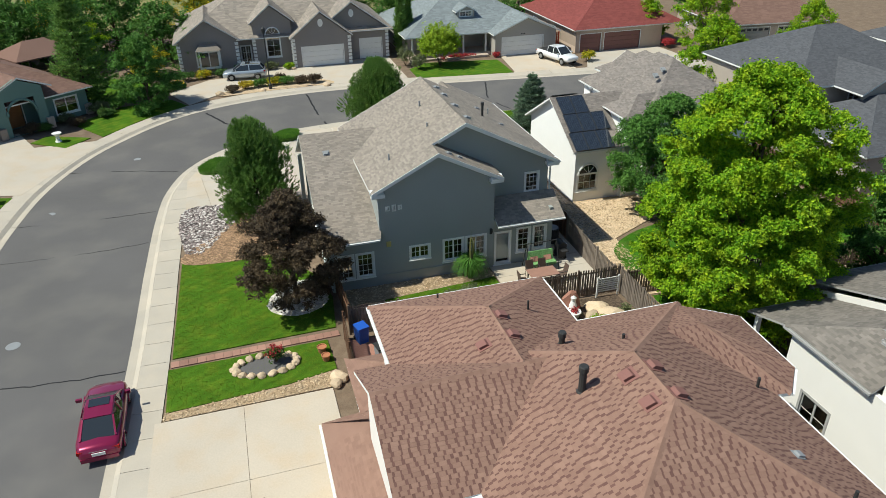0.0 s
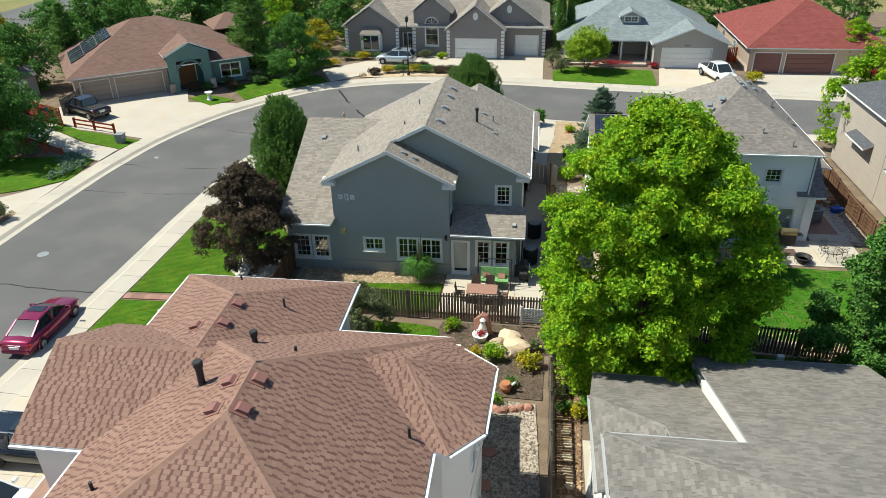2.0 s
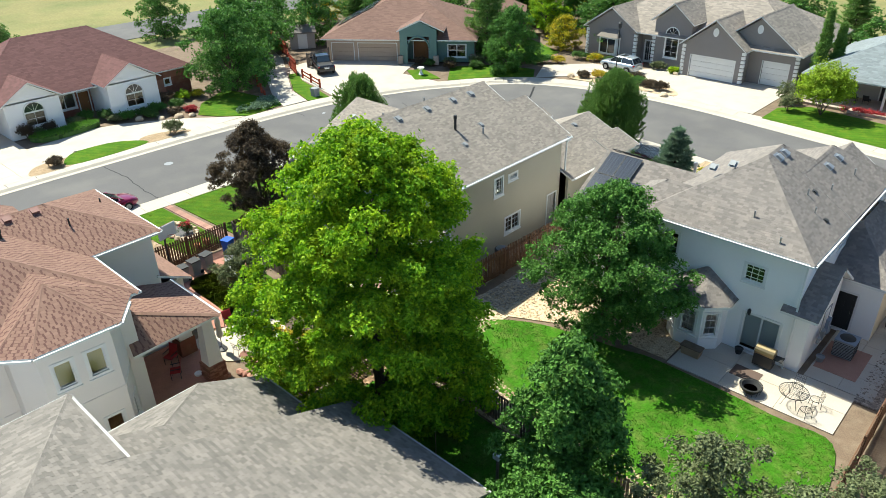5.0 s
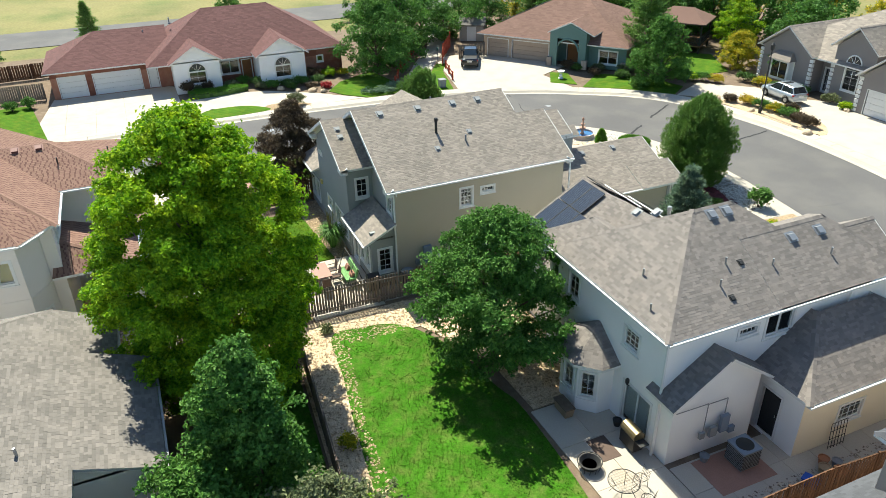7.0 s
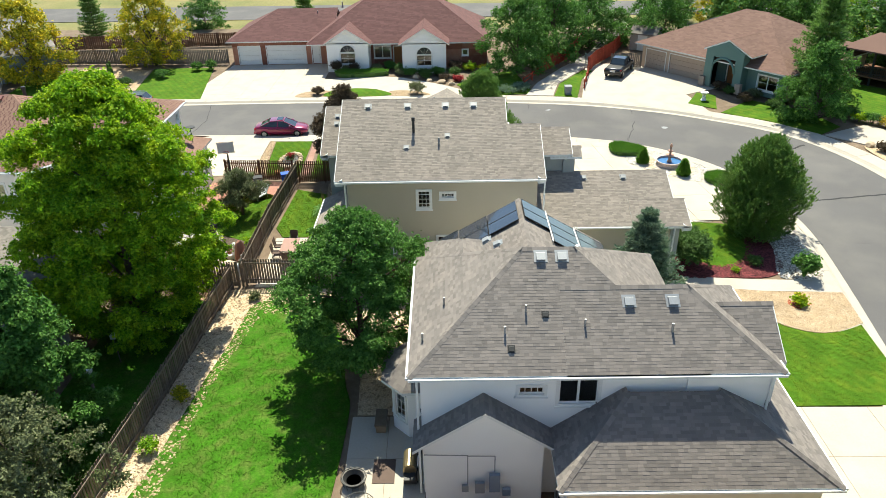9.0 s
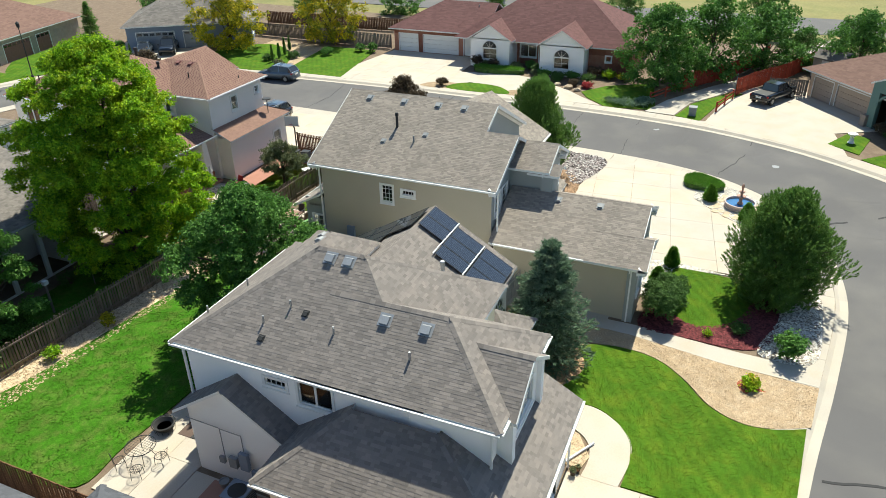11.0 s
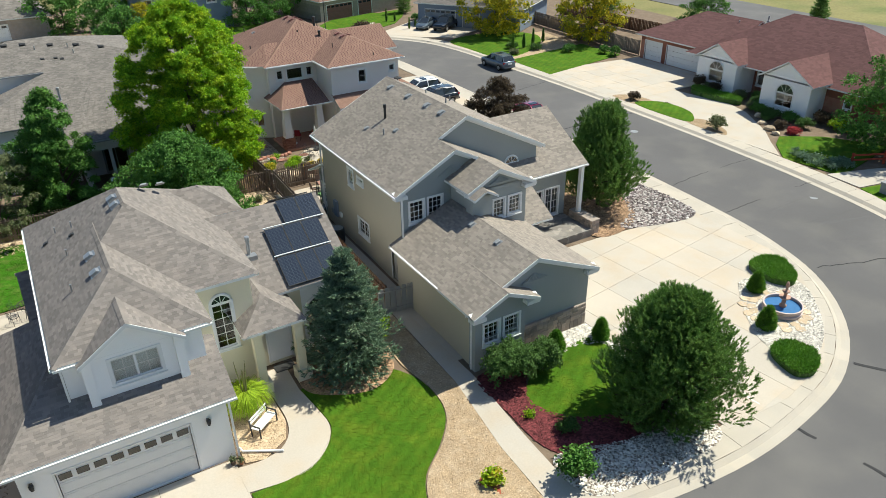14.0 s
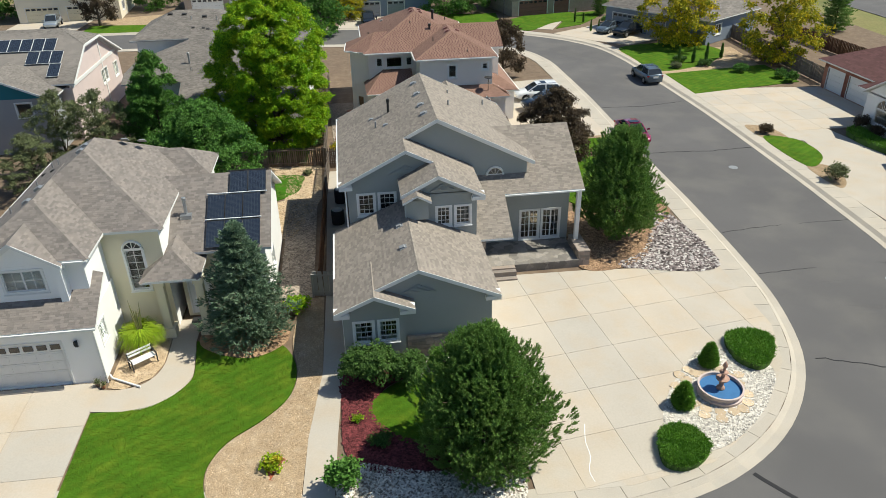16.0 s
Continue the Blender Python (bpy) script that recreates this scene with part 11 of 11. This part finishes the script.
for k, (where, n, h) in enumerate((("lawn_white_front", 200, 0.032), ("lawn_corner_front", 200, 0.032), ("lawn_corner_west", 140, 0.035), ("lawn_brown_roof_front", 140, 0.035), ("lawn_corner_back", 120, 0.05), ("lawn_brown_back", 120, 0.05))):
    turf(where, n, h, TURF, "short green blades of a mown lawn", 30 + k)
turf("lawn_white_back", 90, 0.05, TURF_WEED, "weedy green blades of a patchy lawn", 40, True)
turf("yard_shaded_lawn", 40, 0.07, TURF_WEED, "shaded green grass blades under trees", 41)


def veneer(holder, x0, x1, y0, y1, z0, z1, seed, material=None, sizes=(0.13, 0.17, 0.21), run=(0.2, 0.42), name="stone"):
    """Uneven stones laid in courses on the sides of a block, each a piece of its own."""
    r = random.Random(seed)
    z = z0 + 0.01
    while z < z1 - 0.05:
        h = min(r.choice(sizes), z1 - z)
        for axis, lo, hi, face, out in (("x", x0, x1, y1, 1), ("x", x0, x1, y0, -1), ("y", y0, y1, x0, -1), ("y", y0, y1, x1, 1)):
            if hi - lo < 0.15:
                continue
            t = lo
            while t < hi - 0.02:
                w = min(r.uniform(*run), hi - t)
                d = r.uniform(0.02, 0.05)
                a, b = t + 0.008, t + w - 0.008
                f0, f1 = sorted((face - out * 0.01, face + out * d))
                g = Geo().box(a, b, f0, f1, z, z + h - 0.014) if axis == "x" else Geo().box(f0, f1, a, b, z, z + h - 0.014)
                part(name, g, material or STONE, holder)
                t += w
        z += h


for k, (holder, box_) in enumerate(STONED):
    veneer(holder, *box_, 50 + k)
veneer(BRICKED[0], *BRICKED[1], 60, BRICK, (0.075,), (0.19, 0.215), "brick")
for holder, places, course, width, m in PIECES:
    g = Geo()
    a, b, c = 0.005, width - 0.005, course * 1.02
    g.v += [(a, 0, 0.008), (b, 0, 0.008), (b, c, 0.003), (a, c, 0.003), (a, 0, 0), (b, 0, 0)]
    for q in ((0, 1, 2, 3), (4, 5, 1, 0), (4, 0, 3), (5, 2, 1)):
        g.f.append(q)
        g.m.append(0)
    me = g.mesh("shingle", [m])
    for m4 in places:
        ob = new("shingle", me)
        ob.parent = holder
        ob.matrix_basis = m4


# ---- the lie of the land: it falls gently to the street corner ----
def fall(x, y):
    """How far the ground lies below the level of the upper lots."""
    part_ = lambda v: min(1.0, max(0.0, v))
    return 0.5 * part_((y - 40) / 22) * part_((77 - y) / 9) * part_((x + 22) / 10) * min(1.0, max(0.25, 1 - (x - 20) / 40))


def cut_up(me):
    """Splits broad faces so that they can follow the slope."""
    bm = bmesh.new()
    bm.from_mesh(me)
    bmesh.ops.triangulate(bm, faces=[f for f in bm.faces if len(f.verts) > 4])
    for axis, places in ((1, range(40, 80, 3)), (0, range(-22, 62, 6))):
        for k in places:
            co, no = [0, 0, 0], [0, 0, 0]
            co[axis], no[axis] = k + 0.013, 1
            bmesh.ops.bisect_plane(bm, geom=bm.verts[:] + bm.edges[:] + bm.faces[:], plane_co=co, plane_no=no)
    bm.to_mesh(me)
    bm.free()


SETTLED = set()


def settle(ob, o):
    """Lowers a thing, or each part of a long one, by the fall of the ground under it."""
    if ob.matrix_basis.translation.length > 1e-6:
        p = o + ob.matrix_basis.translation
        ob.location.z -= fall(p.x, p.y)
        return
    if ob.type == "MESH" and ob.data.name not in SETTLED:
        me = ob.data
        SETTLED.add(me.name)
        co = np.empty(len(me.vertices) * 3)
        me.vertices.foreach_get("co", co)
        co = co.reshape(-1, 3)
        span = co.max(0) - co.min(0)
        if o.length == 0 and len(me.polygons) < 4000 and max(span[:2]) > 5:
            cut_up(me)
            co = np.empty(len(me.vertices) * 3)
            me.vertices.foreach_get("co", co)
            co = co.reshape(-1, 3)
        x, y = co[:, 0] + o.x, co[:, 1] + o.y
        f = 0.5 * np.clip((y - 40) / 22, 0, 1) * np.clip((77 - y) / 9, 0, 1) * np.clip((x + 22) / 10, 0, 1) * np.clip(1 - (x - 20) / 40, 0.25, 1)
        co[:, 2] -= np.where(co[:, 2] < 3, f, 0)
        me.vertices.foreach_set("co", co.ravel())
        me.update()
    for child in ob.children:
        settle(child, o)


def reach_down(top):
    """Carries the foot of a house's walls, doors and posts down to the ground."""
    for ob in top.children_recursive:
        if ob.type != "MESH" or ob.matrix_basis.translation.length > 1e-6 or ob.data.users > 1:
            continue
        for v in ob.data.vertices:
            if -0.03 < v.co.z < 0.16 and v.co.y > 40:
                v.co.z -= fall(v.co.x, v.co.y) + (0.1 if v.co.z <= 0 else 0.0)


bpy.context.view_layer.update()
for ob in [k for k in scene.objects if k.parent is None and k.type in {"MESH", "EMPTY"}]:
    if ob.get("category") == "house" or ob.name == "ground" or ob.location.z > 1.0:
        continue
    if ob.location.length == 0:
        settle(ob, Vector())
    elif "fence" in ob.name or "gate" in ob.name:
        for child in ob.children:
            settle(child, ob.location.copy())
    else:
        ob.location.z -= fall(ob.location.x, ob.location.y) if ob.location.x > -56 else 0.7
reach_down(A.top)
reach_down(B.top)
